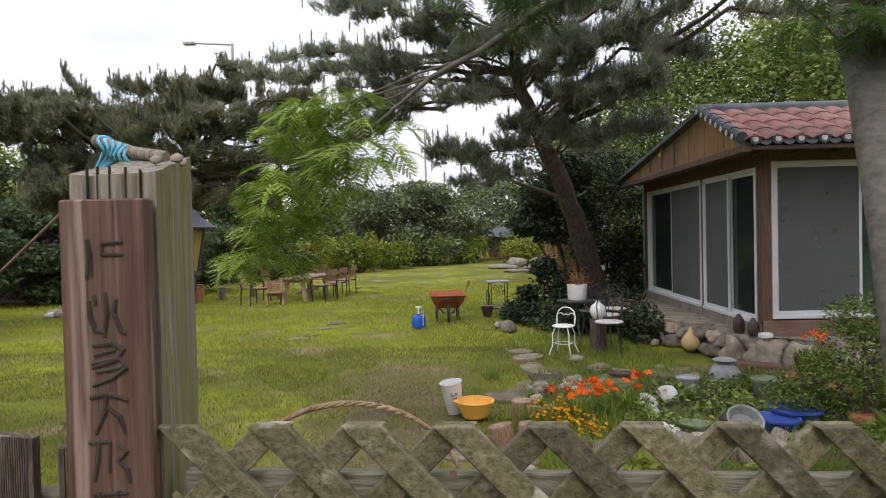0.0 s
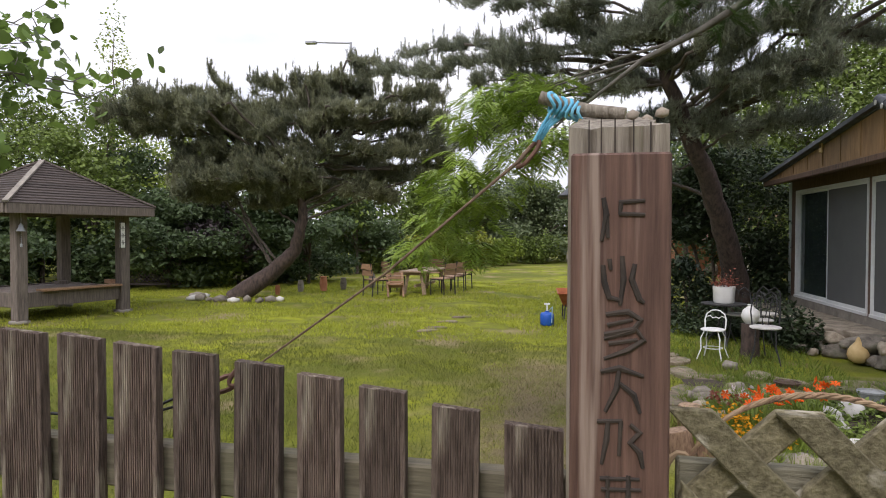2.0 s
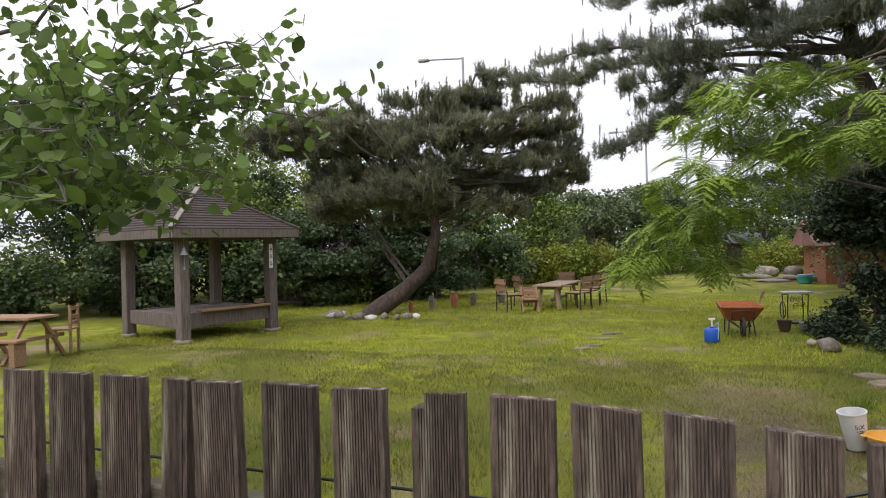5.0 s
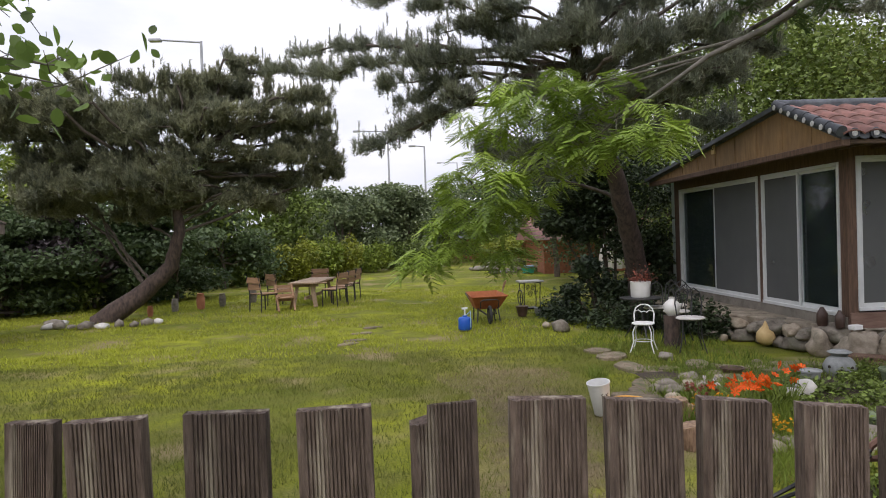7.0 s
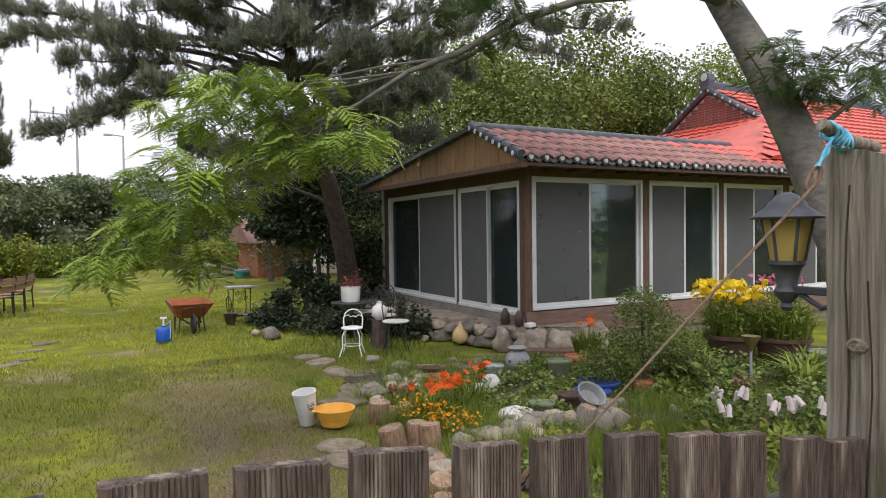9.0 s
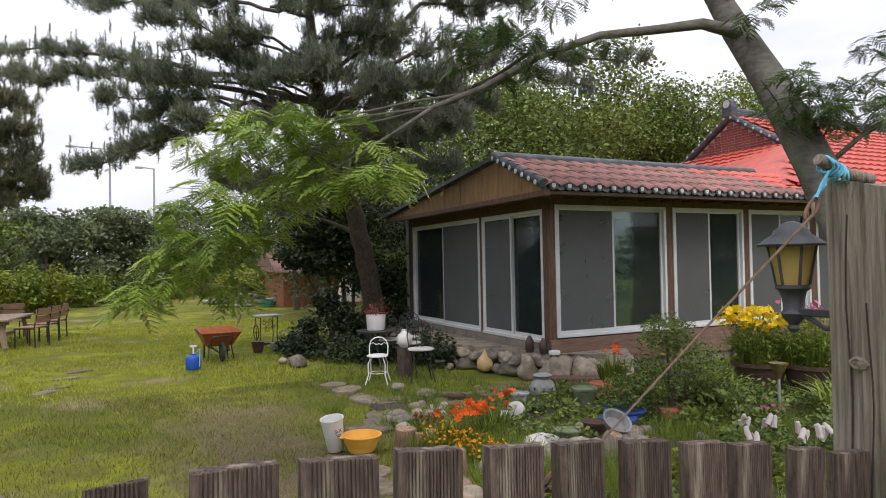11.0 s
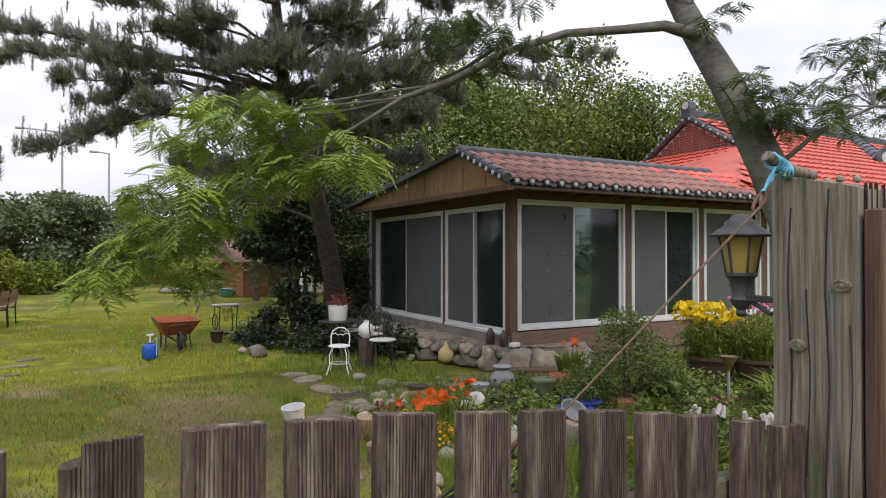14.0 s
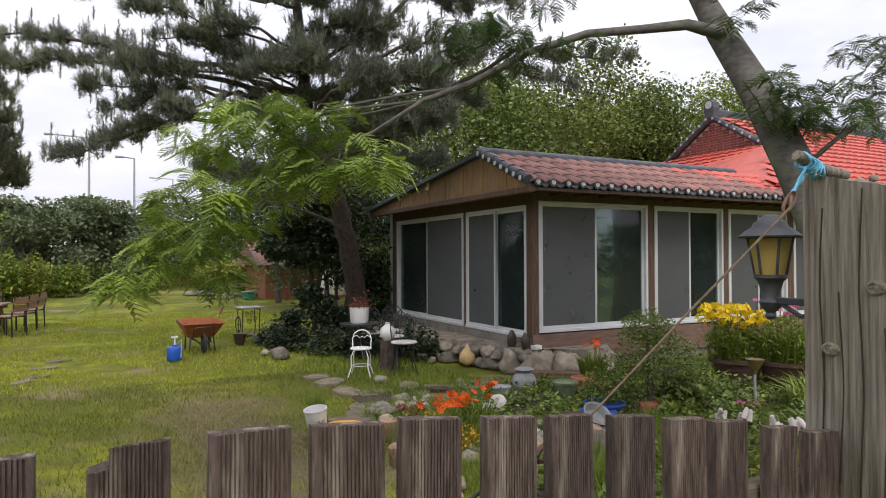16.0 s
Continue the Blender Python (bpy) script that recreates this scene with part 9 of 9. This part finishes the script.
def cover(name, spots, mat, n, size, height, label, seed, aspect=0.6):
    """Low leafy ground cover in uneven mats."""
    rs = np.random.default_rng(seed)
    P = []
    for x, y, r in spots:
        a, q = rs.uniform(0, 6.28, n), r * np.sqrt(rs.random(n))
        z = height * (1 - (q / r) ** 2 * 0.7) * rs.random(n) ** 0.6 * (1 + 0.5 * np.sin(q * 17 + a * 3))
        P.append(np.stack([x + q * np.cos(a), y + q * np.sin(a) * 0.8, np.maximum(z, 0.01)], 1))
    v, f = leaves(np.concatenate(P), size, aspect, 0.9, rs)
    ob = part(name, mesh_np(name, v, f, M[mat]), M[mat])
    tagged(ob, label, "ground cover", kind="stuff")


cover("ivy_cover", [(2.75, 11.6, 0.4), (3.1, 10.6, 0.45), (3.3, 9.9, 0.45), (3.6, 9.6, 0.4), (2.7, 10.9, 0.35), (4.1, 9.6, 0.4), (4.3, 8.9, 0.3), (3.0, 11.9, 0.4), (3.9, 10.2, 0.5), (4.5, 9.3, 0.35), (4.6, 10.2, 0.45), (4.7, 10.9, 0.5), (4.8, 11.6, 0.5), (4.4, 8.6, 0.3)], "leaf_evergreen", 800, 0.075, 0.42, "dark ground cover round the pine and chairs", 41)
cover("bed_plants", [(3.6, 5.2, 0.35), (4.1, 5.2, 0.35), (4.0, 4.7, 0.3), (4.6, 5.6, 0.35), (5.0, 5.1, 0.4), (3.2, 4.4, 0.25), (5.6, 5.6, 0.4)], "leaf_mid", 520, 0.05, 0.17, "low green bed plants among pots and rocks", 42)
cover("bed_plants", [(4.9, 3.3, 0.35), (5.5, 3.8, 0.4), (4.4, 3.0, 0.35), (6.1, 4.2, 0.4), (5.2, 2.7, 0.4), (6.6, 3.8, 0.5), (5.9, 3.2, 0.4)], "leaf_mid", 620, 0.055, 0.24, "leafy green bed plants before the brown pots", 43)
cover("light_plants", [(3.9, 2.7, 0.22), (3.5, 2.9, 0.18), (4.3, 2.4, 0.25), (2.9, 3.1, 0.16)], "leaf_yellow", 260, 0.075, 0.2, "yellow-green leafy plants near the fence", 44)
cover("light_plants", [(4.75, 5.0, 0.2), (5.35, 4.9, 0.16)], "leaf_light", 240, 0.05, 0.24, "light green leafy plants in pots", 45)

cover("bed_weeds", [(3.3, 3.6, 0.4), (3.9, 3.7, 0.4), (4.6, 4.2, 0.45), (5.2, 4.4, 0.4), (3.1, 5.3, 0.3), (4.4, 5.9, 0.35), (2.9, 2.2, 0.4), (3.6, 1.9, 0.4), (4.5, 1.8, 0.5), (5.6, 2.0, 0.5), (6.4, 2.9, 0.5), (6.9, 4.6, 0.5), (7.3, 5.4, 0.5)], "leaf_light", 420, 0.035, 0.11, "fine yellow-green weeds between the bed plants", 46, 0.35)
cover("bed_weeds", [(3.5, 4.1, 0.35), (4.3, 4.5, 0.3), (4.8, 3.9, 0.35), (5.8, 5.0, 0.4), (2.7, 3.0, 0.3), (3.2, 2.6, 0.35), (5.0, 2.2, 0.4), (6.0, 2.4, 0.4)], "leaf_mid", 420, 0.06, 0.13, "broad green weeds between the bed plants", 47, 0.5)
